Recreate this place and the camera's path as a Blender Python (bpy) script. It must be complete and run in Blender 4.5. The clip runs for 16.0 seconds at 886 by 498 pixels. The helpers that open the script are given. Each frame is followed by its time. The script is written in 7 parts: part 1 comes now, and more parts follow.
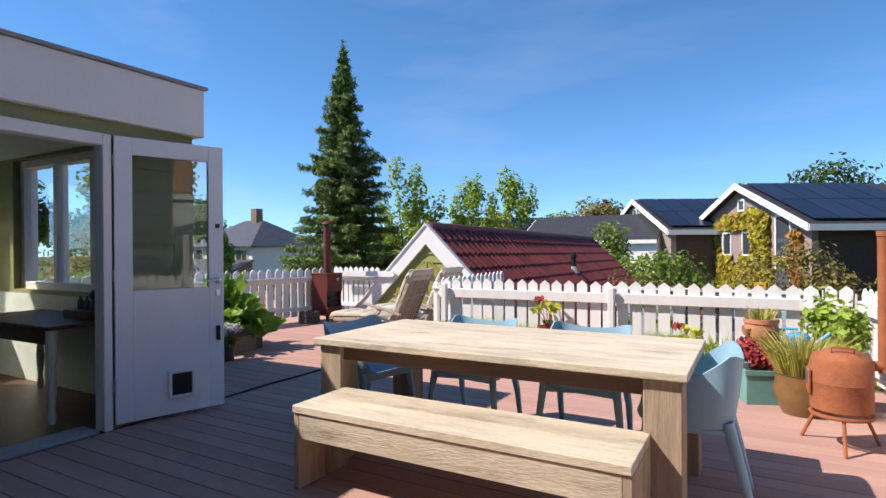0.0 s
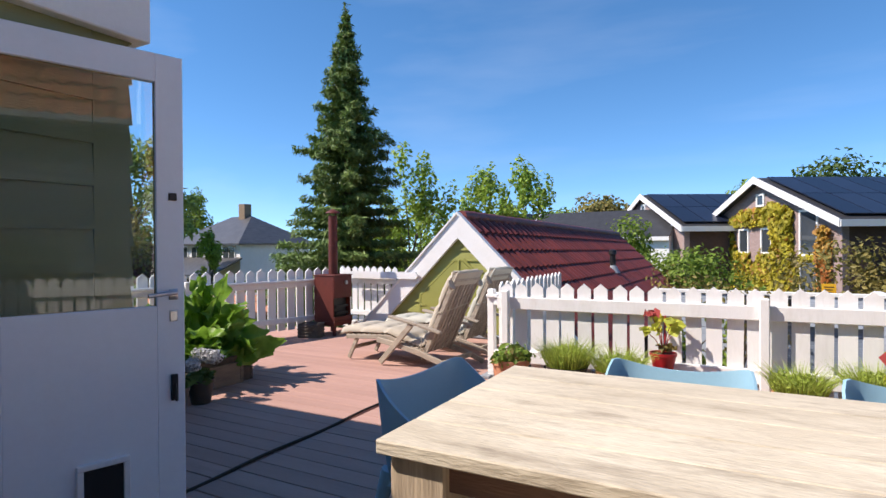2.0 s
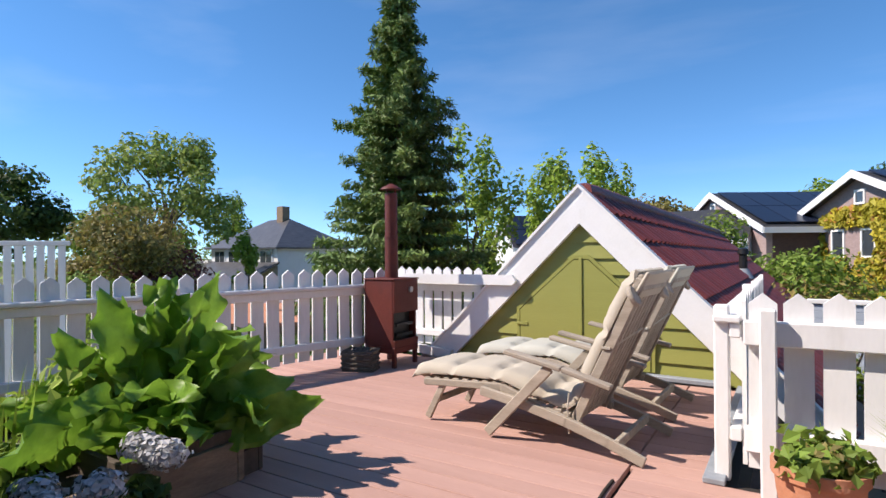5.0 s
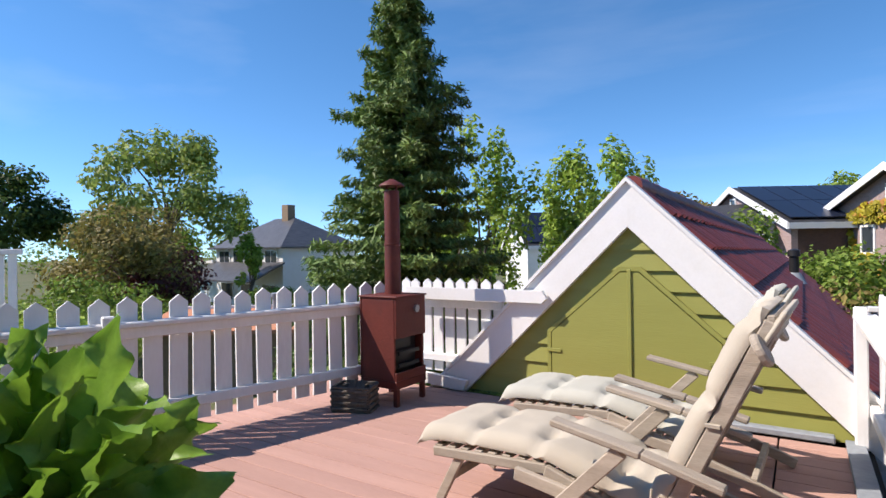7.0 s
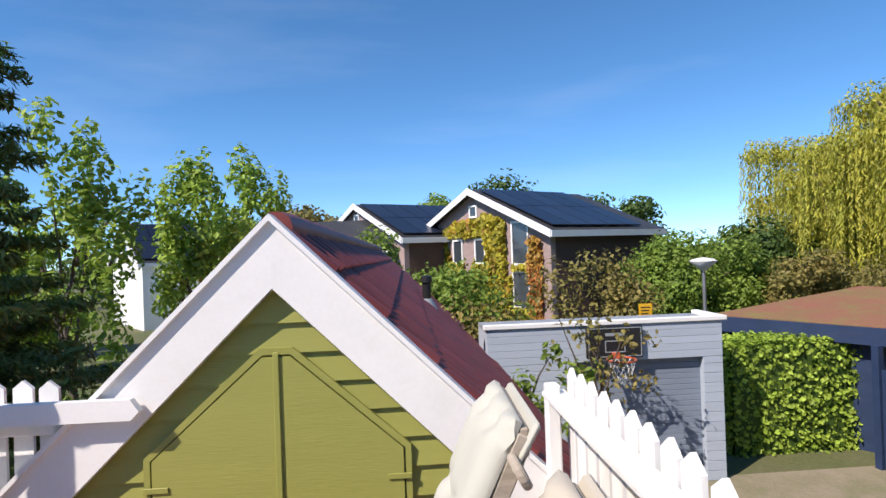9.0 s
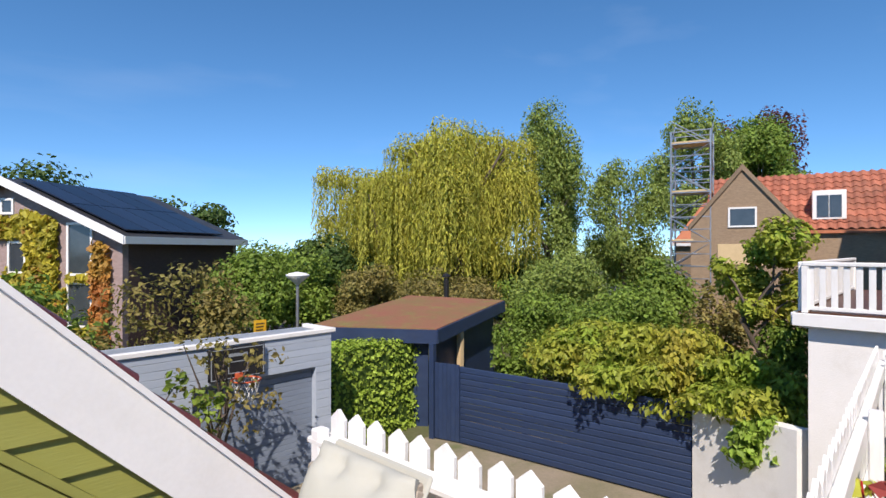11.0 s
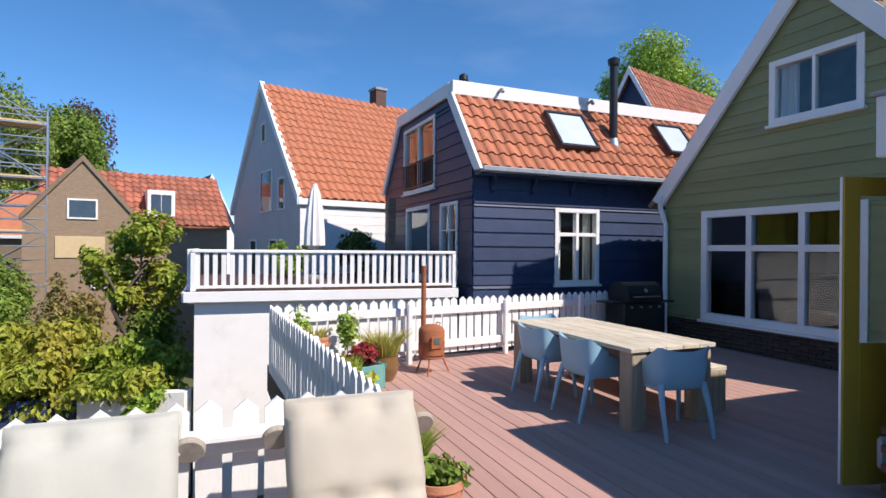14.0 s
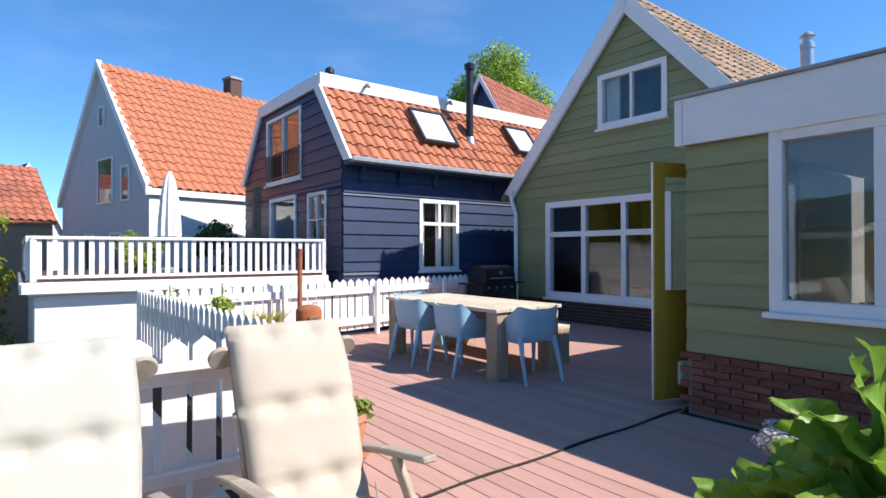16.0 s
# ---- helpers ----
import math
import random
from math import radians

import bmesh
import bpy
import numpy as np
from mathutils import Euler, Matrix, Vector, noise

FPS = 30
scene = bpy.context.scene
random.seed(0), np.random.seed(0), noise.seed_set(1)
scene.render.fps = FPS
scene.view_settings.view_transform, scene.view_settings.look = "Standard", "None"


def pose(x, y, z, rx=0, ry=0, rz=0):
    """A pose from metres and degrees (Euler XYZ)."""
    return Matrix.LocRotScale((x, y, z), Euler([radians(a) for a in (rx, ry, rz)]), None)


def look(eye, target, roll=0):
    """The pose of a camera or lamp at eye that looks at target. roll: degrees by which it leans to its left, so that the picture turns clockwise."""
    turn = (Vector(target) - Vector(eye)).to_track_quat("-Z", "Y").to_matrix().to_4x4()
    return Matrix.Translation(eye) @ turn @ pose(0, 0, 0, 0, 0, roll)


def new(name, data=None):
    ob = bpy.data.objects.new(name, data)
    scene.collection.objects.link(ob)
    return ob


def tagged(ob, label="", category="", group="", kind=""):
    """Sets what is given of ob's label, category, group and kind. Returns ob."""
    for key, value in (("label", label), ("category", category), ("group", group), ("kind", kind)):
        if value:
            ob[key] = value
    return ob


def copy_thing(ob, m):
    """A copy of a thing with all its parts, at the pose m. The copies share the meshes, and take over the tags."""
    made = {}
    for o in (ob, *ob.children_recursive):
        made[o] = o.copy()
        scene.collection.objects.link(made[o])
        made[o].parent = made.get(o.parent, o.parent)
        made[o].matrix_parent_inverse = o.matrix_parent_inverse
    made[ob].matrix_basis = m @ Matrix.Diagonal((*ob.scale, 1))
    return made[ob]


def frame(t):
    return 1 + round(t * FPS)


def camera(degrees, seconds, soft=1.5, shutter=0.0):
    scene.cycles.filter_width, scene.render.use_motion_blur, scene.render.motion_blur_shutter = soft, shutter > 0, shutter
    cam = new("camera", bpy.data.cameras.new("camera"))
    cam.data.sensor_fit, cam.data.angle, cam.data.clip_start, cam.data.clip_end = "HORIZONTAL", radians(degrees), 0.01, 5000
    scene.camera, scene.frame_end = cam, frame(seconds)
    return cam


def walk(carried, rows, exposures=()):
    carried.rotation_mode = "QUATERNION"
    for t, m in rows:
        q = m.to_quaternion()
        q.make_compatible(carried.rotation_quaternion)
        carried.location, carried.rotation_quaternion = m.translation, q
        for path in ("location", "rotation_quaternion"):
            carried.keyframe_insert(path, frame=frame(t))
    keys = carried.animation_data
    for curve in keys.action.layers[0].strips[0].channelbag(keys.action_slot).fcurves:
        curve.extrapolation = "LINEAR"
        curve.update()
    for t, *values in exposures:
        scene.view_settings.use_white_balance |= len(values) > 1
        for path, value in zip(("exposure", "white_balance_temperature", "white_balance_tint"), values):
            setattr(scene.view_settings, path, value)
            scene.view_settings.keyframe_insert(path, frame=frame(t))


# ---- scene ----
cam = camera(77.5, 16.0)
PATH = [
    (0, (2.179, 1.465, 1.318), (1.196, 3.207, 1.315), -0.4),
    (0.5, (1.91, 1.682, 1.311), (0.93, 3.425, 1.305), -0.3),
    (1, (1.547, 2.021, 1.323), (0.574, 3.769, 1.31), -0.4),
    (1.5, (1.065, 2.416, 1.321), (0.105, 4.171, 1.308), -0.2),
    (2, (0.625, 2.87, 1.278), (-0.325, 4.63, 1.268), -0.4),
    (2.5, (0.154, 3.275, 1.254), (-0.785, 5.04, 1.249), -0.3),
    (3, (-0.252, 3.702, 1.216), (-1.177, 5.475, 1.21), -0.3),
    (3.5, (-0.583, 4.157, 1.194), (-1.495, 5.938, 1.19), -0.4),
    (4, (-0.803, 4.48, 1.166), (-1.706, 6.265, 1.168), -0.4),
    (4.5, (-1.011, 4.706, 1.141), (-1.958, 6.467, 1.148), -0.5),
    (5, (-1.227, 4.777, 1.126), (-2.292, 6.47, 1.14), -0.4),
    (5.2, (-1.293, 4.802, 1.122), (-2.397, 6.469, 1.139), -0.5),
    (7.3, (-1.906, 5.803, 1.281), (-2.99, 7.484, 1.281), -0.9),
    (7.5, (-1.973, 5.915, 1.314), (-2.985, 7.64, 1.322), -0.4),
    (8, (-2.085, 6.351, 1.435), (-2.745, 8.239, 1.441), -0.7),
    (8.5, (-2.189, 6.741, 1.504), (-2.453, 8.724, 1.51), -0.8),
    (8.6, (-2.201, 6.831, 1.513), (-2.389, 8.822, 1.515), -0.3),
    (8.7, (-2.203, 6.896, 1.524), (-2.307, 8.893, 1.53), -0.7),
    (10.8, (-3.07, 7.44, 1.737), (-1.733, 8.928, 1.746), -0.0),
    (11, (-3.163, 7.447, 1.766), (-1.692, 8.802, 1.769), -0.0),
    (11.5, (-3.464, 7.543, 1.763), (-1.698, 8.482, 1.771), 0.0),
    (12, (-3.832, 7.732, 1.776), (-1.888, 8.2, 1.773), 0.3),
    (12.5, (-3.934, 7.95, 1.76), (-1.935, 8.025, 1.761), 0.5),
    (13, (-4.043, 8.195, 1.718), (-2.059, 7.938, 1.716), 0.6),
    (13.5, (-4.17, 8.374, 1.696), (-2.241, 7.844, 1.694), 0.4),
    (14, (-4.159, 8.6, 1.639), (-2.314, 7.829, 1.64), 0.5),
    (14.5, (-4.242, 8.786, 1.571), (-2.484, 7.834, 1.575), 0.4),
    (15, (-4.309, 8.915, 1.507), (-2.619, 7.846, 1.515), 0.2),
    (15.5, (-4.344, 9.034, 1.438), (-2.722, 7.864, 1.445), 0.2),
    (16, (-4.45, 9.085, 1.363), (-2.869, 7.86, 1.373), -0.1),
]
walk(cam, [(t, look(eye, target, roll)) for t, eye, target, roll in PATH], exposures=((0, 0.78, 7050, 18.0), (8, 0.76, 6950, 17.5), (11, 0.54, 6950, 17.0), (13, 0.43, 6750, 17.0), (14.5, 0.79, 6750, 16.5), (16, 0.98, 6750, 16.5)))

# world, sun and exposure
SUN_TO = Vector((-0.79, -0.57, 1.0)).normalized()
world = bpy.data.worlds.new("sky")
scene.world = world
world.use_nodes = True
wn = world.node_tree.nodes
wn.clear()
w_out = wn.new("ShaderNodeOutputWorld")
w_bg = wn.new("ShaderNodeBackground")
w_sky = wn.new("ShaderNodeTexSky")
w_sky.sky_type = "NISHITA"
w_sky.sun_disc = False
w_sky.sun_elevation = math.asin(SUN_TO.z)
w_sky.sun_rotation = math.atan2(SUN_TO.x, SUN_TO.y)
w_sky.altitude = 1500.0
w_sky.air_density, w_sky.dust_density, w_sky.ozone_density = 0.8, 0.0, 3.6
w_bg.inputs["Strength"].default_value = 0.14
w_tc = wn.new("ShaderNodeTexCoord")
w_up = wn.new("ShaderNodeVectorMath")
w_up.operation = "ADD"
w_up.inputs[1].default_value = (0.0, 0.0, 0.055)
w_nrm = wn.new("ShaderNodeVectorMath")
w_nrm.operation = "NORMALIZE"
wl = world.node_tree.links
wl.new(w_tc.outputs["Generated"], w_up.inputs[0])
wl.new(w_up.outputs[0], w_nrm.inputs[0])
wl.new(w_nrm.outputs[0], w_sky.inputs["Vector"])
w_hsv = wn.new("ShaderNodeHueSaturation")
w_hsv.inputs["Saturation"].default_value = 1.2
w_hsv.inputs["Hue"].default_value = 0.494
wl.new(w_sky.outputs[0], w_hsv.inputs["Color"])
# thin high cirrus
w_map = wn.new("ShaderNodeMapping")
w_map.inputs["Scale"].default_value = (1.0, 2.6, 7.0)
w_map.inputs["Rotation"].default_value = (0.3, 0.2, 0.9)
wl.new(w_tc.outputs["Generated"], w_map.inputs[0])
w_cl = wn.new("ShaderNodeTexNoise")
w_cl.inputs["Scale"].default_value = 1.6
w_cl.inputs["Detail"].default_value = 6
wl.new(w_map.outputs[0], w_cl.inputs["Vector"])
w_rng = wn.new("ShaderNodeMapRange")
w_rng.inputs[1].default_value, w_rng.inputs[2].default_value, w_rng.inputs[4].default_value = 0.52, 0.9, 0.10
wl.new(w_cl.outputs[0], w_rng.inputs[0])
w_mix = wn.new("ShaderNodeMix")
w_mix.data_type = "RGBA"
w_mix.inputs["B"].default_value = (5.5, 6.0, 6.6, 1)
wl.new(w_rng.outputs[0], w_mix.inputs["Factor"])
wl.new(w_hsv.outputs[0], w_mix.inputs["A"])
wl.new(w_mix.outputs["Result"], w_bg.inputs[0])
wl.new(w_bg.outputs[0], w_out.inputs[0])
sun = new("sun", bpy.data.lights.new("sun", "SUN"))
sun.data.energy, sun.data.angle, sun.data.color = 3.9, radians(0.53), (1.0, 0.95, 0.87)
sun.matrix_world = look(SUN_TO * 60, (0, 0, 0))


# ---- materials ----
def surf(name, a, b, scale=3.0, rough=0.7, bump=0.2, bscale=40.0, metal=0.0, stretch=(1, 1, 1), each=0.0, fine=0.25,
         spec=0.4, coords="Object", trans=0.0, island=0.0, dirt=None, dscale=1.2, damt=0.5):
    """A procedural surface: two colours mixed by a coarse noise, a fine noise on top, relief, and a tone of its own for each piece."""
    m = bpy.data.materials.new(name)
    m.use_nodes = True
    nt = m.node_tree
    nd, ln = nt.nodes, nt.links
    p = nd["Principled BSDF"]
    tc = nd.new("ShaderNodeTexCoord")
    mp = nd.new("ShaderNodeMapping")
    mp.inputs["Scale"].default_value = stretch
    ln.new(tc.outputs[coords], mp.inputs[0])
    vec = mp.outputs[0]
    oi = nd.new("ShaderNodeObjectInfo")
    if each or coords == "Object":
        shift = nd.new("ShaderNodeVectorMath")
        shift.operation = "ADD"
        sc = nd.new("ShaderNodeMath")
        sc.operation = "MULTIPLY"
        sc.inputs[1].default_value = 37.0
        ln.new(oi.outputs["Random"], sc.inputs[0])
        ln.new(vec, shift.inputs[0])
        ln.new(sc.outputs[0], shift.inputs[1])
        vec = shift.outputs[0]
    n1 = nd.new("ShaderNodeTexNoise")
    n1.inputs["Scale"].default_value = scale
    n1.inputs["Detail"].default_value = 5
    n1.inputs["Roughness"].default_value = 0.6
    ln.new(vec, n1.inputs["Vector"])
    ramp = nd.new("ShaderNodeMapRange")
    ramp.inputs[1].default_value, ramp.inputs[2].default_value = 0.32, 0.68
    ln.new(n1.outputs[0], ramp.inputs[0])
    mix = nd.new("ShaderNodeMix")
    mix.data_type = "RGBA"
    mix.inputs["A"].default_value = (*a, 1)
    mix.inputs["B"].default_value = (*b, 1)
    ln.new(ramp.outputs[0], mix.inputs["Factor"])
    col = mix.outputs["Result"]
    n2 = nd.new("ShaderNodeTexNoise")
    n2.inputs["Scale"].default_value = bscale
    n2.inputs["Detail"].default_value = 3
    ln.new(vec, n2.inputs["Vector"])
    if dirt:
        n3 = nd.new("ShaderNodeTexNoise")
        n3.inputs["Scale"].default_value = dscale
        n3.inputs["Detail"].default_value = 7
        n3.inputs["Roughness"].default_value = 0.7
        ln.new(vec, n3.inputs["Vector"])
        r3 = nd.new("ShaderNodeMapRange")
        r3.inputs[1].default_value, r3.inputs[2].default_value, r3.inputs[4].default_value = 0.52, 0.75, damt
        ln.new(n3.outputs[0], r3.inputs[0])
        md = nd.new("ShaderNodeMix")
        md.data_type = "RGBA"
        md.inputs["B"].default_value = (*dirt, 1)
        ln.new(r3.outputs[0], md.inputs["Factor"])
        ln.new(col, md.inputs["A"])
        col = md.outputs["Result"]
    hsv = nd.new("ShaderNodeHueSaturation")
    ln.new(col, hsv.inputs["Color"])
    val = nd.new("ShaderNodeMapRange")
    val.inputs[3].default_value, val.inputs[4].default_value = 1 - fine, 1 + fine
    ln.new(n2.outputs[0], val.inputs[0])
    vout = val.outputs[0]
    src = None
    if each:
        src = oi.outputs["Random"]
    if island:
        geo = nd.new("ShaderNodeNewGeometry")
        src = geo.outputs["Random Per Island"]
    if src is not None:
        amt = island or each
        r2 = nd.new("ShaderNodeMapRange")
        r2.inputs[3].default_value, r2.inputs[4].default_value = 1 - amt, 1 + amt
        ln.new(src, r2.inputs[0])
        mu = nd.new("ShaderNodeMath")
        mu.operation = "MULTIPLY"
        ln.new(vout, mu.inputs[0])
        ln.new(r2.outputs[0], mu.inputs[1])
        vout = mu.outputs[0]
    ln.new(vout, hsv.inputs["Value"])
    ln.new(hsv.outputs[0], p.inputs["Base Color"])
    p.inputs["Roughness"].default_value = rough
    p.inputs["Metallic"].default_value = metal
    p.inputs["Specular IOR Level"].default_value = spec
    if trans:
        p.inputs["Subsurface Weight"].default_value = 0.0
        tr = nd.new("ShaderNodeBsdfTranslucent")
        ln.new(hsv.outputs[0], tr.inputs[0])
        ms = nd.new("ShaderNodeMixShader")
        ms.inputs[0].default_value = trans
        ln.new(p.outputs[0], ms.inputs[1])
        ln.new(tr.outputs[0], ms.inputs[2])
        ln.new(ms.outputs[0], nd["Material Output"].inputs[0])
    if bump:
        bp = nd.new("ShaderNodeBump")
        bp.inputs["Strength"].default_value = bump
        bp.inputs["Distance"].default_value = 0.01
        ln.new(n2.outputs[0], bp.inputs["Height"])
        ln.new(bp.outputs[0], p.inputs["Normal"])
    return m


def leafy(name, a, b, trans=0.35):
    return surf(name, a, b, scale=0.8, rough=0.55, bump=0, bscale=9, fine=0.2, island=0.38, spec=0.3, trans=trans)


def glass_mat():
    m = bpy.data.materials.new("window glass")
    m.use_nodes = True
    p = m.node_tree.nodes["Principled BSDF"]
    p.inputs["Base Color"].default_value = (0.93, 0.97, 0.96, 1)
    p.inputs["Roughness"].default_value = 0.0
    p.inputs["Transmission Weight"].default_value = 1.0
    p.inputs["IOR"].default_value = 1.5
    return m


def plain(name, col, rough=0.5, metal=0.0):
    return surf(name, col, tuple(c * 0.85 for c in col), scale=6, rough=rough, metal=metal, bump=0.05, fine=0.08)


GLASS = glass_mat()
WHITE = surf("white fence paint", (0.80, 0.80, 0.79), (0.74, 0.74, 0.72), 4, 0.5, 0.12, 60, stretch=(1, 1, 0.25), fine=0.05,
             dirt=(0.52, 0.50, 0.44), dscale=5, damt=0.35, each=0.04)
TRIM = surf("white trim paint", (0.80, 0.80, 0.79), (0.76, 0.76, 0.74), 2, 0.42, 0.06, 50, fine=0.04, dirt=(0.6, 0.58, 0.52), dscale=3, damt=0.25)
DECK = surf("composite deck", (0.475, 0.295, 0.245), (0.41, 0.25, 0.21), 2.2, 0.88, 0.3, 60, stretch=(0.25, 3, 1), each=0.06, fine=0.09, spec=0.06,
            dirt=(0.36, 0.215, 0.18), dscale=1.5, damt=0.3)
GAP = plain("dark gap", (0.03, 0.025, 0.02), 0.9)
TABLEWOOD = surf("weathered scaffold wood", (0.62, 0.56, 0.44), (0.46, 0.40, 0.30), 1.6, 0.8, 0.4, 30, stretch=(0.9, 4, 4), each=0.12, fine=0.22, spec=0.2,
                 dirt=(0.20, 0.155, 0.11), dscale=2.2, damt=0.85)
# apron wood darkened: the shade under the tabletop is put into this colour
APRON_SHADE = surf("red-brown apron wood with tabletop shade", (0.17, 0.085, 0.055), (0.11, 0.06, 0.042), 2, 0.7, 0.3, 30, stretch=(0.6, 6, 6), fine=0.25)
TEAK = surf("grey teak", (0.42, 0.36, 0.29), (0.30, 0.255, 0.20), 3, 0.75, 0.25, 50, stretch=(1, 6, 6), each=0.1, fine=0.2)
FABRIC2 = surf("pale cushion fabric", (0.47, 0.465, 0.40), (0.43, 0.425, 0.37), 3, 0.9, 0.25, 350, fine=0.07)
FABRIC = surf("beige cushion fabric", (0.49, 0.44, 0.355), (0.44, 0.395, 0.32), 3, 0.9, 0.25, 350, fine=0.07)
BLUE = surf("pale blue plastic", (0.29, 0.50, 0.62), (0.27, 0.47, 0.59), 3, 0.42, 0.05, 80, fine=0.04)
GREENB = surf("olive green boards", (0.275, 0.285, 0.135), (0.235, 0.245, 0.115), 1.5, 0.5, 0.18, 45, stretch=(0.3, 1, 4), each=0.06, fine=0.07,
              dirt=(0.135, 0.14, 0.062), dscale=2, damt=0.4)
GREENL = surf("bright olive boards", (0.285, 0.29, 0.075), (0.26, 0.265, 0.066), 1.5, 0.5, 0.12, 45, stretch=(0.3, 1, 3), each=0.04, fine=0.05)
NAVY = surf("navy tarred boards", (0.024, 0.046, 0.108), (0.018, 0.034, 0.082), 1.2, 0.5, 0.25, 45, stretch=(3, 0.3, 3), each=0.12, fine=0.12,
            dirt=(0.045, 0.06, 0.10), dscale=2, damt=0.5)
NAVYX = surf("navy gable boards", (0.019, 0.034, 0.085), (0.014, 0.026, 0.065), 1.2, 0.45, 0.2, 45, stretch=(0.3, 3, 3), each=0.1, fine=0.1)
OCHRE = surf("ochre door paint", (0.40, 0.255, 0.03), (0.36, 0.225, 0.025), 2, 0.4, 0.06, 50, fine=0.05)
DOORW = surf("white door paint", (0.82, 0.86, 0.89), (0.78, 0.82, 0.86), 2, 0.4, 0.05, 40, fine=0.03)
STONEGREY = surf("grey lead", (0.30, 0.33, 0.36), (0.22, 0.25, 0.28), 4, 0.6, 0.2, 30, fine=0.2)
BRICKD = surf("dark plinth brick", (0.085, 0.052, 0.042), (0.06, 0.04, 0.034), 8, 0.85, 0.5, 90, each=0.25, fine=0.2)
BRICKR = surf("red brick", (0.27, 0.095, 0.062), (0.19, 0.066, 0.046), 8, 0.85, 0.5, 90, each=0.3, fine=0.2)
MORTAR = surf("mortar", (0.32, 0.30, 0.27), (0.26, 0.24, 0.21), 9, 0.95, 0.4, 120, fine=0.2)
# brick houses' right walls: shade put into the colour; also the dark chimney brick
SHADE_DARKB = surf("dark brown brick, side wall shade and chimney", (0.13, 0.075, 0.06), (0.10, 0.058, 0.048), 6, 0.9, 0.3, 60, fine=0.25, stretch=(1, 1, 3))
PLANTERW = surf("dark wet planter wood", (0.11, 0.085, 0.065), (0.07, 0.055, 0.042), 3, 0.85, 0.3, 40, stretch=(1, 6, 6), fine=0.25)
BRICKP = surf("purple brown brick wall", (0.38, 0.285, 0.27), (0.29, 0.215, 0.205), 6, 0.9, 0.3, 60, fine=0.25, stretch=(1, 1, 3), each=0.2)
BRICKY = surf("brown brick wall", (0.30, 0.215, 0.14), (0.23, 0.165, 0.11), 6, 0.9, 0.3, 60, fine=0.25, stretch=(1, 1, 3), each=0.2)
TILEO = surf("orange clay tiles", (0.46, 0.165, 0.085), (0.36, 0.125, 0.065), 2.5, 0.8, 0.3, 60, each=0.2, fine=0.15, dirt=(0.22, 0.12, 0.075), dscale=2, damt=0.55)
TILEB = surf("bright orange tiles", (0.50, 0.18, 0.09), (0.41, 0.15, 0.08), 2, 0.8, 0.3, 60, island=0.14, fine=0.1, dirt=(0.36, 0.16, 0.09), dscale=0.7, damt=0.5)
TILER = surf("dark red tiles", (0.20, 0.042, 0.034), (0.145, 0.034, 0.03), 2.5, 0.5, 0.25, 60, each=0.2, fine=0.15, dirt=(0.10, 0.04, 0.035), dscale=2, damt=0.5)
TILEN = surf("brown mottled tiles", (0.34, 0.24, 0.16), (0.22, 0.155, 0.11), 3, 0.85, 0.3, 60, island=0.3, fine=0.2)
TILED = surf("dark roof tiles", (0.045, 0.046, 0.05), (0.03, 0.031, 0.034), 3, 0.5, 0.25, 60, island=0.25, fine=0.15)
SOLAR = surf("solar panel", (0.016, 0.022, 0.042), (0.012, 0.017, 0.034), 3, 0.32, 0.0, 60, each=0.2, fine=0.05, spec=0.35)
SOLARF = plain("panel frame", (0.05, 0.05, 0.06), 0.35, 0.6)
RUST = surf("rusty steel", (0.40, 0.135, 0.055), (0.26, 0.085, 0.04), 5, 0.85, 0.3, 60, fine=0.2, dirt=(0.16, 0.06, 0.035), dscale=4, damt=0.6)
OXRED = surf("oxide red painted steel", (0.135, 0.026, 0.017), (0.10, 0.02, 0.014), 3, 0.55, 0.2, 50, fine=0.12, dirt=(0.06, 0.02, 0.015), dscale=4, damt=0.6)
BLACK = plain("black metal", (0.018, 0.018, 0.02), 0.4)
CHROME = plain("brushed steel", (0.6, 0.6, 0.6), 0.3, 1.0)
TERRA = surf("terracotta", (0.54, 0.235, 0.13), (0.46, 0.20, 0.11), 5, 0.85, 0.25, 60, fine=0.12, dirt=(0.52, 0.36, 0.26), dscale=4, damt=0.5)
GLAZE = surf("brown glazed pot", (0.24, 0.135, 0.05), (0.16, 0.085, 0.035), 4, 0.3, 0.1, 30, fine=0.15, spec=0.6)
DGLAZE = surf("dark glazed pot", (0.06, 0.05, 0.038), (0.04, 0.034, 0.026), 4, 0.35, 0.1, 30, fine=0.15, spec=0.6)
TEALP = surf("teal pot", (0.15, 0.36, 0.33), (0.12, 0.30, 0.28), 4, 0.5, 0.1, 40, fine=0.08)
REDP = plain("red plastic", (0.42, 0.02, 0.025), 0.35)
BLUEP = plain("blue plastic", (0.05, 0.36, 0.62), 0.35)
GREYG = plain("grey green trough", (0.09, 0.13, 0.12), 0.6)
SOIL = surf("soil", (0.05, 0.035, 0.025), (0.03, 0.022, 0.016), 20, 0.95, 0.6, 120, fine=0.3)
BOXWOOD = surf("weathered planter boards", (0.24, 0.18, 0.125), (0.15, 0.11, 0.08), 4, 0.85, 0.3, 50, stretch=(1, 1, 5), each=0.15, fine=0.25)
BARK = surf("bark", (0.17, 0.13, 0.10), (0.10, 0.08, 0.065), 6, 0.95, 0.6, 30, stretch=(1, 1, 0.3), fine=0.3)
WICKER = surf("grey wicker", (0.16, 0.135, 0.11), (0.09, 0.075, 0.06), 20, 0.9, 0.5, 100, fine=0.3)
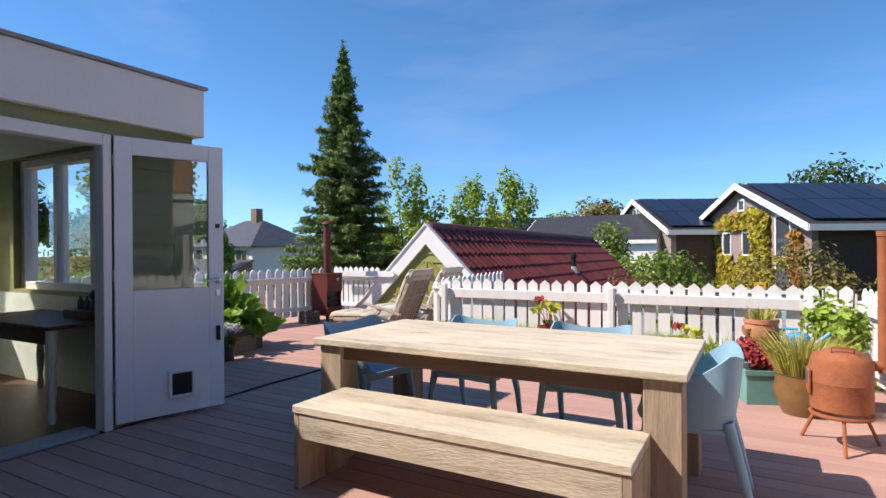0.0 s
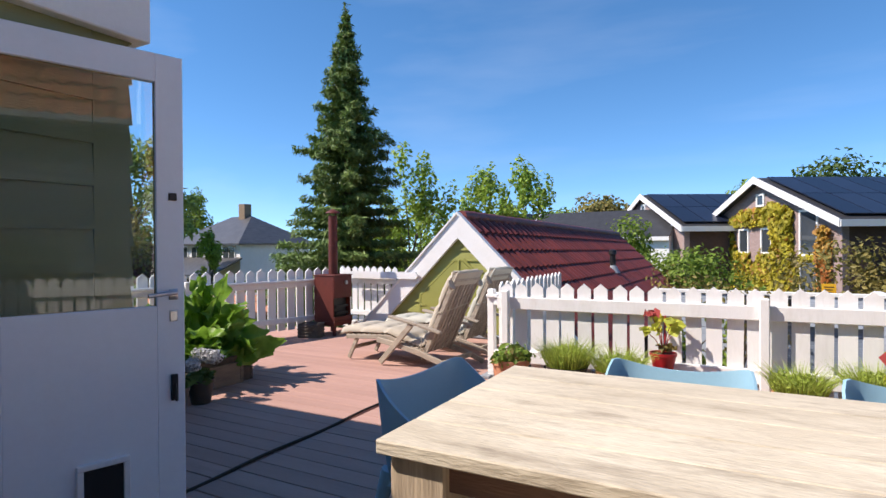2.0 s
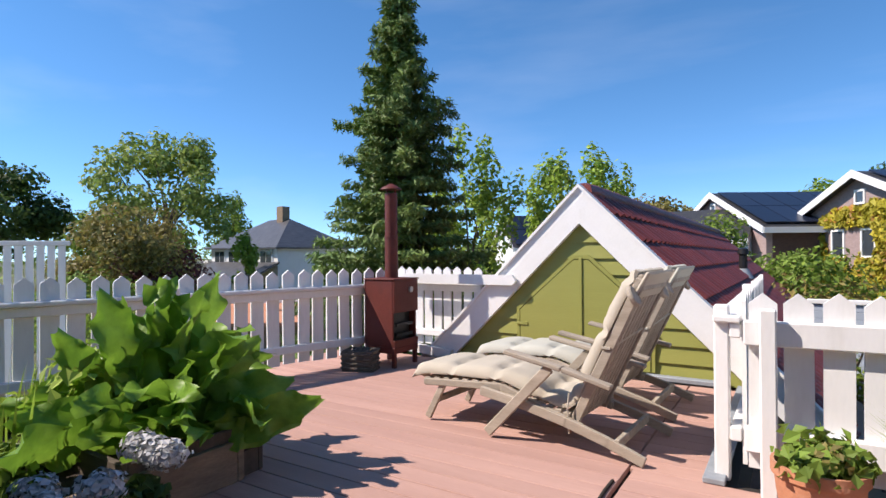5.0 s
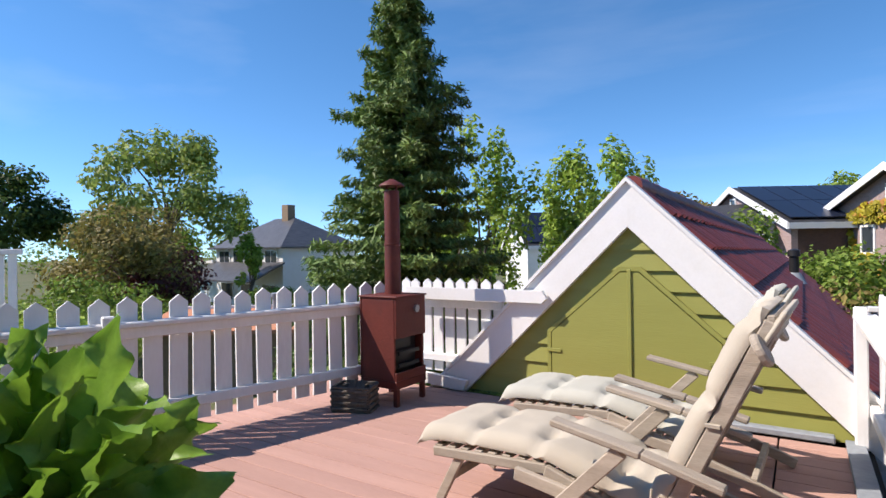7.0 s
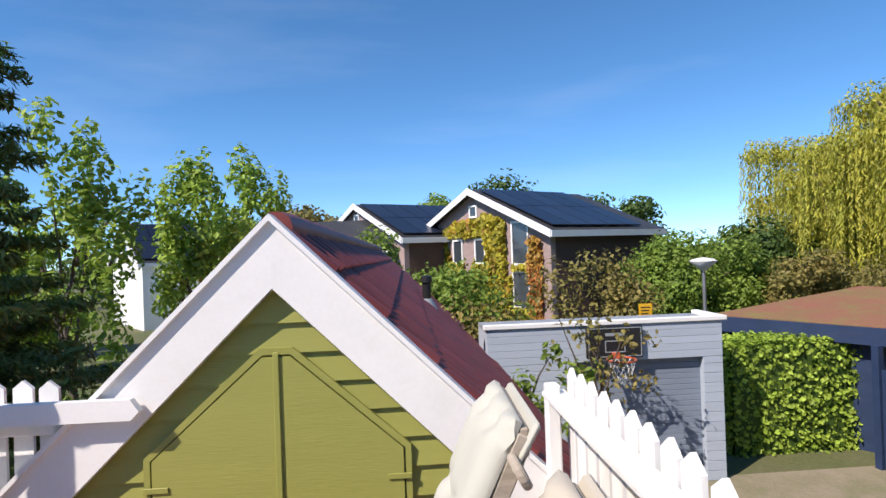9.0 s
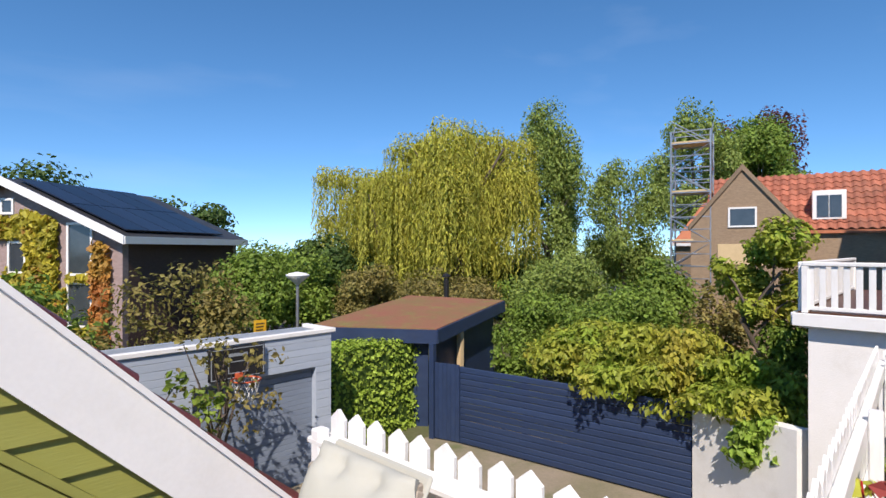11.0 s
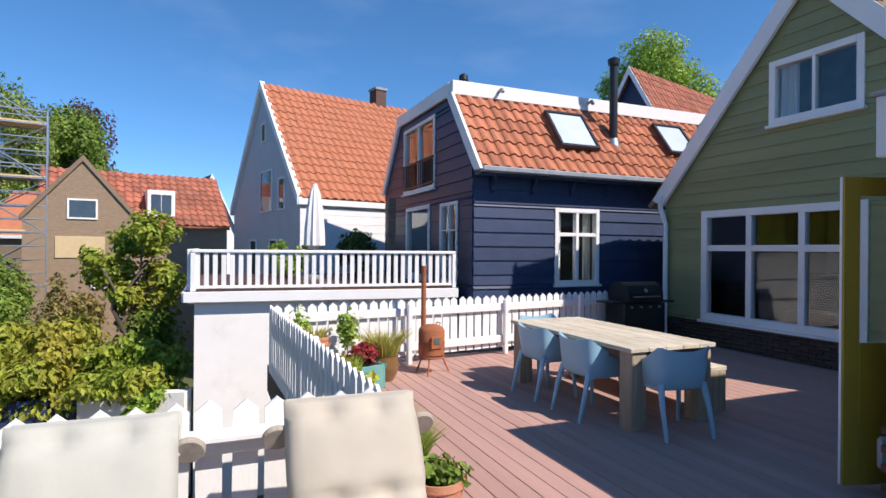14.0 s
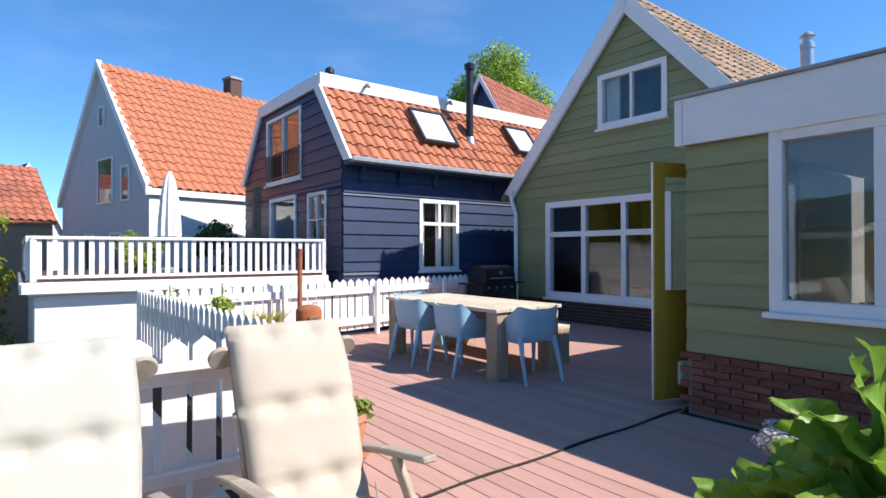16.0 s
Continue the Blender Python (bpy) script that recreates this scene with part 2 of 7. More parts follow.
GARAGE = surf("blue grey boards", (0.42, 0.48, 0.56), (0.37, 0.43, 0.51), 2, 0.6, 0.15, 40, stretch=(0.3, 1, 4), each=0.05, fine=0.08)
GARDOOR = surf("grey garage door", (0.20, 0.245, 0.31), (0.18, 0.22, 0.285), 2, 0.6, 0.15, 40, each=0.05, fine=0.08)
SEDUM = surf("sedum roof", (0.27, 0.095, 0.065), (0.20, 0.13, 0.055), 0.9, 0.95, 0.6, 30, fine=0.35, dirt=(0.17, 0.21, 0.05), dscale=1.6, damt=0.8)
STUCCO = surf("white stucco", (0.82, 0.81, 0.79), (0.77, 0.76, 0.73), 1.5, 0.85, 0.25, 60, fine=0.05, dirt=(0.55, 0.52, 0.46), dscale=1.6, damt=0.4)
WBOARD = surf("white clapboard", (0.80, 0.81, 0.80), (0.74, 0.75, 0.74), 2, 0.55, 0.1, 40, each=0.04, fine=0.05)
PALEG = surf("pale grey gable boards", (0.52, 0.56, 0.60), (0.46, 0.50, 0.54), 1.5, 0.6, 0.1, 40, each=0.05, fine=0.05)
GRASS = surf("garden ground", (0.075, 0.10, 0.03), (0.12, 0.115, 0.055), 0.35, 0.95, 0.5, 14, fine=0.35, dirt=(0.16, 0.12, 0.08), dscale=0.15, damt=0.7)
PAVE = surf("sandy path", (0.28, 0.23, 0.17), (0.20, 0.18, 0.11), 1.2, 0.95, 0.4, 30, fine=0.25, dirt=(0.10, 0.13, 0.04), dscale=1.0, damt=0.8)
ASPH = surf("asphalt", (0.06, 0.06, 0.065), (0.045, 0.045, 0.05), 3, 0.9, 0.4, 80, fine=0.2)
ROOMW = surf("pale green interior paint", (0.60, 0.68, 0.60), (0.55, 0.63, 0.56), 2, 0.7, 0.05, 30, fine=0.04)
# indoor shade is put into this wall colour
ROOM_SHADE = surf("interior walls darkened for room shade", (0.16, 0.145, 0.12), (0.12, 0.11, 0.095), 2, 0.85, 0.05, 30, fine=0.06)
DARKWOOD = surf("dark brown wood", (0.12, 0.055, 0.03), (0.075, 0.035, 0.02), 3, 0.45, 0.1, 40, stretch=(1, 6, 6), fine=0.2)
CURTAIN = surf("white curtain cloth", (0.72, 0.71, 0.68), (0.64, 0.63, 0.60), 3, 0.9, 0.1, 90, fine=0.06)
UMBR = surf("white parasol cloth", (0.80, 0.79, 0.77), (0.72, 0.71, 0.69), 4, 0.85, 0.15, 60, fine=0.06)
PLY = surf("plywood sheet", (0.62, 0.47, 0.27), (0.55, 0.41, 0.23), 3, 0.8, 0.1, 40, fine=0.1)
STEEL = plain("galvanised steel", (0.45, 0.47, 0.5), 0.4, 0.8)
L_SPRUCE = leafy("spruce needles", (0.095, 0.165, 0.042), (0.175, 0.26, 0.06), 0.15)
L_MID = leafy("mid green leaves", (0.145, 0.235, 0.039), (0.22, 0.31, 0.05))
L_LIGHT = leafy("light green leaves", (0.242, 0.376, 0.056), (0.334, 0.444, 0.070))
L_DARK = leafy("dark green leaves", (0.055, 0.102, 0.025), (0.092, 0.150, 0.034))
L_OLIVE = leafy("olive brown leaves", (0.205, 0.196, 0.056), (0.278, 0.222, 0.070))
L_PLUM = leafy("purple plum leaves", (0.102, 0.038, 0.039), (0.158, 0.051, 0.049))
L_WILLOW = leafy("willow leaves", (0.371, 0.384, 0.056), (0.464, 0.436, 0.070))
L_BIRCH = leafy("birch leaves", (0.22, 0.30, 0.07), (0.29, 0.36, 0.085))
L_ACER = leafy("yellow green maple leaves", (0.24, 0.35, 0.042), (0.38, 0.34, 0.05))
L_IVY = leafy("golden ivy leaves", (0.464, 0.384, 0.042), (0.352, 0.333, 0.042))
L_IVYR = leafy("russet ivy leaves", (0.483, 0.188, 0.056), (0.409, 0.273, 0.056))
L_HEDGE = leafy("hedge leaves", (0.28, 0.41, 0.055), (0.36, 0.48, 0.07))
L_HORSE = surf("large green leaf", (0.12, 0.26, 0.028), (0.22, 0.38, 0.045), 6, 0.45, 0.5, 24, fine=0.15, island=0.25, trans=0.35)
L_HERB = leafy("herb leaves", (0.371, 0.461, 0.083), (0.297, 0.384, 0.070))
L_RED = leafy("crimson leaves", (0.446, 0.060, 0.070), (0.278, 0.077, 0.056))
L_YEL = leafy("yellow green leaves", (0.500, 0.500, 0.070), (0.446, 0.500, 0.070))
L_DRY = leafy("dry grass blades", (0.500, 0.461, 0.125), (0.446, 0.427, 0.097))
L_HYD = leafy("pale blue hydrangea petals", (0.500, 0.500, 0.500), (0.500, 0.500, 0.500), 0.2)


# ---- mesh helpers ----
class Geo:
    """Collects vertices and faces of one mesh."""

    def __init__(self):
        self.v, self.f = [], []

    def add(self, verts, faces, m=None):
        n = len(self.v)
        self.v += [tuple(m @ Vector(p)) for p in verts] if m is not None else [tuple(p) for p in verts]
        self.f += [tuple(i + n for i in f) for f in faces]
        return self

    def slab(self, x0, x1, y0, y1, z0, z1, c=0.0, m=None):
        """A box, its edges chamfered by c."""
        if c <= 0:
            v = [(x, y, z) for x in (x0, x1) for y in (y0, y1) for z in (z0, z1)]
            return self.add(v, [(0, 1, 3, 2), (4, 6, 7, 5), (0, 4, 5, 1), (2, 3, 7, 6), (0, 2, 6, 4), (1, 5, 7, 3)], m)
        lo, hi = (x0, y0, z0), (x1, y1, z1)
        v, idx = [], {}
        for i in range(8):
            s = [(i >> k) & 1 for k in range(3)]
            for a in range(3):
                p = [hi[k] if s[k] else lo[k] for k in range(3)]
                for k in range(3):
                    if k != a:
                        p[k] += -c if s[k] else c
                idx[(i, a)] = len(v)
                v.append(p)
        f = []
        for a in range(3):
            b, d = (a + 1) % 3, (a + 2) % 3
            for side in (0, 1):
                q = [(side << a) | (u << b) | (w << d) for u, w in ((0, 0), (1, 0), (1, 1), (0, 1))]
                q = q if side else q[::-1]
                f.append([idx[(i, a)] for i in q])
            for u in (0, 1):
                for w in (0, 1):
                    i, j = (u << b) | (w << d), (u << b) | (w << d) | (1 << a)
                    q = [idx[(i, b)], idx[(j, b)], idx[(j, d)], idx[(i, d)]]
                    f.append(q if u ^ w else q[::-1])
        for i in range(8):
            q = [idx[(i, 0)], idx[(i, 1)], idx[(i, 2)]]
            f.append(q if bin(i).count("1") % 2 else q[::-1])
        return self.add(v, f, m)

    def box(self, cx, cy, cz, sx, sy, sz, c=0.0, m=None):
        return self.slab(cx - sx / 2, cx + sx / 2, cy - sy / 2, cy + sy / 2, cz - sz / 2, cz + sz / 2, c, m)

    def prism(self, pts, y0, y1, m=None):
        """A polygon in the x-z plane, drawn out from y0 to y1."""
        n = len(pts)
        v = [(x, y0, z) for x, z in pts] + [(x, y1, z) for x, z in pts]
        f = [tuple(range(n)), tuple(range(2 * n - 1, n - 1, -1))]
        f += [(i, i + n, (i + 1) % n + n, (i + 1) % n) for i in range(n)]
        return self.add(v, f, m)

    def lathe(self, prof, n=24, m=None):
        v, f = [], []
        for r, z in prof:
            v += [(r * math.cos(2 * math.pi * k / n), r * math.sin(2 * math.pi * k / n), z) for k in range(n)]
        for j in range(len(prof) - 1):
            for k in range(n):
                a, b = j * n + k, j * n + (k + 1) % n
                f.append((a, b, b + n, a + n))
        f.append(tuple(range(n - 1, -1, -1)))
        f.append(tuple(range((len(prof) - 1) * n, len(prof) * n)))
        return self.add(v, f, m)

    def tube(self, pts, r, n=8, m=None):
        """A round bar along points; r is one radius or one for each point."""
        pts = [Vector(p) for p in pts]
        rs = r if isinstance(r, (list, tuple)) else [r] * len(pts)
        v, f = [], []
        for i, p in enumerate(pts):
            d = (pts[min(i + 1, len(pts) - 1)] - pts[max(i - 1, 0)]).normalized()
            a = d.cross(Vector((0, 0, 1)) if abs(d.z) < 0.9 else Vector((1, 0, 0))).normalized()
            b = d.cross(a)
            v += [p + (a * math.cos(2 * math.pi * k / n) + b * math.sin(2 * math.pi * k / n)) * rs[i] for k in range(n)]
        for j in range(len(pts) - 1):
            for k in range(n):
                a, b = j * n + k, j * n + (k + 1) % n
                f.append((a, b, b + n, a + n))
        f.append(tuple(range(n)))
        f.append(tuple(range(len(pts) * n - 1, (len(pts) - 1) * n - 1, -1)))
        return self.add(v, f, m)

    def beam(self, p, q, w, h, c=0.0):
        """A squared bar from p to q: w across, h in the other way."""
        p, q = Vector(p), Vector(q)
        d = (q - p)
        x = d.normalized()
        y = Vector((0, 0, 1)).cross(x)
        y = y.normalized() if y.length > 1e-4 else Vector((0, 1, 0))
        z = x.cross(y)
        m = Matrix((x, y, z)).transposed().to_4x4()
        m.translation = p
        return self.slab(0, d.length, -w / 2, w / 2, -h / 2, h / 2, c, m)

    def mesh(self, name, mat, smooth=0):
        me = bpy.data.meshes.new(name)
        me.from_pydata(self.v, [], self.f)
        me.materials.append(mat)
        bm = bmesh.new()
        bm.from_mesh(me)
        bmesh.ops.recalc_face_normals(bm, faces=bm.faces)
        bm.to_mesh(me)
        bm.free()
        if smooth:
            me.shade_smooth()
            me.set_sharp_from_angle(angle=radians(smooth))
        return me


def thing(name, m, label, category, group="", kind=""):
    ob = new(name)
    ob.empty_display_size = 0.1
    ob.matrix_world = m
    return tagged(ob, label, category, group, kind)


def part(name, geo, material, parent=None, label="", smooth=0, m=None):
    me = geo if isinstance(geo, bpy.types.Mesh) else geo.mesh(name, material, smooth)
    ob = new(name, me)
    ob.parent = parent
    if m is not None:
        ob.matrix_basis = m
    if label:
        ob["label"] = label
    return ob


def solid(name, geo, material, label, category, kind="", smooth=0, m=None, group=""):
    return tagged(part(name, geo, material, None, "", smooth, m), label, category, group, kind)


RNG = np.random.default_rng(5)


def leaf_mesh(name, centres, out, size, mat, aspect=0.55, up=0.4, hang=0.0, spread=0.45, twist=1.0):
    """One mesh of many small folded leaves: at the centres, facing roughly out and up, or hanging."""
    n = len(centres)
    nrm = out + RNG.normal(0, 0.55 * twist, (n, 3)) + np.array([0, 0, up])
    nrm /= np.linalg.norm(nrm, axis=1)[:, None]
    d = RNG.normal(0, 1, (n, 3)) + np.array([0, 0, -hang * 3])
    d -= nrm * np.sum(d * nrm, axis=1)[:, None]
    d /= np.linalg.norm(d, axis=1)[:, None] + 1e-9
    s = np.cross(nrm, d)
    ln = size * RNG.uniform(1 - spread, 1 + spread, n)[:, None]
    wd = ln * aspect * 0.5
    base = centres - d * ln * 0.5
    verts = np.empty((n, 4, 3))
    verts[:, 0] = base
    verts[:, 1] = base + d * ln * 0.45 + s * wd + nrm * wd * 0.35
    verts[:, 2] = base + d * ln
    verts[:, 3] = base + d * ln * 0.45 - s * wd + nrm * wd * 0.35
    me = bpy.data.meshes.new(name)
    idx = np.arange(4 * n).reshape(n, 4)
    tri = np.concatenate([idx[:, [0, 1, 2]], idx[:, [0, 2, 3]]], axis=1).reshape(-1, 3)
    me.from_pydata(verts.reshape(-1, 3).tolist(), [], tri.tolist())
    me.materials.append(mat)
    return me


def scatter(blobs, n, shell=0.35):
    """n points in uneven ellipsoids (x, y, z, rx, ry, rz), most of them near the outside, and the way out at each."""
    b = np.array(blobs, float)
    w = (b[:, 3] * b[:, 4] * b[:, 5]) ** 0.67
    k = RNG.choice(len(b), n, p=w / w.sum())
    d = RNG.normal(0, 1, (n, 3))
    d /= np.linalg.norm(d, axis=1)[:, None]
    r = RNG.uniform(0, 1, n) ** shell
    # lumps on each blob
    ph = RNG.uniform(0, 6.28, (len(b), 3))
    lump = 1 + 0.16 * np.sin(d[:, 0] * 5 + ph[k, 0]) * np.sin(d[:, 1] * 5 + ph[k, 1]) + 0.12 * np.sin(d[:, 2] * 7 + ph[k, 2])
    return b[k, :3] + d * b[k, 3:] * (r * lump)[:, None], d


def blob_crown(c, rx, ry, rz, n, jitter=0.75, size=0.42, seed=1):
    """Sub-crowns about a middle, for an uneven outline with gaps."""
    rng = np.random.default_rng(seed)
    out = []
    for _ in range(n):
        d = rng.normal(0, 1, 3)
        d /= np.linalg.norm(d)
        r = rng.uniform(0.3, 1) ** 0.5 * jitter
        s = size * rng.uniform(0.6, 1.25)
        out.append((c[0] + d[0] * rx * r, c[1] + d[1] * ry * r, c[2] + d[2] * rz * r, rx * s, ry * s, rz * s * 0.85))
    return out


def tree(name, x, y, ground, crown_c, rx, ry, rz, mat, label, n=9000, leaf=0.22, blobs=22, seed=1, hang=0.0, trunk_r=0.16, size=0.34, aspect=0.6, shell=0.35, jitter=0.8, category="tree"):
    th = thing(name, pose(x, y, ground), label, category)
    rng = random.Random(seed)
    bl = blob_crown((0, 0, crown_c - ground), rx, ry, rz, blobs, jitter, size, seed)
    g = Geo()
    top = crown_c - ground
    lean = [(rng.uniform(-0.15, 0.15) * i, rng.uniform(-0.15, 0.15) * i, top * i / 4) for i in range(5)]
    g.tube(lean, [trunk_r * (1.25 - 0.24 * i) for i in range(5)], 8)
    part("trunk", g, BARK, th, smooth=60)
    for b in bl[:10]:
        t = rng.uniform(0.4, 0.9)
        k = t * 4
        i = min(int(k), 3)
        p0 = Vector(lean[i]).lerp(Vector(lean[i + 1]), k - i)
        p1 = Vector(b[:3])
        mid = p0.lerp(p1, 0.5) + Vector((0, 0, 0.12 * (p1 - p0).length))
        part("limb", Geo().tube([p0, mid, p1], [trunk_r * 0.45, trunk_r * 0.3, trunk_r * 0.1], 6), BARK, th, smooth=60)
    c, d = scatter(bl, n, shell)
    part("crown", leaf_mesh("crown", c, d, leaf, mat, aspect, hang=hang), mat, th)
    return th


def shrub(name, x, y, z, rx, ry, rz, mat, label, n=4000, leaf=0.14, blobs=14, seed=1, category="shrub", hang=0.0, size=0.42, aspect=0.6):
    th = thing(name, pose(x, y, z), label, category)
    bl = blob_crown((0, 0, rz), rx, ry, rz, blobs, 0.75, size, seed)
    rng = random.Random(seed)
    for b in bl[:6]:
        part("stem", Geo().tube([(rng.uniform(-0.1, 0.1), rng.uniform(-0.1, 0.1), 0), (b[0] * 0.4, b[1] * 0.4, b[2] * 0.5), b[:3]], [0.03, 0.02, 0.008], 5), BARK, th)
    c, d = scatter(bl, n)
    c[:, 2] = np.maximum(c[:, 2], 0.02)
    part("foliage", leaf_mesh("foliage", c, d, leaf, mat, aspect, hang=hang), mat, th)
    return th


# ---- setting: ground and terrace base ----
GROUND = -2.5
g = Geo()
g.add([(-400, -400, GROUND), (400, -400, GROUND), (400, 400, GROUND), (-400, 400, GROUND)], [(0, 1, 2, 3)])
solid("ground", g, GRASS, "grassy garden ground with bare earthy patches", "ground", "structure")
solid("road", Geo().slab(3.4, 60, 30.0, 36.0, GROUND, GROUND + 0.03), ASPH, "grey asphalt street behind the garages", "road", "structure")
solid("pavement", Geo().slab(-1.5, 7.6, 9.0, 16.2, GROUND, GROUND + 0.02), PAVE, "sandy path with weeds beside the fence", "path", "structure")
# deck outline: west part reaches the gable niche, east part stops at the picket fence
g = Geo()
g.slab(-5.75, -1.46, 0.4, 9.9, -0.4, -0.034)
g.slab(-1.46, 4.1, 0.4, 7.86, -0.4, -0.034)
solid("floor", g, GAP, "dark bearers under the roof terrace deck", "floor", "structure")
DECKFLOOR = bpy.data.objects["floor"]
solid("wall_terrace", Geo().slab(-5.7, 3.6, 0.5, 7.8, GROUND, -0.41), STUCCO, "white rendered wall under the roof terrace", "wall", "structure")


# ---- cladding ----
def wall_frame(x, y, yaw):
    """Local axes of a wall: x along it, y outwards to its right hand side turned by yaw, z up."""
    return pose(x, y, 0, 0, 0, yaw)


def rows_of(z0, z1, pitch, openings):
    cuts = {round(z0, 4), round(z1, 4)}
    k = 0
    while z0 + k * pitch < z1:
        cuts.add(round(z0 + k * pitch, 4))
        k += 1
    for o in openings:
        for z in (o[2], o[3]):
            if z0 < z < z1:
                cuts.add(round(z, 4))
    cuts = sorted(cuts)
    return [(a, b) for a, b in zip(cuts, cuts[1:]) if b - a > 0.004]


def spans(lo, hi, a, b, openings):
    mid = (a + b) / 2
    parts = [(lo, hi)]
    for u0, u1, w0, w1 in openings:
        if w0 < mid < w1:
            nxt = []
            for p, q in parts:
                if u1 <= p or u0 >= q:
                    nxt.append((p, q))
                else:
                    if u0 - p > 0.01:
                        nxt.append((p, u0))
                    if q - u1 > 0.01:
                        nxt.append((u1, q))
            parts = nxt
    return parts


def clad_wall(name, m, z0, z1, lo, hi, pitch, openings, board_mat, label, thick=0.16, core=None, lap=0.022, board="board"):
    """A wall of lapped boards on a core; openings (u0, u1, z0, z1) go right through. lo and hi give its ends at each height. Outwards is -y."""
    root = thing(name, m, label, "wall", kind="structure")
    g = Geo()
    for a, b in rows_of(z0, z1, pitch, openings):
        for i, (p, q) in enumerate(spans(min(lo(a), lo(b)), max(hi(a), hi(b)), a, b, openings)):
            def cl(u, z):
                return max(lo(z), min(hi(z), u))
            pts = [(cl(p, a), a), (cl(q, a), a), (cl(q, b), b), (cl(p, b), b)]
            g.prism(pts, 0.0, thick)
            t0, t1 = lap, lap * 0.25
            v = [(pts[0][0], -t0, a), (pts[1][0], -t0, a), (pts[2][0], -t1, b), (pts[3][0], -t1, b),
                 (pts[0][0], 0, a), (pts[1][0], 0, a), (pts[2][0], 0, b), (pts[3][0], 0, b)]
            f = [(0, 1, 2, 3), (7, 6, 5, 4), (0, 4, 5, 1), (1, 5, 6, 2), (2, 6, 7, 3), (3, 7, 4, 0)]
            part(board, Geo().add(v, f), board_mat, root)
    part("wall_core", g, core or board_mat, root)
    return root


def win(name, m, u0, u1, z0, z1, cols, rows, frame_mat, label, depth=0.09, bar=0.06, mull=0.05, sill=0.05, proud=0.045, border=0.0):
    """A window in a wall's own axes; cols and rows give the inner bars' places. Outwards is -y."""
    root = thing(name, m, label, "window", kind="structure")
    y0, y1 = -proud, depth
    g = Geo()
    g.slab(u0 - border, u0 + bar, y0, y1, z0 - border, z1 + border, 0.004)
    g.slab(u1 - bar, u1 + border, y0, y1, z0 - border, z1 + border, 0.004)
    g.slab(u0 + bar, u1 - bar, y0, y1, z0 - border, z0 + bar, 0.004)
    g.slab(u0 + bar, u1 - bar, y0, y1, z1 - bar, z1 + border, 0.004)
    part("window_frame", g, frame_mat, root)
    for c in cols:
        part("mullion", Geo().slab(c - mull / 2, c + mull / 2, y0 + 0.01, y1 - 0.01, z0 + bar, z1 - bar, 0.004), frame_mat, root)
    for r in rows:
        xs = [u0 + bar] + sorted(cols) + [u1 - bar]
        for i in range(len(xs) - 1):
            a = xs[i] + (mull / 2 if i else 0)
            b = xs[i + 1] - (mull / 2 if i < len(xs) - 2 else 0)
            part("transom", Geo().slab(a, b, y0 + 0.014, y1 - 0.014, r - mull / 2, r + mull / 2, 0.004), frame_mat, root)
    if sill:
        part("window_sill", Geo().slab(u0 - border - 0.03, u1 + border + 0.03, y0 - sill, y1, z0 - border - 0.045, z0 - border, 0.006), frame_mat, root)
    xs = [u0 + bar] + [v for c in sorted(cols) for v in (c - mull / 2, c + mull / 2)] + [u1 - bar]
    zs = [z0 + bar] + [v for r in sorted(rows) for v in (r - mull / 2, r + mull / 2)] + [z1 - bar]
    for i in range(0, len(xs), 2):
        for k in range(0, len(zs), 2):
            p = part("pane", Geo().slab(xs[i] - 0.004, xs[i + 1] + 0.004, 0.02, 0.026, zs[k] - 0.004, zs[k + 1] + 0.004), GLASS, root)
            p.visible_shadow = False
    return root


# ---- picket fences ----
def picket_mesh(w, h, t=0.02):
    return Geo().prism([(-w / 2, 0), (w / 2, 0), (w / 2, h - w * 0.42), (0, h), (-w / 2, h - w * 0.42)], -t / 2, t / 2).mesh("picket", WHITE)


def fence(p, q, label, pitch=0.146, w=0.105, top=0.97, bottom=0.10, rail_side=-1, posts=(), rails=(0.74, 0.24), handrail=True, seed=1):
    """A white picket fence from p to q; rail_side is the side of its rails."""
    p, q = Vector((*p, 0)), Vector((*q, 0))
    d = q - p
    ln = d.length
    m = pose(p.x, p.y, 0, 0, 0, math.degrees(math.atan2(d.y, d.x)))
    root = thing("picket_fence", m, label, "fence", "white picket fences")
    me = picket_mesh(w, top - bottom)
    rng = random.Random(seed)
    n = max(1, int(ln / pitch))
    for i in range(n):
        part("picket", me, WHITE, root, m=pose((i + 0.5) * ln / n, 0, bottom + rng.uniform(-0.006, 0.006), 0, rng.uniform(-0.7, 0.7), rng.uniform(-1.2, 1.2)))
    s = rail_side
    for z in rails:
        hh = 0.07 if handrail else 0.115
        part("rail", Geo().slab(0, ln, min(s * 0.012, s * 0.062), max(s * 0.012, s * 0.062), z - hh / 2, z + hh / 2, 0.006), WHITE, root)
    if handrail:
        z = rails[0] + 0.037
        part("handrail", Geo().slab(-0.02, ln + 0.02, min(s * 0.012, s * 0.105), max(s * 0.012, s * 0.135), z, z + 0.035, 0.008), WHITE, root)
    for u in posts:
        part("post", Geo().slab(u - 0.035, u + 0.035, min(s * 0.064, s * 0.134), max(s * 0.064, s * 0.134), 0.0, 0.86, 0.008), WHITE, root)
    return root


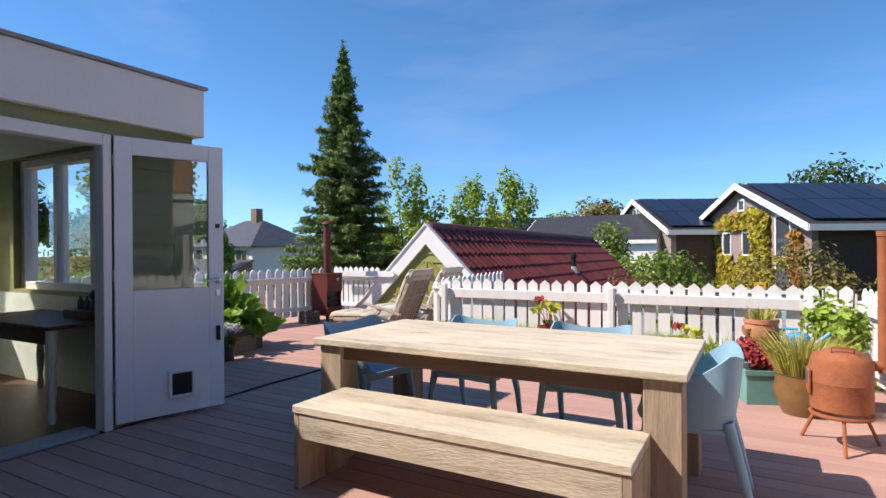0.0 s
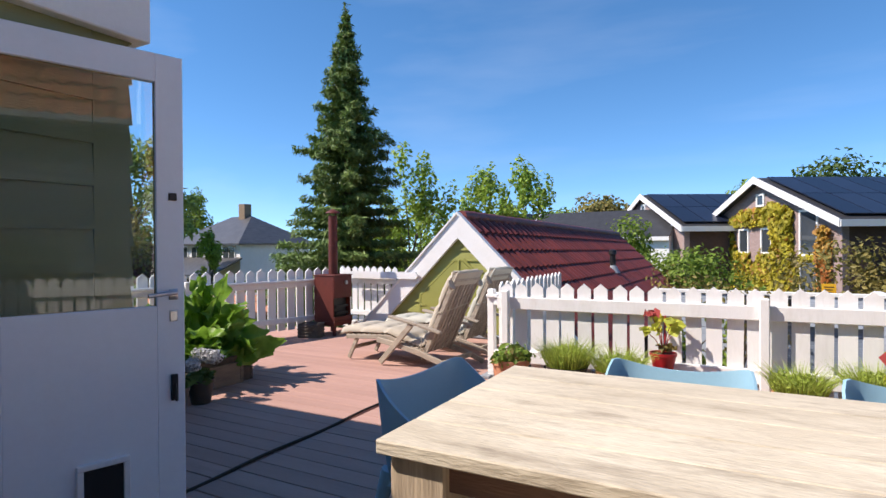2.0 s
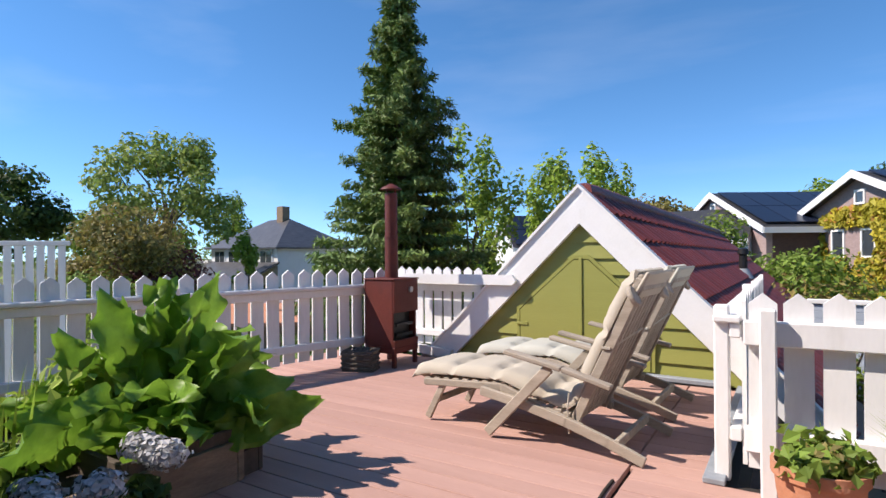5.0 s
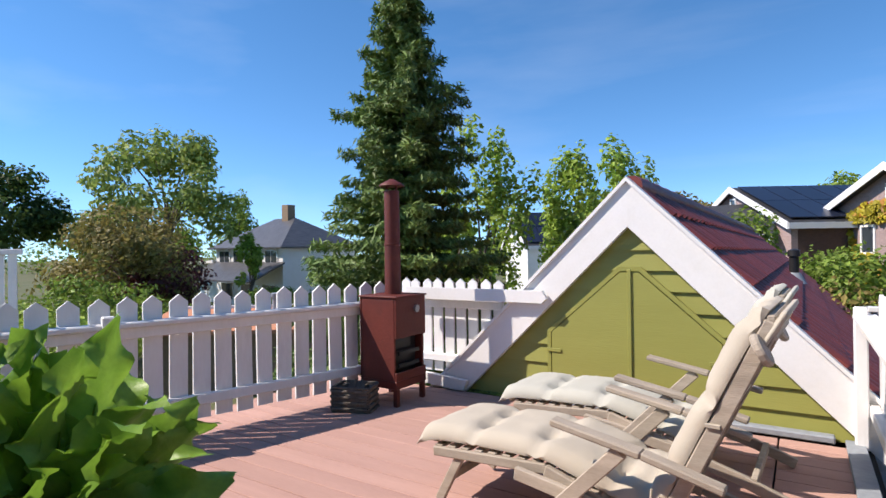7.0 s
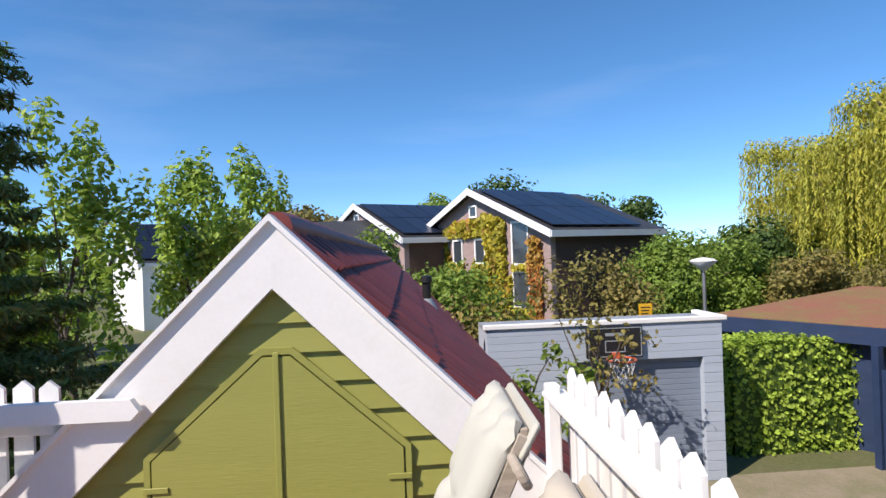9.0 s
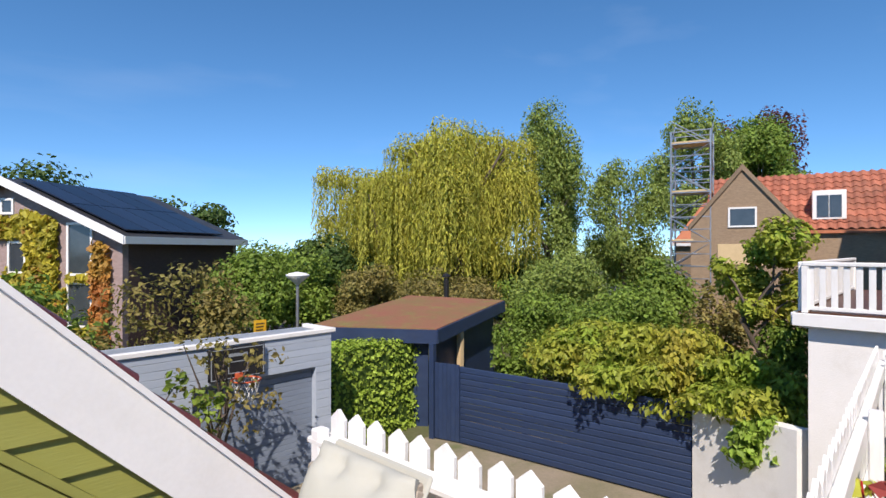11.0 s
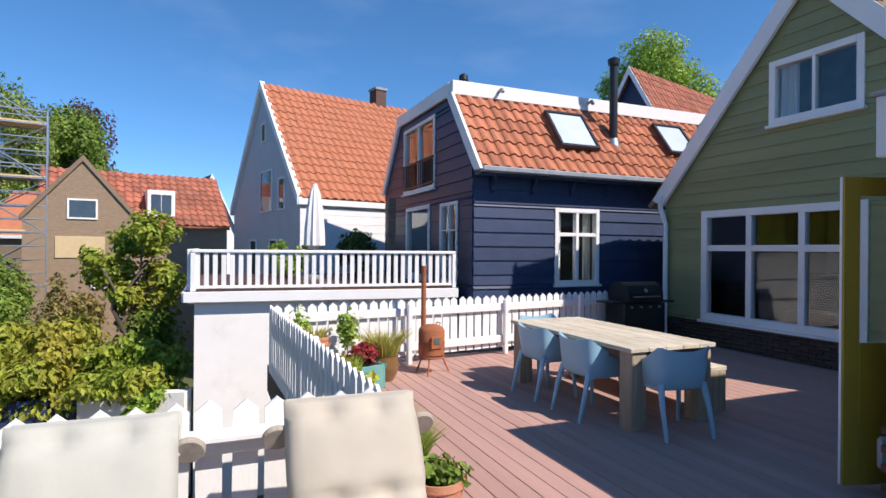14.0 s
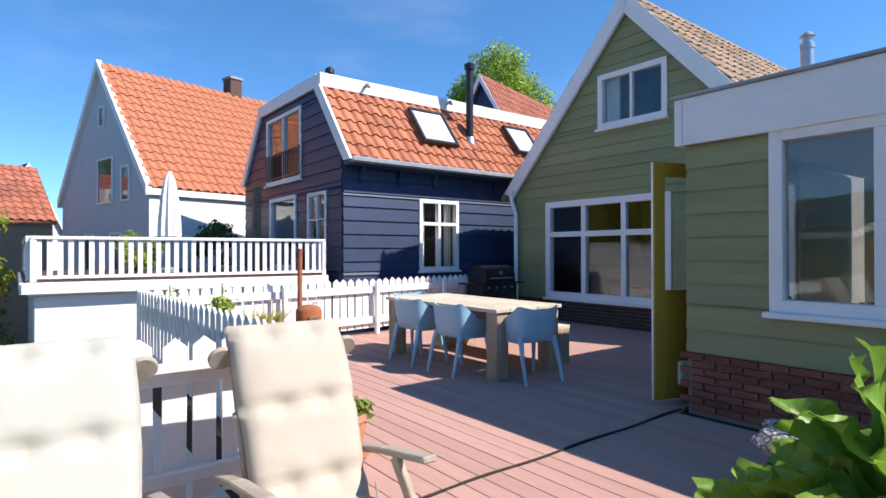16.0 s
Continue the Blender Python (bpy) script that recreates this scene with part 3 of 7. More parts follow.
fence((-1.42, 7.79), (3.02, 7.93), "white painted wooden picket fence behind potted plants", w=0.118, posts=(0.10, 2.2, 4.1), handrail=False, rail_side=-1, top=0.93)
fence((3.06, 7.91), (3.97, 1.55), "white painted picket fence towards the blue house", w=0.115, posts=(0.06, 1.9, 3.6, 5.2), rail_side=-1, seed=3, handrail=False, top=0.92)
fence((-1.42, 7.79), (-1.42, 9.86), "white painted picket fence behind the deck chairs", pitch=0.1387, w=0.113, rail_side=1, posts=(0.05, 2.02), seed=4, top=0.935)
fence((-6.10, 4.90), (-4.86, 9.62), "long white picket fence along the garden side", pitch=0.15, w=0.115, rail_side=-1, posts=(2.55,), seed=5)
fence((-5.14, 9.985), (-4.00, 9.985), "short white picket fence behind the garden stove", pitch=0.126, w=0.095, rail_side=-1, seed=6)
# lead covered sill along the fence foot
solid("trim_1", Geo().slab(-1.60, -1.50, 7.72, 9.86, 0.002, 0.03, 0.004), STONEGREY, "grey lead edging along the deck", "edging", "structure")
solid("trim_2", Geo().slab(-3.85, -1.65, 9.80, 9.88, 0.002, 0.05, 0.01), STONEGREY, "grey lead flashing below the green gable", "flashing", "structure")

# ---- the low green gable with the red tiled roof ----
AX, AZ, GY = -2.90, 1.735, 9.92
SL = 0.99


def gab_lo(z):
    return AX - (AZ - 0.06 - z) / SL


def gab_hi(z):
    return AX + (AZ - 0.06 - z) / SL


gable = clad_wall("wall_green_gable", pose(0, GY, 0), 0.0, AZ - 0.12, gab_lo, gab_hi, 0.152, [], GREENL, "bright olive green boarded gable", lap=0.03)
hatch = thing("hatch_door", pose(AX, GY - 0.03, 0), "olive green double hatch doors in the gable", "hatch")
for s in (-1, 1):
    pts = [(0.008 * s, 0.06), (0.62 * s, 0.06), (0.62 * s, 0.56), (0.07 * s, 1.05), (0.008 * s, 1.05)]
    part("hatch_leaf", Geo().prism(pts, -0.022, 0.01), GREENL, hatch)
    part("hinge", Geo().box(0.60 * s, -0.028, 0.42, 0.12, 0.008, 0.028, 0.002), GREENL, hatch)
part("cover_strip", Geo().box(0.0, -0.03, 0.575, 0.03, 0.012, 1.0, 0.003), GREENL, hatch)
for s in (-1, 1):
    part("edge_strip", Geo().prism([(0.63 * s, 0.06), (0.66 * s, 0.06), (0.66 * s, 0.575), (0.08 * s, 1.095), (0.0, 1.095), (0.0, 1.06), (0.07 * s, 1.06), (0.63 * s, 0.56)], -0.018, 0.008), GREENL, hatch)
barge = thing("trim_gable", pose(AX, GY - 0.03, 0), "broad white bargeboards on the green gable", "bargeboard", kind="structure")
for s in (-1, 1):
    w = 0.34
    bot = -0.02 if s < 0 else -0.3
    xb = (AZ - bot) / SL
    pts = [(0, AZ), (s * xb, bot), (s * (xb - w / SL), bot), (0, AZ - w)]
    part("bargeboard", Geo().prism(pts, -0.06, 0.0), TRIM, barge)
    pts = [(0, AZ + 0.03), (s * (xb + 0.03), bot), (s * xb, bot), (0, AZ - 0.005)]
    part("capping", Geo().prism(pts, -0.085, 0.03), TRIM, barge)
part("bracket", Geo().prism([(-2.02, 0.80), (-0.66, 0.80), (-0.62, 0.84), (-0.66, 0.90), (-2.02, 0.90)], -0.13, -0.087), TRIM, barge)
part("bracket", Geo().prism([(-2.02, 0.05), (-1.40, 0.01), (-1.36, 0.10), (-2.02, 0.14)], -0.14, -0.087), TRIM, barge)

TILE_CACHE = {}


def pantile(w, h, mat, name="roof_tile", key=""):
    """A clay pantile with its S curve; x across, y up the slope, z out."""
    if (w, h, key) in TILE_CACHE:
        return TILE_CACHE[(w, h, key)]
    prof = []
    for k in range(9):
        u = k / 8
        prof.append((u * w * 1.06, 0.028 * math.sin(u * 2 * math.pi) * w / 0.22 + 0.012))
    v, f = [], []
    for y, lift in ((0.0, 0.030), (h * 1.08, 0.0)):
        for x, z in prof:
            v.append((x, y, z + lift))
        for x, z in prof:
            v.append((x, y, z + lift - 0.018))
    for k in range(8):
        f += [(k, k + 1, 18 + k + 1, 18 + k), (9 + k, 27 + k, 27 + k + 1, 9 + k + 1), (k, 9 + k, 9 + k + 1, k + 1)]
    f += [(0, 18, 27, 9), (8, 17, 35, 26)]
    TILE_CACHE[(w, h, key)] = Geo().add(v, f).mesh(name, mat, 40)
    return TILE_CACHE[(w, h, key)]


def slope_frame(e0, e1, top):
    """Axes of a roof slope: x along the eave from e0 to e1, y up the slope towards top."""
    e0, e1, top = Vector(e0), Vector(e1), Vector(top)
    if (e1 - e0).cross(top - e0).z < 0:
        e0, e1 = e1, e0
    x = (e1 - e0).normalized()
    up = (top - e0)
    y = (up - x * up.dot(x)).normalized()
    z = x.cross(y)
    m = Matrix((x, y, z)).transposed().to_4x4()
    m.translation = e0
    return m, (e1 - e0).length, (up - x * up.dot(x)).length


def tiled(name, e0, e1, top, tw, thh, mat, label, pieces=300, deck=True, holes=()):
    """A tiled roof slope: the first pieces are objects of their own, the rest one mesh."""
    m, ln, ht = slope_frame(e0, e1, top)
    root = thing(name, m, label, "roof", kind="structure")
    if deck:
        part("roof_deck", Geo().slab(0, ln, 0, ht, -0.06, -0.01), mat, root)
    me = pantile(tw, thh, mat, key=mat.name)
    base = [tuple(v.co) for v in me.vertices]
    faces = [tuple(p.vertices) for p in me.polygons]
    rest = Geo()
    nx, ny = max(1, int(ln / tw)), max(1, int(ht / thh))
    rng = random.Random(len(label))
    k = 0
    for i in range(nx):
        for j in range(ny):
            x, y = i * ln / nx, j * ht / ny
            if any(a < x + tw / 2 < b and c < y + thh / 2 < d for a, b, c, d in holes):
                continue
            mm = pose(x, y, rng.uniform(0, 0.006), rng.uniform(-0.6, 0.6), 0, rng.uniform(-0.8, 0.8))
            if k < pieces:
                part("roof_tile", me, mat, root, m=mm)
            else:
                rest.add(base, faces, mm)
            k += 1
    if rest.v:
        tagged(part("far_roof_tiles", rest, mat, root, smooth=40), kind="stuff")
    return root


tiled("roof_gable_east", (AX + 2.06, GY - 0.02, -0.30), (AX + 2.06, GY + 11.5, -0.40), (AX + 0.02, GY - 0.02, AZ - 0.05), 0.235, 0.33, TILER,
      "dark red pantiled roof slope with a sagging ridge")
g = Geo().add([(AX, GY + 0.1, AZ - 0.02), (AX, GY + 11.4, AZ - 0.12), (AX - 2.02, GY + 11.4, -0.3), (AX - 2.02, GY + 0.1, -0.2),
               (AX, GY + 0.1, AZ - 0.10), (AX, GY + 11.4, AZ - 0.2), (AX - 2.02, GY + 11.4, -0.4), (AX - 2.02, GY + 0.1, -0.3)],
              [(0, 1, 2, 3), (7, 6, 5, 4), (0, 4, 5, 1), (1, 5, 6, 2), (2, 6, 7, 3), (3, 7, 4, 0)])
solid("roof_gable_west", g, TILER, "dark red tiled back slope of the low roof", "roof", "structure")
ridge = thing("ridge_tiles", pose(AX, GY, AZ - 0.03), "dark red half-round ridge tiles", "ridge tiles", kind="structure")
half = Geo()
half.tube([(0, 0, 0), (0, 0.40, -0.004)], [0.085, 0.097], 10)
half_me = half.mesh("ridge_tile", TILER, 50)
for i in range(29):
    part("ridge_tile", half_me, TILER, ridge, m=pose(0, 0.05 + i * 0.39, -0.006 * i * 0.5))
solid("wall_low_roof", Geo().slab(AX - 1.5, AX + 1.5, GY + 0.2, GY + 11.3, GROUND, -0.25), BRICKP, "brick wall carrying the low tiled roof", "wall", "structure")

# ---- the owner's house: green north wall and its extension ----
HX, HZ, HY = 1.22, 5.78, 0.575
HS = 1.117


def h_lo(z):
    return max(-1.92, HX - (HZ - z) / HS) if z > 2.72 else -1.92


def h_hi(z):
    return min(3.96, HX + (HZ - z) / HS) if z > 2.72 else 3.96


# seen from outside, the wall's own x runs to the west: turn it round
HM = pose(0, HY, 0, 0, 0, 180)
hopen = [(-3.08, -0.42, 0.47, 2.33), (-1.81, -0.48, 3.62, 4.57)]
clad_wall("wall_north", HM, 0.42, HZ - 0.15, lambda z: -h_hi(z), lambda z: -h_lo(z), 0.205, hopen, GREENB, "olive green lapped board wall of the house", lap=0.028)
win("window_1", HM, -3.08, -0.42, 0.47, 2.33, (-2.17, -1.30), (1.70,), TRIM, "large white framed window with six panes", bar=0.10, mull=0.10, border=0.02)
win("window_2", HM, -1.81, -0.48, 3.62, 4.57, (-1.14,), (), TRIM, "white framed attic window with two panes", bar=0.08, border=0.02)
# the room behind; its shade is put into the dark wall colour
room = Geo()
room.slab(-1.9, 3.9, -4.0, -3.9, 0.0, 2.6)
room.slab(-1.95, -1.85, -3.9, HY - 0.17, 0.0, 2.6)
room.slab(3.82, 3.92, -3.9, HY - 0.17, 0.0, 2.6)
room.slab(-1.85, 3.82, -3.9, HY - 0.17, -0.06, 0.0)
solid("wall_room", room, ROOM_SHADE, "living room walls coloured dark for room shade", "wall", "structure")
solid("ceiling", Geo().slab(-1.85, 3.82, -3.9, HY - 0.17, 2.6, 2.7), ROOM_SHADE, "living room ceiling", "ceiling", "structure")
solid("wall_attic", Geo().slab(0.1, 1.9, -1.6, -1.5, 2.7, 4.5), ROOM_SHADE, "attic partition coloured dark for room shade", "wall", "structure")
cur = thing("curtain", pose(1.45, HY - 0.12, 3.66), "pale curtain behind the attic window", "curtain")
part("cloth", Geo().add([(0.02 * k, 0.03 * math.sin(k * 1.1), z) for z in (0.0, 0.9) for k in range(18)],
                        [(k, k + 1, k + 19, k + 18) for k in range(17)]), CURTAIN, cur, smooth=60)
tv = thing("television", pose(2.0, -1.2, 0.0), "black television on a low cabinet indoors", "television")
part("screen", Geo().box(0, 0, 0.95, 1.1, 0.06, 0.65, 0.01), BLACK, tv)
part("cabinet", Geo().box(0, 0, 0.3, 1.4, 0.4, 0.6, 0.01), DARKWOOD, tv)
# plinth
pl = thing("wall_plinth_north", pose(0, 0, 0), "dark brick plinth of the house", "wall", kind="structure")
part("wall_core", Geo().slab(-1.92, 3.96, HY - 0.16, HY - 0.012, -0.4, 0.44), MORTAR, pl)
bme = Geo().slab(0, 0.205, -0.016, 0.02, 0, 0.052, 0.004).mesh("brick", BRICKD)
for j in range(7):
    for i in range(27):
        part("brick", bme, BRICKD, pl, m=pose(-1.9 + i * 0.217 + (j % 2) * 0.108 - 0.05, HY, 0.005 + j * 0.062))
# roof over the gable
tiled("roof_house_west", (HX - (HZ - 2.5) / HS - 0.2, -6.5, 2.45), (HX - (HZ - 2.5) / HS - 0.2, HY + 0.1, 2.45), (HX - 0.01, -6.5, HZ + 0.1), 0.24, 0.33, TILEN, "brown mottled tiled roof slope of the house", pieces=0)
tiled("roof_house_east", (HX + (HZ - 2.5) / HS + 0.15, HY + 0.1, 2.5), (HX + (HZ - 2.5) / HS + 0.15, -6.5, 2.5), (HX + 0.01, HY + 0.1, HZ + 0.1), 0.24, 0.33, TILEN, "brown tiled roof slope beside the blue house", pieces=0)
hb = thing("trim_house_gable", pose(HX, HY + 0.06, 0), "white bargeboards on the green house gable", "bargeboard", kind="structure")
for s in (-1, 1):
    w = 0.40
    xb = (HZ - 2.60) / HS
    part("bargeboard", Geo().prism([(0, HZ + 0.16), (s * (xb + 0.12), 2.62), (s * (xb - 0.12), 2.50), (0, HZ + 0.16 - w)], 0, 0.07), TRIM, hb)
part("finial", Geo().prism([(-0.06, HZ - 0.12), (0, HZ - 0.22), (0.06, HZ - 0.12), (0.06, HZ + 0.2), (-0.06, HZ + 0.2)], 0.07, 0.10), TRIM, hb)
solid("wall_house_sides", Geo().slab(-1.95, -1.8, -6.5, -4.0, GROUND, 2.6).slab(3.82, 3.96, -6.5, 0.40, GROUND, -0.4).slab(3.93, 3.96, -6.5, 0.40, -0.4, 2.6).prism([(-1.95, GROUND), (3.96, GROUND), (3.96, 2.6), (HX, HZ - 0.2), (-1.95, 2.4)], -6.6, -6.5),
      GREENB, "green side and back walls of the house", "wall", "structure")
solid("wall_below_north", Geo().slab(-1.95, 3.66, 0.24, 0.38, GROUND, -0.42), BRICKP, "brick wall below the terrace", "wall", "structure")
dp = thing("drainpipe", pose(3.87, HY + 0.10, 0), "white drainpipe with a bend at the house corner", "drainpipe")
part("pipe", Geo().tube([(0, 0, 0.02), (0, 0, 2.15), (0.10, 0.02, 2.42), (0.12, 0.02, 2.58)], 0.045, 10), TRIM, dp, smooth=60)
for z in (0.6, 1.7):
    part("clip", Geo().lathe([(0.052, z), (0.052, z + 0.03)], 10), TRIM, dp)
part("hopper", Geo().box(0.12, 0.02, 2.62, 0.16, 0.12, 0.12, 0.01), TRIM, dp)

# extension
EX, EY, EW = -1.97, 4.49, -5.25
EM = pose(EX, 0, 0, 0, 0, 90)     # wall facing east: own x runs north
NM = pose(0, EY, 0, 0, 0, 180)    # wall facing north: own x runs west
clad_wall("wall_extension_east", EM, 0.0, 2.30, lambda z: HY + 0.01, lambda z: EY - 0.17, 0.195, [(2.30, 3.80, -0.1, 2.17)], GREENB, "olive green boards beside the terrace door", thick=0.07)
clad_wall("wall_extension_north", NM, 0.51, 2.30, lambda z: -EX + 0.0, lambda z: -EW, 0.195, [(2.66, 4.68, 0.92, 2.27)], GREENB, "olive green boards of the extension", thick=0.16, lap=0.026)
win("window_3", NM, 2.66, 4.68, 0.92, 2.27, (3.33, 4.0), (), TRIM, "wide white window of the garden room", bar=0.075, mull=0.075, sill=0.06, border=0.02)
pe = thing("wall_plinth_extension", pose(0, 0, 0), "red brick plinth of the extension", "wall", kind="structure")
part("wall_core", Geo().slab(EW, EX, EY - 0.16, EY - 0.012, -0.4, 0.51), MORTAR, pe)
bm2 = Geo().slab(0, 0.205, -0.016, 0.016, 0, 0.052, 0.004).mesh("brick", BRICKR)
for j in range(8):
    for i in range(15):
        part("brick", bm2, BRICKR, pe, m=pose(EW + i * 0.217 + (j % 2) * 0.1, EY, 0.008 + j * 0.062))
WM = pose(EW, 0, 0, 0, 0, -90)
clad_wall("wall_extension_west", WM, 0.0, 2.30, lambda z: -EY + 0.17, lambda z: -HY, 0.195, [(-4.1, -3.3, 0.92, 2.2)], GREENB, "green west wall of the extension")
win("window_4", WM, -4.1, -3.3, 0.92, 2.2, (), (), TRIM, "white garden window of the extension", bar=0.07)
inner = Geo()
inner.slab(EX - 0.095, EX - 0.075, 0.6, 2.28, 0.0, 2.3).slab(EX - 0.095, EX - 0.075, 3.82, EY - 0.2, 0.0, 2.3)
inner.slab(EW + 0.2, -2.66 - 0.02, EY - 0.19, EY - 0.165, 0.0, 0.88)
inner.slab(-2.64, EX - 0.10, EY - 0.19, EY - 0.165, 0.0, 2.3)
inner.slab(EW + 0.165, EW + 0.19, 0.5, EY - 0.2, 0.0, 0.88)
inner.slab(EW + 0.165, EW + 0.19, 0.5, 3.26, 0.88, 2.3)
inner.slab(EW + 0.19, EX - 0.19, 0.42, 0.46, 0.0, 2.3)
solid("wall_garden_room", inner, ROOMW, "pale green walls inside the garden room", "wall", "structure")
solid("floor_garden_room", Geo().slab(EW + 0.165, EX - 0.005, 0.45, EY - 0.165, -0.03, 0.0), DARKWOOD, "dark wooden floor of the garden room", "floor", "structure")
solid("ceiling_garden_room", Geo().slab(EW + 0.165, EX - 0.165, 0.45, EY - 0.165, 2.30, 2.36), ROOMW, "pale ceiling of the garden room", "ceiling", "structure")
fa = thing("trim_fascia", pose(0, 0, 0), "deep white fascia round the flat roof", "fascia", kind="structure")
part("fascia", Geo().slab(EX + 0.002, EX + 0.075, 0.40, EY + 0.075, 2.27, 2.67, 0.006), TRIM, fa)
part("fascia", Geo().slab(EW - 0.05, EX, EY + 0.002, EY + 0.075, 2.27, 2.67, 0.006), TRIM, fa)
part("roof_edging", Geo().slab(EX - 0.1, EX + 0.10, 0.40, EY + 0.10, 2.672, 2.70, 0.005), STONEGREY, fa)
part("roof_edging", Geo().slab(EW - 0.08, EX - 0.102, EY - 0.1, EY + 0.10, 2.672, 2.70, 0.005), STONEGREY, fa)
solid("roof_flat", Geo().slab(EW, EX, 0.40, EY, 2.37, 2.66), STONEGREY, "flat bitumen roof of the extension", "roof", "structure")
# door frame and open door
df = thing("door_frame", pose(EX, 0, 0), "white frame of the terrace door", "door frame", kind="structure")
part("jamb", Geo().slab(-0.075, 0.05, 3.735, 3.797, 0.0, 2.167, 0.006), TRIM, df)
part("jamb", Geo().slab(-0.075, 0.05, 2.303, 2.365, 0.0, 2.167, 0.006), TRIM, df)
part("head", Geo().slab(-0.075, 0.05, 2.367, 3.733, 2.08, 2.167, 0.006), TRIM, df)
part("threshold", Geo().slab(-0.165, 0.06, 2.405, 3.695, 0.004, 0.03, 0.006), STONEGREY, df)
DA = 73.0
door = thing("door_1", pose(-1.932, 3.815, 0.035, 0, 0, DA), "half-glazed terrace door standing open, white inside and ochre outside", "door", kind="structure")
W, H = 0.80, 2.13
for name, a, b, mat, lab in (("inner_face", -0.022, 0.0, DOORW, "white painted face"), ("outer_face", 0.001, 0.022, OCHRE, "ochre painted face")):
    g = Geo()
    g.slab(0, 0.12, a, b, 0, H, 0.003).slab(W - 0.12, W, a, b, 0, H, 0.003).slab(0.12, W - 0.12, a, b, H - 0.13, H, 0.003)
    g.slab(0.12, W - 0.12, a, b, 0, 0.98, 0.003)
    part(name, g, mat, door, lab)
p = part("pane", Geo().slab(0.12, W - 0.12, -0.004, 0.002, 0.98, H - 0.13), GLASS, door)
p.visible_shadow = False
hd = part("door_handle", Geo().box(W - 0.05, -0.026, 1.03, 0.04, 0.008, 0.05, 0.003).tube([(W - 0.05, -0.03, 1.04), (W - 0.05, -0.07, 1.04), (W - 0.17, -0.07, 1.03)], 0.010, 8), CHROME, door, "brass and steel lever handle", 50)
part("lock", Geo().box(W - 0.05, -0.026, 0.93, 0.035, 0.008, 0.05, 0.003), CHROME, door)
part("latch", Geo().box(W - 0.05, -0.03, 0.60, 0.03, 0.016, 0.12, 0.003).tube([(W - 0.05, -0.04, 0.62), (W - 0.05, -0.06, 0.54)], 0.006, 6), BLACK, door)
part("night_latch", Geo().box(W - 0.05, -0.026, 1.48, 0.035, 0.01, 0.035, 0.002), BLACK, door)
cf = part("cat_flap", Geo().slab(0.36, 0.56, -0.045, -0.022, 0.12, 0.145, 0.003).slab(0.36, 0.56, -0.045, -0.022, 0.315, 0.34, 0.003).slab(0.36, 0.385, -0.045, -0.022, 0.145, 0.315, 0.003).slab(0.535, 0.56, -0.045, -0.022, 0.145, 0.315, 0.003), TRIM, door, "white plastic cat flap")
part("flap", Geo().slab(0.385, 0.535, -0.034, -0.024, 0.145, 0.315), BLACK, cf, "dark clear flap")
cf2 = part("cat_flap", Geo().slab(0.36, 0.56, 0.023, 0.06, 0.12, 0.34, 0.02), TRIM, door, "white plastic tunnel of the cat flap")
for z in (0.25, 1.05, 1.9):
    part("hinge", Geo().lathe([(0.011, z), (0.011, z + 0.09)], 8, pose(-0.005, -0.025, 0)), CHROME, door)

# ---- the navy neighbour ----
NX, NY = 4.90, 4.22
NWM = pose(NX, 0, 0, 0, 0, -90)   # wall facing west: own x runs south
NNM = pose(0, NY, 0, 0, 0, 180)   # wall facing north: own x runs west
nwin = [(-2.46, -1.45, 0.99, 2.44)]
clad_wall("wall_navy_west", NWM, -1.7, 3.10, lambda z: -NY, lambda z: 4.6, 0.262, nwin, NAVY, "navy blue lapped board wall of the neighbouring house", lap=0.035)
win("window_5", NWM, -2.46, -1.45, 0.99, 2.44, (-1.955,), (1.95,), TRIM, "tall white sash window in the navy wall", bar=0.06, mull=0.07, border=0.02)


def nv_lo(z):
    return 4.91 if z < 3.10 else 4.91 + (z - 3.10) * (5.86 - 4.91) / 1.66


def nv_hi(z):
    return 10.4 if z < 3.2 else 10.4 - (z - 3.2) * (10.4 - 9.25) / 1.56


nn_open = [(-8.80, -6.75, 2.95, 4.52), (-8.58, -7.02, 0.98, 2.62), (-6.42, -5.54, 0.96, 2.58)]
clad_wall("wall_navy_north", NNM, -1.7, 4.74, lambda z: -nv_hi(z), lambda z: -nv_lo(z), 0.245, nn_open, NAVYX, "navy boarded gable of the neighbouring house", lap=0.03)
win("window_6", NNM, -8.80, -6.75, 2.95, 4.52, (-7.78,), (), TRIM, "white framed upper doors with a dark balcony grille", bar=0.08, mull=0.06)
win("window_7", NNM, -8.58, -7.02, 0.98, 2.62, (), (), TRIM, "wide white framed window onto the neighbouring terrace", bar=0.09)
win("door_2", NNM, -6.42, -5.54, 0.96, 2.58, (-5.98,), (1.45, 2.02), TRIM, "white glazed terrace door with small panes", bar=0.07, mull=0.03, sill=0.0)
gr = thing("balcony_grille", pose(0, NY + 0.060, 0), "dark iron grille before the upper doors", "railing")
for z in (3.06, 3.62):
    part("rail", Geo().slab(6.75, 8.80, -0.015, 0.015, z, z + 0.03), BLACK, gr)
for i in range(17):
    part("bar", Geo().slab(6.79 + i * 0.122, 6.81 + i * 0.122, -0.01, 0.01, 3.09, 3.62), BLACK, gr)
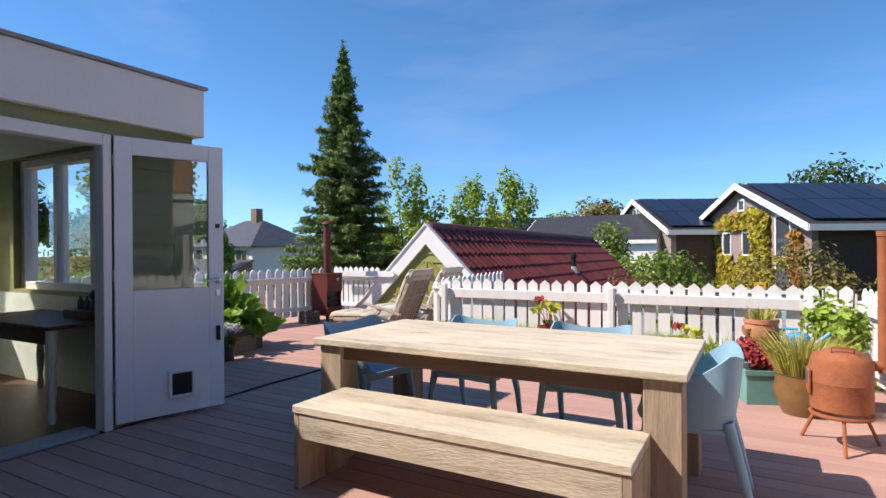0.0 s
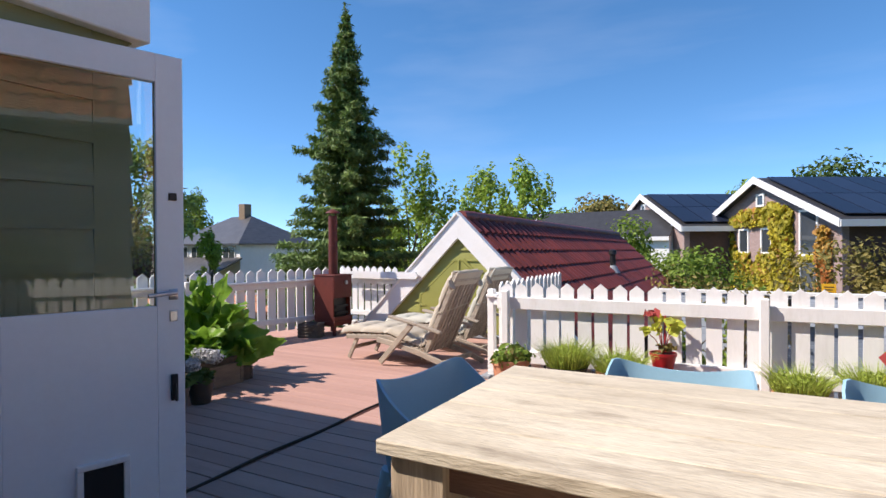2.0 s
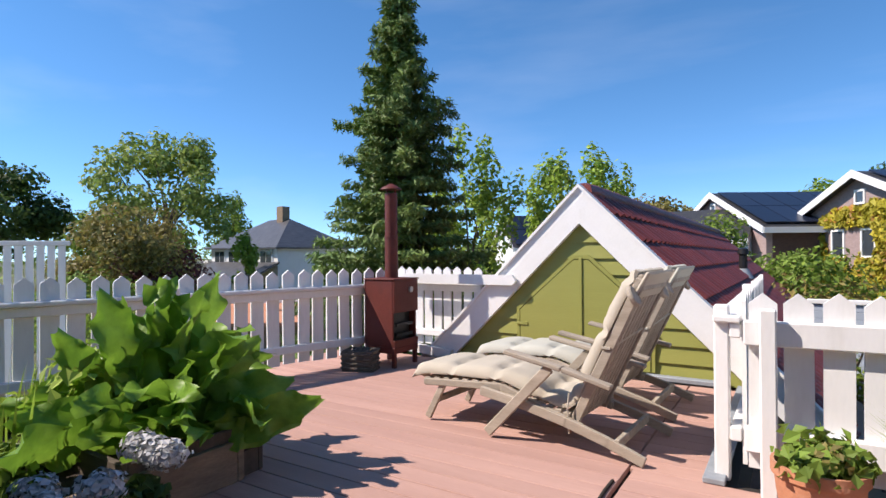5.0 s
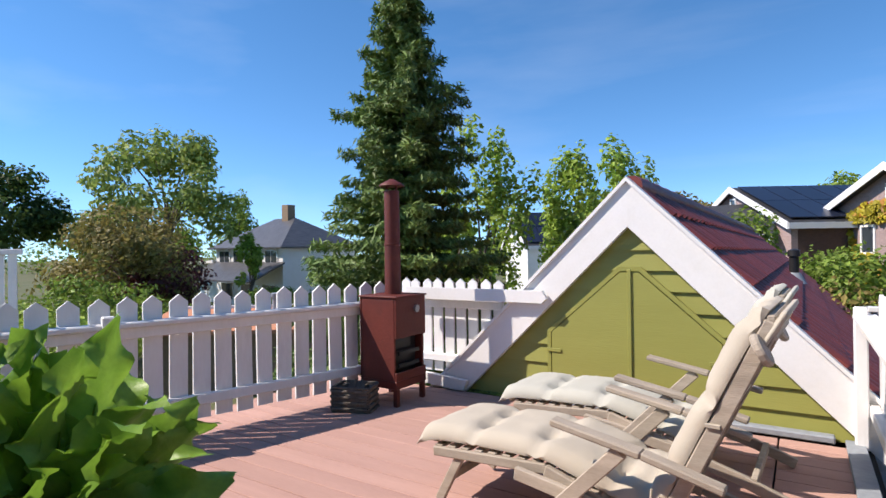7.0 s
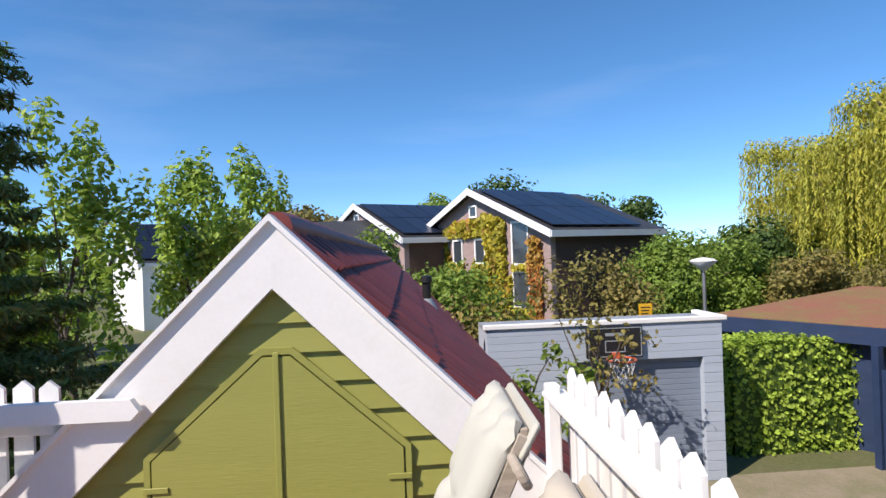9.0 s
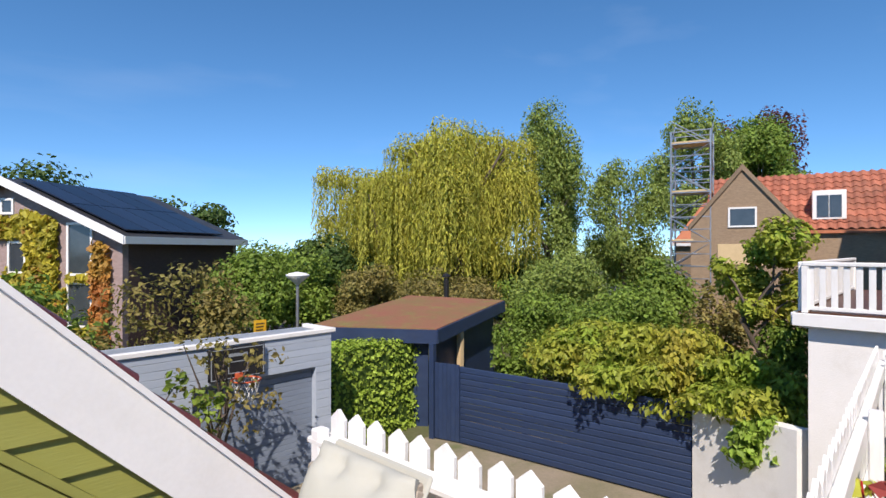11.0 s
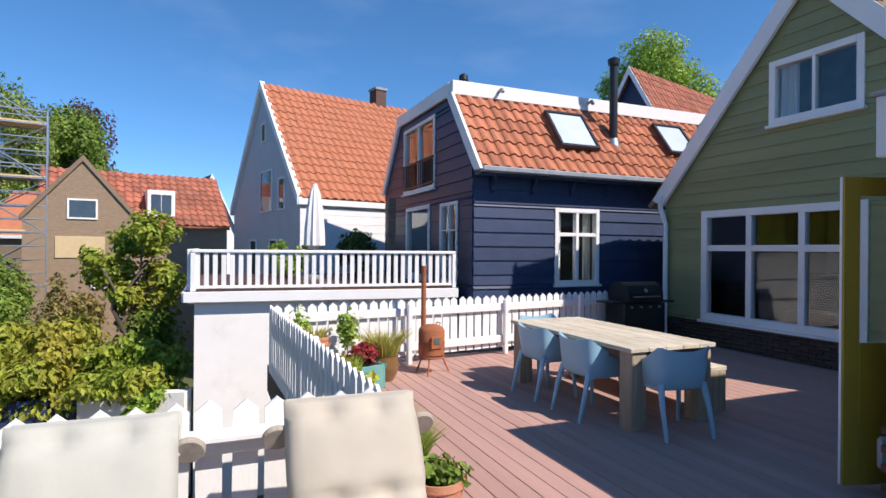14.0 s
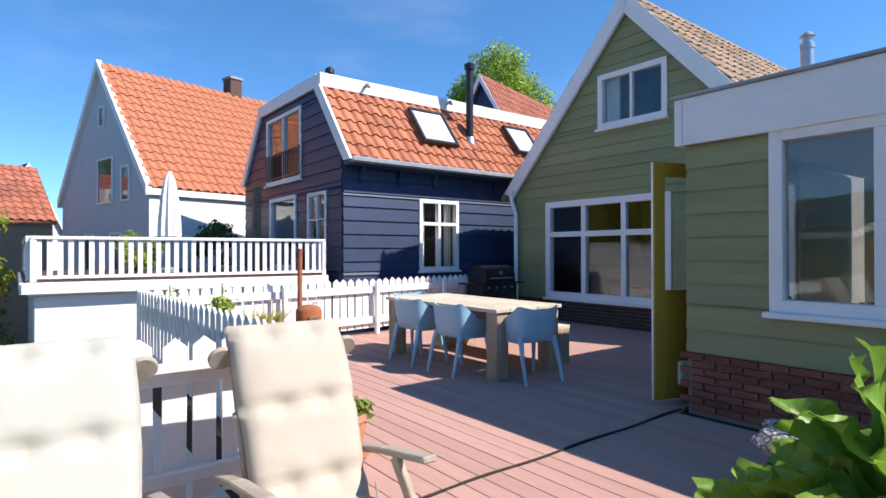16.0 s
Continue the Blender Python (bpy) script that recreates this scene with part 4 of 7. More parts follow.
# walls behind the neighbour's windows, with room shade in their colour
solid("wall_navy_inner", Geo().slab(6.2, 6.3, -4.4, 2.6, 0.94, 2.73).slab(6.3, 9.0, 2.6, 2.7, 0.94, 2.73).slab(6.1, 9.1, 2.6, 2.7, 2.85, 4.7), ROOM_SHADE, "inner walls of the neighbouring house, coloured dark for room shade", "wall", "structure")
solid("floor_navy", Geo().slab(5.08, 10.1, -4.4, 4.04, 0.83, 0.93).slab(5.08, 10.1, -4.4, 4.04, 2.74, 2.84), DARKWOOD, "floors of the neighbouring house", "floor", "structure")
for y0 in (2.28, 1.56):
    cu = thing("curtain", pose(NX + 0.22, y0, 1.0), "white curtain hanging in the navy house window", "curtain")
    part("cloth", Geo().add([(0.02 * math.sin(k * 1.2), 0.02 * k - 0.1, z) for z in (0.0, 1.40) for k in range(11)], [(k, k + 1, k + 12, k + 11) for k in range(10)]), CURTAIN, cu, smooth=60)
solid("wall_navy_back", Geo().slab(10.24, 10.4, -4.6, 4.04, GROUND, 3.2).slab(5.1, 10.24, -4.7, -4.6, GROUND, 4.7).slab(4.92, 10.4, -4.6, 4.04, GROUND, -1.72), NAVY, "navy back walls of the neighbouring house", "wall", "structure")
tiled("roof_navy_west", (4.62, -4.6, 3.12), (4.62, NY, 3.12), (5.84, -4.6, 4.72), 0.235, 0.30, TILEO, "weathered orange pantiled mansard slope", pieces=300)
solid("roof_navy_top", Geo().slab(5.86, 9.25, -4.6, NY - 0.03, 4.75, 4.92), STONEGREY, "flat top of the mansard roof", "roof", "structure")
solid("roof_navy_east", Geo().add([(9.25, -4.6, 4.76), (9.25, NY, 4.76), (10.5, NY, 3.15), (10.5, -4.6, 3.15), (9.2, -4.6, 4.66), (9.2, NY, 4.66), (10.4, NY, 3.1), (10.4, -4.6, 3.1)],
      [(0, 1, 2, 3), (7, 6, 5, 4), (0, 4, 5, 1), (1, 5, 6, 2), (2, 6, 7, 3), (3, 7, 4, 0)]), TILEO, "far tiled slope of the mansard roof", "roof", "structure")
nt = thing("trim_navy", pose(0, 0, 0), "white roof edge and bargeboards of the navy house", "trim", kind="structure")
part("coping", Geo().slab(5.76, 5.94, -4.6, NY + 0.06, 4.69, 4.97, 0.01), TRIM, nt)
part("coping", Geo().slab(5.94, 9.28, NY - 0.02, NY + 0.08, 4.69, 4.97, 0.01), TRIM, nt)
part("bargeboard", Geo().prism([(4.46, 3.06), (4.72, 3.06), (6.00, 4.69), (5.76, 4.72)], NY + 0.032, NY + 0.09), TRIM, nt)
part("bargeboard", Geo().prism([(10.56, 3.10), (10.32, 3.10), (9.08, 4.69), (9.32, 4.72)], NY + 0.032, NY + 0.09), TRIM, nt)
part("gutter", Geo().slab(4.46, 4.62, -4.6, NY + 0.028, 3.02, 3.12, 0.02), STONEGREY, nt)
part("gutter_board", Geo().slab(4.62, 4.86, -4.6, NY, 2.98, 3.10, 0.01), NAVY, nt)
for i in range(9):
    y = NY - 0.35 - i * 0.87
    b = thing("bracket", pose(NX - 0.036, y, 2.68), "dark carved eaves bracket", "bracket", "eaves brackets")
    part("corbel", Geo().prism([(0, 0), (0, 0.30), (-0.16, 0.30), (-0.14, 0.22), (-0.06, 0.14), (-0.07, 0.05)], -0.03, 0.03), NAVY, b)


def skylight(y, u, w, h, label):
    m, ln, ht = slope_frame((4.62, -4.6, 3.12), (4.62, NY, 3.12), (5.84, -4.6, 4.72))
    sk = thing("skylight", m @ pose(NY - y, u, 0.06), label, "skylight", "roof windows")
    g = Geo().slab(-w / 2, w / 2, 0, 0.07, 0, 0.09, 0.01).slab(-w / 2, w / 2, h - 0.07, h, 0, 0.09, 0.01)
    g.slab(-w / 2, -w / 2 + 0.07, 0.07, h - 0.07, 0, 0.09, 0.01).slab(w / 2 - 0.07, w / 2, 0.07, h - 0.07, 0, 0.09, 0.01)
    part("frame", g, SOLARF, sk)
    part("pane", Geo().slab(-w / 2 + 0.06, w / 2 - 0.06, 0.06, h - 0.06, 0.03, 0.06), SKYGLASS, sk)


SKYGLASS = surf("skylight glass", (0.55, 0.62, 0.66), (0.50, 0.57, 0.62), 2, 0.05, 0, 30, fine=0.03, spec=0.8)
skylight(1.85, 0.62, 0.95, 1.05, "grey framed roof window with a drawn pale blind")
skylight(-0.95, 0.72, 0.85, 0.95, "grey framed roof window reflecting the sky")
fl = thing("flue_pipe", pose(5.25, 0.78, 3.85), "tall black stove flue with a cap", "flue")
part("pipe", Geo().lathe([(0.085, 0.0), (0.085, 1.75)], 14), BLACK, fl, smooth=50)
part("collar", Geo().lathe([(0.16, -0.10), (0.10, 0.16)], 14), STEEL, fl, smooth=50)
part("cap", Geo().lathe([(0.12, 1.72), (0.13, 1.84), (0.02, 1.90)], 14), BLACK, fl, smooth=50)
for x, y in ((6.3, 3.8),):
    vp = thing("roof_vent", pose(x, y, 4.92), "small dark roof vent", "vent")
    part("body", Geo().lathe([(0.09, 0), (0.07, 0.22), (0.10, 0.24), (0.09, 0.34), (0.03, 0.38)], 12), BLACK, vp, smooth=40)
for y in (3.25, 1.05):
    ob = thing("overflow_spout", pose(5.76, y, 4.85), "small lead overflow spout", "spout", "overflow spouts")
    part("spout", Geo().tube([(0.03, 0, 0), (-0.13, 0, 0.02), (-0.17, 0, -0.05)], 0.035, 8), STONEGREY, ob, smooth=50)

# neighbouring raised terrace
TE0, TE1 = Vector((5.12, 4.40, 0)), Vector((5.44, 9.02, 0))


def terrace_block(inset, far, z0, z1):
    """A block below the neighbouring terrace: its west edge follows the splay, set back by inset."""
    a, b = TE0.x + inset, TE1.x + inset
    return quad_solid(Geo(), [(a, TE0.y, z1), (far, TE0.y, z1), (far, TE1.y - inset, z1), (b, TE1.y - inset, z1)], z1 - z0)


def quad_solid(g, pts, t):
    """A slab under four points, t thick downwards."""
    low = [(p[0], p[1], p[2] - t) for p in pts]
    g.add(list(pts) + low, [(0, 1, 2, 3), (7, 6, 5, 4), (0, 4, 5, 1), (1, 5, 6, 2), (2, 6, 7, 3), (3, 7, 4, 0)])
    return g


solid("wall_white_deck", terrace_block(0.16, 10.8, GROUND, 0.72), STUCCO, "white rendered wall under the neighbouring terrace", "wall", "structure")
solid("floor_neighbour", terrace_block(0.06, 11.0, 0.90, 0.95), DARKWOOD, "boards of the neighbouring terrace", "floor", "structure")
nd_ = thing("trim_deck", pose(0, 0, 0), "white fascia of the neighbouring terrace", "fascia", kind="structure")
part("fascia", Geo().beam((TE0.x + 0.03, TE0.y, 0.84), (TE1.x + 0.03, TE1.y, 0.84), 0.05, 0.17, 0.006), TRIM, nd_)
part("fascia", Geo().beam((TE1.x + 0.06, TE1.y, 0.84), (11.0, TE1.y, 0.84), 0.05, 0.17, 0.006), TRIM, nd_)
part("soffit", terrace_block(0.07, 10.9, 0.73, 0.89), TRIM, nd_)


def balustrade(p, q, label):
    p, q = Vector((*p, 1.0)), Vector((*q, 1.0))
    d = q - p
    r = thing("balustrade", pose(p.x, p.y, 0.95, 0, 0, math.degrees(math.atan2(d.y, d.x))), label, "railing", "white balustrades")
    ln = d.length
    part("top_rail", Geo().slab(-0.03, ln + 0.03, -0.045, 0.045, 0.60, 0.655, 0.01), WHITE, r)
    part("bottom_rail", Geo().slab(0, ln, -0.025, 0.025, 0.02, 0.07, 0.006), WHITE, r)
    me = Geo().slab(-0.036, 0.036, -0.012, 0.012, 0.07, 0.60, 0.003).mesh("baluster", WHITE)
    n = int(ln / 0.128)
    for i in range(n):
        part("baluster", me, WHITE, r, m=pose((i + 0.5) * ln / n, 0, 0))
    for u in (0.0, ln):
        part("post", Geo().slab(u - 0.04, u + 0.04, -0.04, 0.04, -0.02, 0.60, 0.006), WHITE, r)


balustrade((5.22, 4.46), (5.52, 8.88), "white slatted balustrade of the neighbouring terrace")
balustrade((5.60, 8.93), (10.9, 8.93), "white slatted side balustrade of the neighbouring terrace")


# ---- table, bench, chairs ----
def table():
    th = thing("dining_table", pose(0.838, 4.61, 0), "long weathered scaffold-wood dining table on square legs", "table")
    n, w, l = 5, 1.04, 2.17
    for i in range(n):
        part("top_plank", Geo().slab(-l / 2, l / 2, -w / 2 + i * w / n + 0.0015, -w / 2 + (i + 1) * w / n - 0.0015, 0.718, 0.758, 0.004), TABLEWOOD, th)
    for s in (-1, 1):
        part("apron", Geo().slab(-l / 2 + 0.06, l / 2 - 0.06, s * 0.44 - 0.02, s * 0.44 + 0.02, 0.63, 0.717, 0.003), APRON_SHADE, th)
        part("apron", Geo().slab(s * (l / 2 - 0.08) - 0.02, s * (l / 2 - 0.08) + 0.02, -0.42, 0.42, 0.63, 0.717, 0.003), APRON_SHADE, th)
        for t in (-1, 1):
            m = pose(s * (l / 2 - 0.11), t * (w / 2 - 0.12), 0)
            part("leg", Geo().slab(-0.085, 0.085, -0.085, 0.085, 0.0, 0.716, 0.006, pose(0, 0, 0)), LEGWOOD_SHADE, th, m=m)


# legs darker than the top: their shade is put into the weathered wood colour
LEGWOOD_SHADE = surf("weathered upright wood with shade", (0.47, 0.37, 0.26), (0.30, 0.235, 0.165), 2.0, 0.75, 0.35, 26, stretch=(7, 7, 0.5), each=0.12, fine=0.3, dirt=(0.17, 0.13, 0.09), dscale=2.4, damt=0.6)
table()
bench = thing("bench", pose(0.86, 3.92, 0), "weathered wooden plank bench beside the table", "bench")
for i in range(2):
    part("seat_plank", Geo().slab(-0.90, 0.90, -0.225 + i * 0.226, -0.001 + i * 0.226, 0.42, 0.462, 0.004), TABLEWOOD, bench)
part("apron", Geo().slab(-0.86, 0.86, -0.215, -0.175, 0.28, 0.419, 0.003), TABLEWOOD, bench)
part("apron", Geo().slab(-0.86, 0.86, 0.175, 0.215, 0.28, 0.419, 0.003), TABLEWOOD, bench)
for s in (-1, 1):
    for t in (-1, 1):
        part("leg", Geo().slab(s * 0.88 - 0.02, s * 0.88 + 0.02, t * 0.108 - 0.106, t * 0.108 + 0.106, 0.0, 0.419, 0.004), LEGWOOD_SHADE, bench)


def shell_chair(m, first=None):
    """A one-piece plastic armchair: a bucket whose arms sweep up into the back. It faces +y."""
    if first:
        return copy_thing(first, m)
    th = thing("armchair", m, "pale blue moulded plastic armchair at the dining table", "chair", "chairs round the table")
    # bucket: a rounded square in plan, its rim flat at the back, sloping along the arms, low in front
    n = 64
    rings = []

    def plan(a, r):
        c, q = math.cos(a), math.sin(a)
        k = 1 / (abs(c) ** 4.6 + abs(q) ** 4.6) ** (1 / 4.6)
        return 0.25 * r * k * c, 0.225 * r * k * q

    def rim(a):
        x, y = plan(a, 1)
        t = (y + 0.225) / 0.45                # 0 at the back, 1 in front
        if t < 0.10:
            return 0.805 - 0.045 * max(0.0, 1 - (abs(x) / 0.235) ** 2.2)
        u = min(1.0, (t - 0.10) / 0.62)
        side = 0.645 + 0.16 * (1 - u) ** 2.0
        drop = min(1, max(0, (t - 0.86) / 0.12))
        return side + (0.455 - side) * drop ** 1.3

    for f_, z in ((0.0, 0.430), (0.55, 0.425), (0.86, 0.435), (0.97, 0.465)):
        rings.append([(*plan(2 * math.pi * k / n, f_), z) for k in range(n)])
    for k in (0.35, 0.7, 1.0):
        ring = []
        for i in range(n):
            a = 2 * math.pi * i / n
            x, y = plan(a, 1.0)
            z = 0.47 + (rim(a) - 0.47) * k
            up_ = (z - 0.47)
            ring.append((x * (1 + 0.28 * up_), y - 0.12 * up_ * max(0, -math.sin(a)), z))
        rings.append(ring)
    g = Geo()
    v = [p for r in rings for p in r]
    f = [tuple(range(n))]
    for j in range(len(rings) - 1):
        f += [(j * n + i, j * n + (i + 1) % n, (j + 1) * n + (i + 1) % n, (j + 1) * n + i) for i in range(n)]
    v2 = [(p[0] * 1.035, p[1] * 1.035, p[2] - (0.022 if j < 4 else 0.0)) for j, r in enumerate(rings) for p in r]
    o = len(v)
    f2 = [tuple(i + o for i in reversed(q)) for q in f]
    last = (len(rings) - 1) * n
    f3 = [(last + i, last + (i + 1) % n, o + last + (i + 1) % n, o + last + i) for i in range(n)]
    g.add(v + v2, f + f2 + f3)
    part("seat_shell", g, BLUE, th, smooth=50)
    for s in (-1, 1):
        part("front_leg", Geo().tube([(s * 0.225, 0.165, 0.46), (s * 0.25, 0.19, 0.25), (s * 0.265, 0.215, 0.0)], [0.028, 0.022, 0.016], 8), BLUE, th, smooth=50)
        part("rear_leg", Geo().tube([(s * 0.215, -0.19, 0.47), (s * 0.235, -0.25, 0.25), (s * 0.235, -0.31, 0.0)], [0.030, 0.023, 0.016], 8), BLUE, th, smooth=50)
        part("seat_rail", Geo().tube([(s * 0.23, 0.165, 0.42), (s * 0.22, -0.19, 0.42)], 0.018, 8), BLUE, th, smooth=50)
    part("front_rail", Geo().tube([(-0.235, 0.17, 0.41), (0, 0.185, 0.425), (0.235, 0.17, 0.41)], 0.02, 8), BLUE, th, smooth=50)
    return th


ch = shell_chair(pose(0.40, 5.06, 0, 0, 0, 179))
shell_chair(pose(1.21, 5.06, 0, 0, 0, 182), ch)
shell_chair(pose(-0.28, 4.72, 0, 0, 0, -99), ch)
shell_chair(pose(1.86, 4.64, 0, 0, 0, 93), ch)


# ---- deck chairs with cushions ----
def deck_chair(x, y, rz, label, fab):
    """A folding steamer chair; it lies along -x, its head at +x. Origin under the middle of the head end."""
    th = thing("deck_chair", pose(x, y, 0, 0, 0, rz), label, "deck chair", "deck chairs on the terrace")
    HW = 0.27
    seat0, seat1 = (-0.37, 0.17), (-0.82, 0.30)     # seat back and front
    foot = (-1.42, 0.26)
    head = (0.02, 0.98)
    for s in (-1, 1):
        yy = s * HW
        part("back_rail", Geo().beam((seat0[0], yy * 0.92, seat0[1] - 0.03), (head[0], yy * 0.92, head[1]), 0.028, 0.055, 0.005), TEAK, th)
        part("seat_rail", Geo().beam((seat0[0] + 0.06, yy, seat0[1] - 0.03), (seat1[0], yy, seat1[1]), 0.03, 0.05, 0.005), TEAK, th)
        part("foot_rail", Geo().beam((seat1[0], yy * 0.95, seat1[1]), (foot[0], yy * 0.95, foot[1]), 0.026, 0.045, 0.005), TEAK, th)
        # long curved rear leg
        pts = [(-0.95, 0.27), (-0.68, 0.23), (-0.40, 0.17), (-0.16, 0.10), (0.03, 0.03)]
        g = Geo()
        for a, b in zip(pts, pts[1:]):
            g.beam((a[0], yy * 1.1, a[1]), (b[0] + (b[0] - a[0]) * 0.05, yy * 1.1, b[1] + (b[1] - a[1]) * 0.05), 0.03, 0.055, 0.004)
        part("rear_leg", g, TEAK, th)
        part("front_leg", Geo().beam((-0.48, yy * 1.2, 0.465), (-0.89, yy * 1.2, 0.03), 0.03, 0.06, 0.005), TEAK, th)
        g = Geo().beam((-0.12, yy * 1.2, 0.40), (-0.40, yy * 1.2, 0.47), 0.06, 0.028, 0.006)
        g.beam((-0.40, yy * 1.2, 0.47), (-0.76, yy * 1.2, 0.535), 0.068, 0.028, 0.006)
        part("armrest", g, TEAK, th)
        part("foot_leg", Geo().beam((-1.27, yy * 0.9, 0.265), (-1.40, yy * 0.9, 0.02), 0.026, 0.045, 0.004), TEAK, th)
        part("head_ear", Geo().lathe([(0.052, -0.014), (0.058, -0.006), (0.058, 0.006), (0.052, 0.014)], 18, pose(head[0] - 0.03, yy * 1.10, head[1] - 0.09, 0, 62)), TEAK, th)
    for k in range(7):
        t = (k + 0.5) / 7
        yb = -HW * 0.85 + t * HW * 1.7
        part("back_slat", Geo().beam((seat0[0] + 0.02, yb, seat0[1]), (head[0] - 0.01, yb, head[1] - 0.04), 0.045, 0.014, 0.003), TEAK, th)
    for k in range(9):
        xs = seat0[0] - 0.03 - k * 0.052
        part("seat_slat", Geo().slab(xs - 0.022, xs + 0.022, -HW, HW, 0.195 + k * 0.013, 0.212 + k * 0.013, 0.003), TEAK, th)
    for k in range(8):
        xs = seat1[0] - 0.05 - k * 0.075
        part("foot_slat", Geo().slab(xs - 0.022, xs + 0.022, -HW * 0.95, HW * 0.95, 0.312 - k * 0.005, 0.327 - k * 0.005, 0.003), TEAK, th)
    part("crossbar", Geo().slab(-0.12, -0.09, -HW * 1.1, HW * 1.1, 0.07, 0.12, 0.004), TEAK, th)
    part("crossbar", Geo().slab(-1.36, -1.33, -HW * 0.9, HW * 0.9, 0.12, 0.16, 0.004), TEAK, th)
    part("head_bar", Geo().beam((head[0] - 0.005, -HW * 0.95, head[1] - 0.02), (head[0] - 0.005, HW * 0.95, head[1] - 0.02), 0.03, 0.09, 0.006), TEAK, th)
    # cushion along the profile foot - seat - back, tufted
    cu = thing("cushion", pose(x, y, 0, 0, 0, rz), "long tufted " + fab + " cushion on the deck chair", "cushion", "deck chair cushions")
    prof = [(-1.52, 0.275), (-1.42, 0.315), (-0.82, 0.34), (-0.43, 0.225), (-0.355, 0.245), (-0.10, 0.80), (0.01, 1.02)]
    dense = []
    for (a, b) in zip(prof, prof[1:]):
        k = max(2, int(math.dist(a, b) / 0.025))
        dense += [(a[0] + (b[0] - a[0]) * i / k, a[1] + (b[1] - a[1]) * i / k) for i in range(k)]
    dense.append(prof[-1])
    # soften the folds
    for _ in range(3):
        dense = [dense[0]] + [((p[0] + 2 * q[0] + r[0]) / 4, (p[1] + 2 * q[1] + r[1]) / 4) for p, q, r in zip(dense, dense[1:], dense[2:])] + [dense[-1]]
    ny, hw, th0 = 17, 0.265, 0.075
    acc, cum = 0.0, [0.0]
    for a, b in zip(dense, dense[1:]):
        acc += math.dist(a, b)
        cum.append(acc)
    v, top, bot = [], [], []
    for i, (px_, pz_) in enumerate(dense):
        j0, j1 = max(0, i - 1), min(len(dense) - 1, i + 1)
        dx, dz = dense[j1][0] - dense[j0][0], dense[j1][1] - dense[j0][1]
        l = math.hypot(dx, dz)
        nx_, nz_ = -dz / l, dx / l
        s = cum[i]
        e_end = min(1, min(s, acc - s) / 0.05)
        seam = min(abs((s / 0.33) % 1.0 - 0.5) * 2, 1)      # 1 at seams between tufts
        for j in range(ny):
            u = -1 + 2 * j / (ny - 1)
            e_side = max(0.0, 1 - abs(u) ** 6)
            row = abs(((s + 0.165) / 0.33) % 1.0 - 0.5) * 0.33 * 2
            d1 = math.hypot((u - 0.37) * hw, ((s / 0.33 + 0.5) % 1.0 - 0.5) * 0.33)
            d2 = math.hypot((u + 0.37) * hw, ((s / 0.33 + 0.5) % 1.0 - 0.5) * 0.33)
            ln_ = abs(((s / 0.33 + 0.5) % 1.0 - 0.5) * 0.33)
            dip = 0.042 * (math.exp(-(d1 / 0.045) ** 2) + math.exp(-(d2 / 0.045) ** 2)) + 0.022 * math.exp(-(ln_ / 0.03) ** 2)
            wr = 0.006 * noise.noise(Vector((s * 9, u * 3, x))) + 0.004 * noise.noise(Vector((s * 26, u * 7, x + 4)))
            h = th0 * (0.30 + 0.70 * math.sqrt(e_end) * math.sqrt(e_side)) - dip + wr
            bow = 0.008 * math.sin(s * 7 + u)
            top.append((px_ + nx_ * h, u * hw + bow, pz_ + nz_ * h))
            bot.append((px_, u * hw * 0.98 + bow, pz_))
    nrow = len(dense)
    v = top + bot
    o = nrow * ny
    f = []
    for i in range(nrow - 1):
        for j in range(ny - 1):
            a = i * ny + j
            f.append((a, a + 1, a + ny + 1, a + ny))
            f.append((o + a, o + a + ny, o + a + ny + 1, o + a + 1))
        f.append((i * ny, (i + 1) * ny, o + (i + 1) * ny, o + i * ny))
        a = i * ny + ny - 1
        f.append((a, o + a, o + a + ny, a + ny))
    for j in range(ny - 1):
        f.append((j, o + j, o + j + 1, j + 1))
        a = (nrow - 1) * ny + j
        f.append((a, a + 1, o + a + 1, o + a))
    FB = FABRIC2 if "pale" in fab else FABRIC
    part("pad", Geo().add(v, f), FB, cu, smooth=60)
    # hood over the head end and a tie
    part("hood", Geo().slab(-0.012, 0.012, -0.27, 0.27, -0.16, 0.01, 0.01, pose(0.055, 0, 1.01, 0, 30, 0)), FB, cu)
    part("tie", Geo().tube([(-0.38, -0.28, 0.33), (-0.385, -0.29, 0.24), (-0.38, -0.285, 0.10)], 0.005, 5), FB, cu)
    part("strap", Geo().beam((-0.17, -0.275, 0.60), (-0.13, 0.275, 0.66), 0.05, 0.012), FB, cu)


deck_chair(-1.90, 8.06, -3, "folding grey teak deck chair near the pots", "beige")
deck_chair(-1.90, 8.97, -2, "folding grey teak deck chair beside the green gable", "pale grey-green")

# ---- garden stove, basket, chiminea, barbecue ----
st = thing("garden_stove", pose(-4.68, 9.27, 0), "oxide red steel garden stove with a chimney pipe", "stove")
part("base_plate", Geo().slab(-0.19, 0.19, -0.20, 0.20, 0.14, 0.20, 0.004), OXRED, st)
for x0, x1, y0, y1 in ((-0.19, -0.17, -0.20, 0.20), (-0.169, 0.168, -0.20, -0.18), (-0.169, 0.168, 0.18, 0.20)):
    part("side_panel", Geo().slab(x0, x1, y0, y1, 0.201, 0.86, 0.004), OXRED, st)
part("front_panel", Geo().slab(0.17, 0.19, -0.20, 0.20, 0.54, 0.86, 0.004), OXRED, st)
part("front_panel", Geo().slab(0.17, 0.19, -0.20, 0.20, 0.201, 0.27, 0.004), OXRED, st)
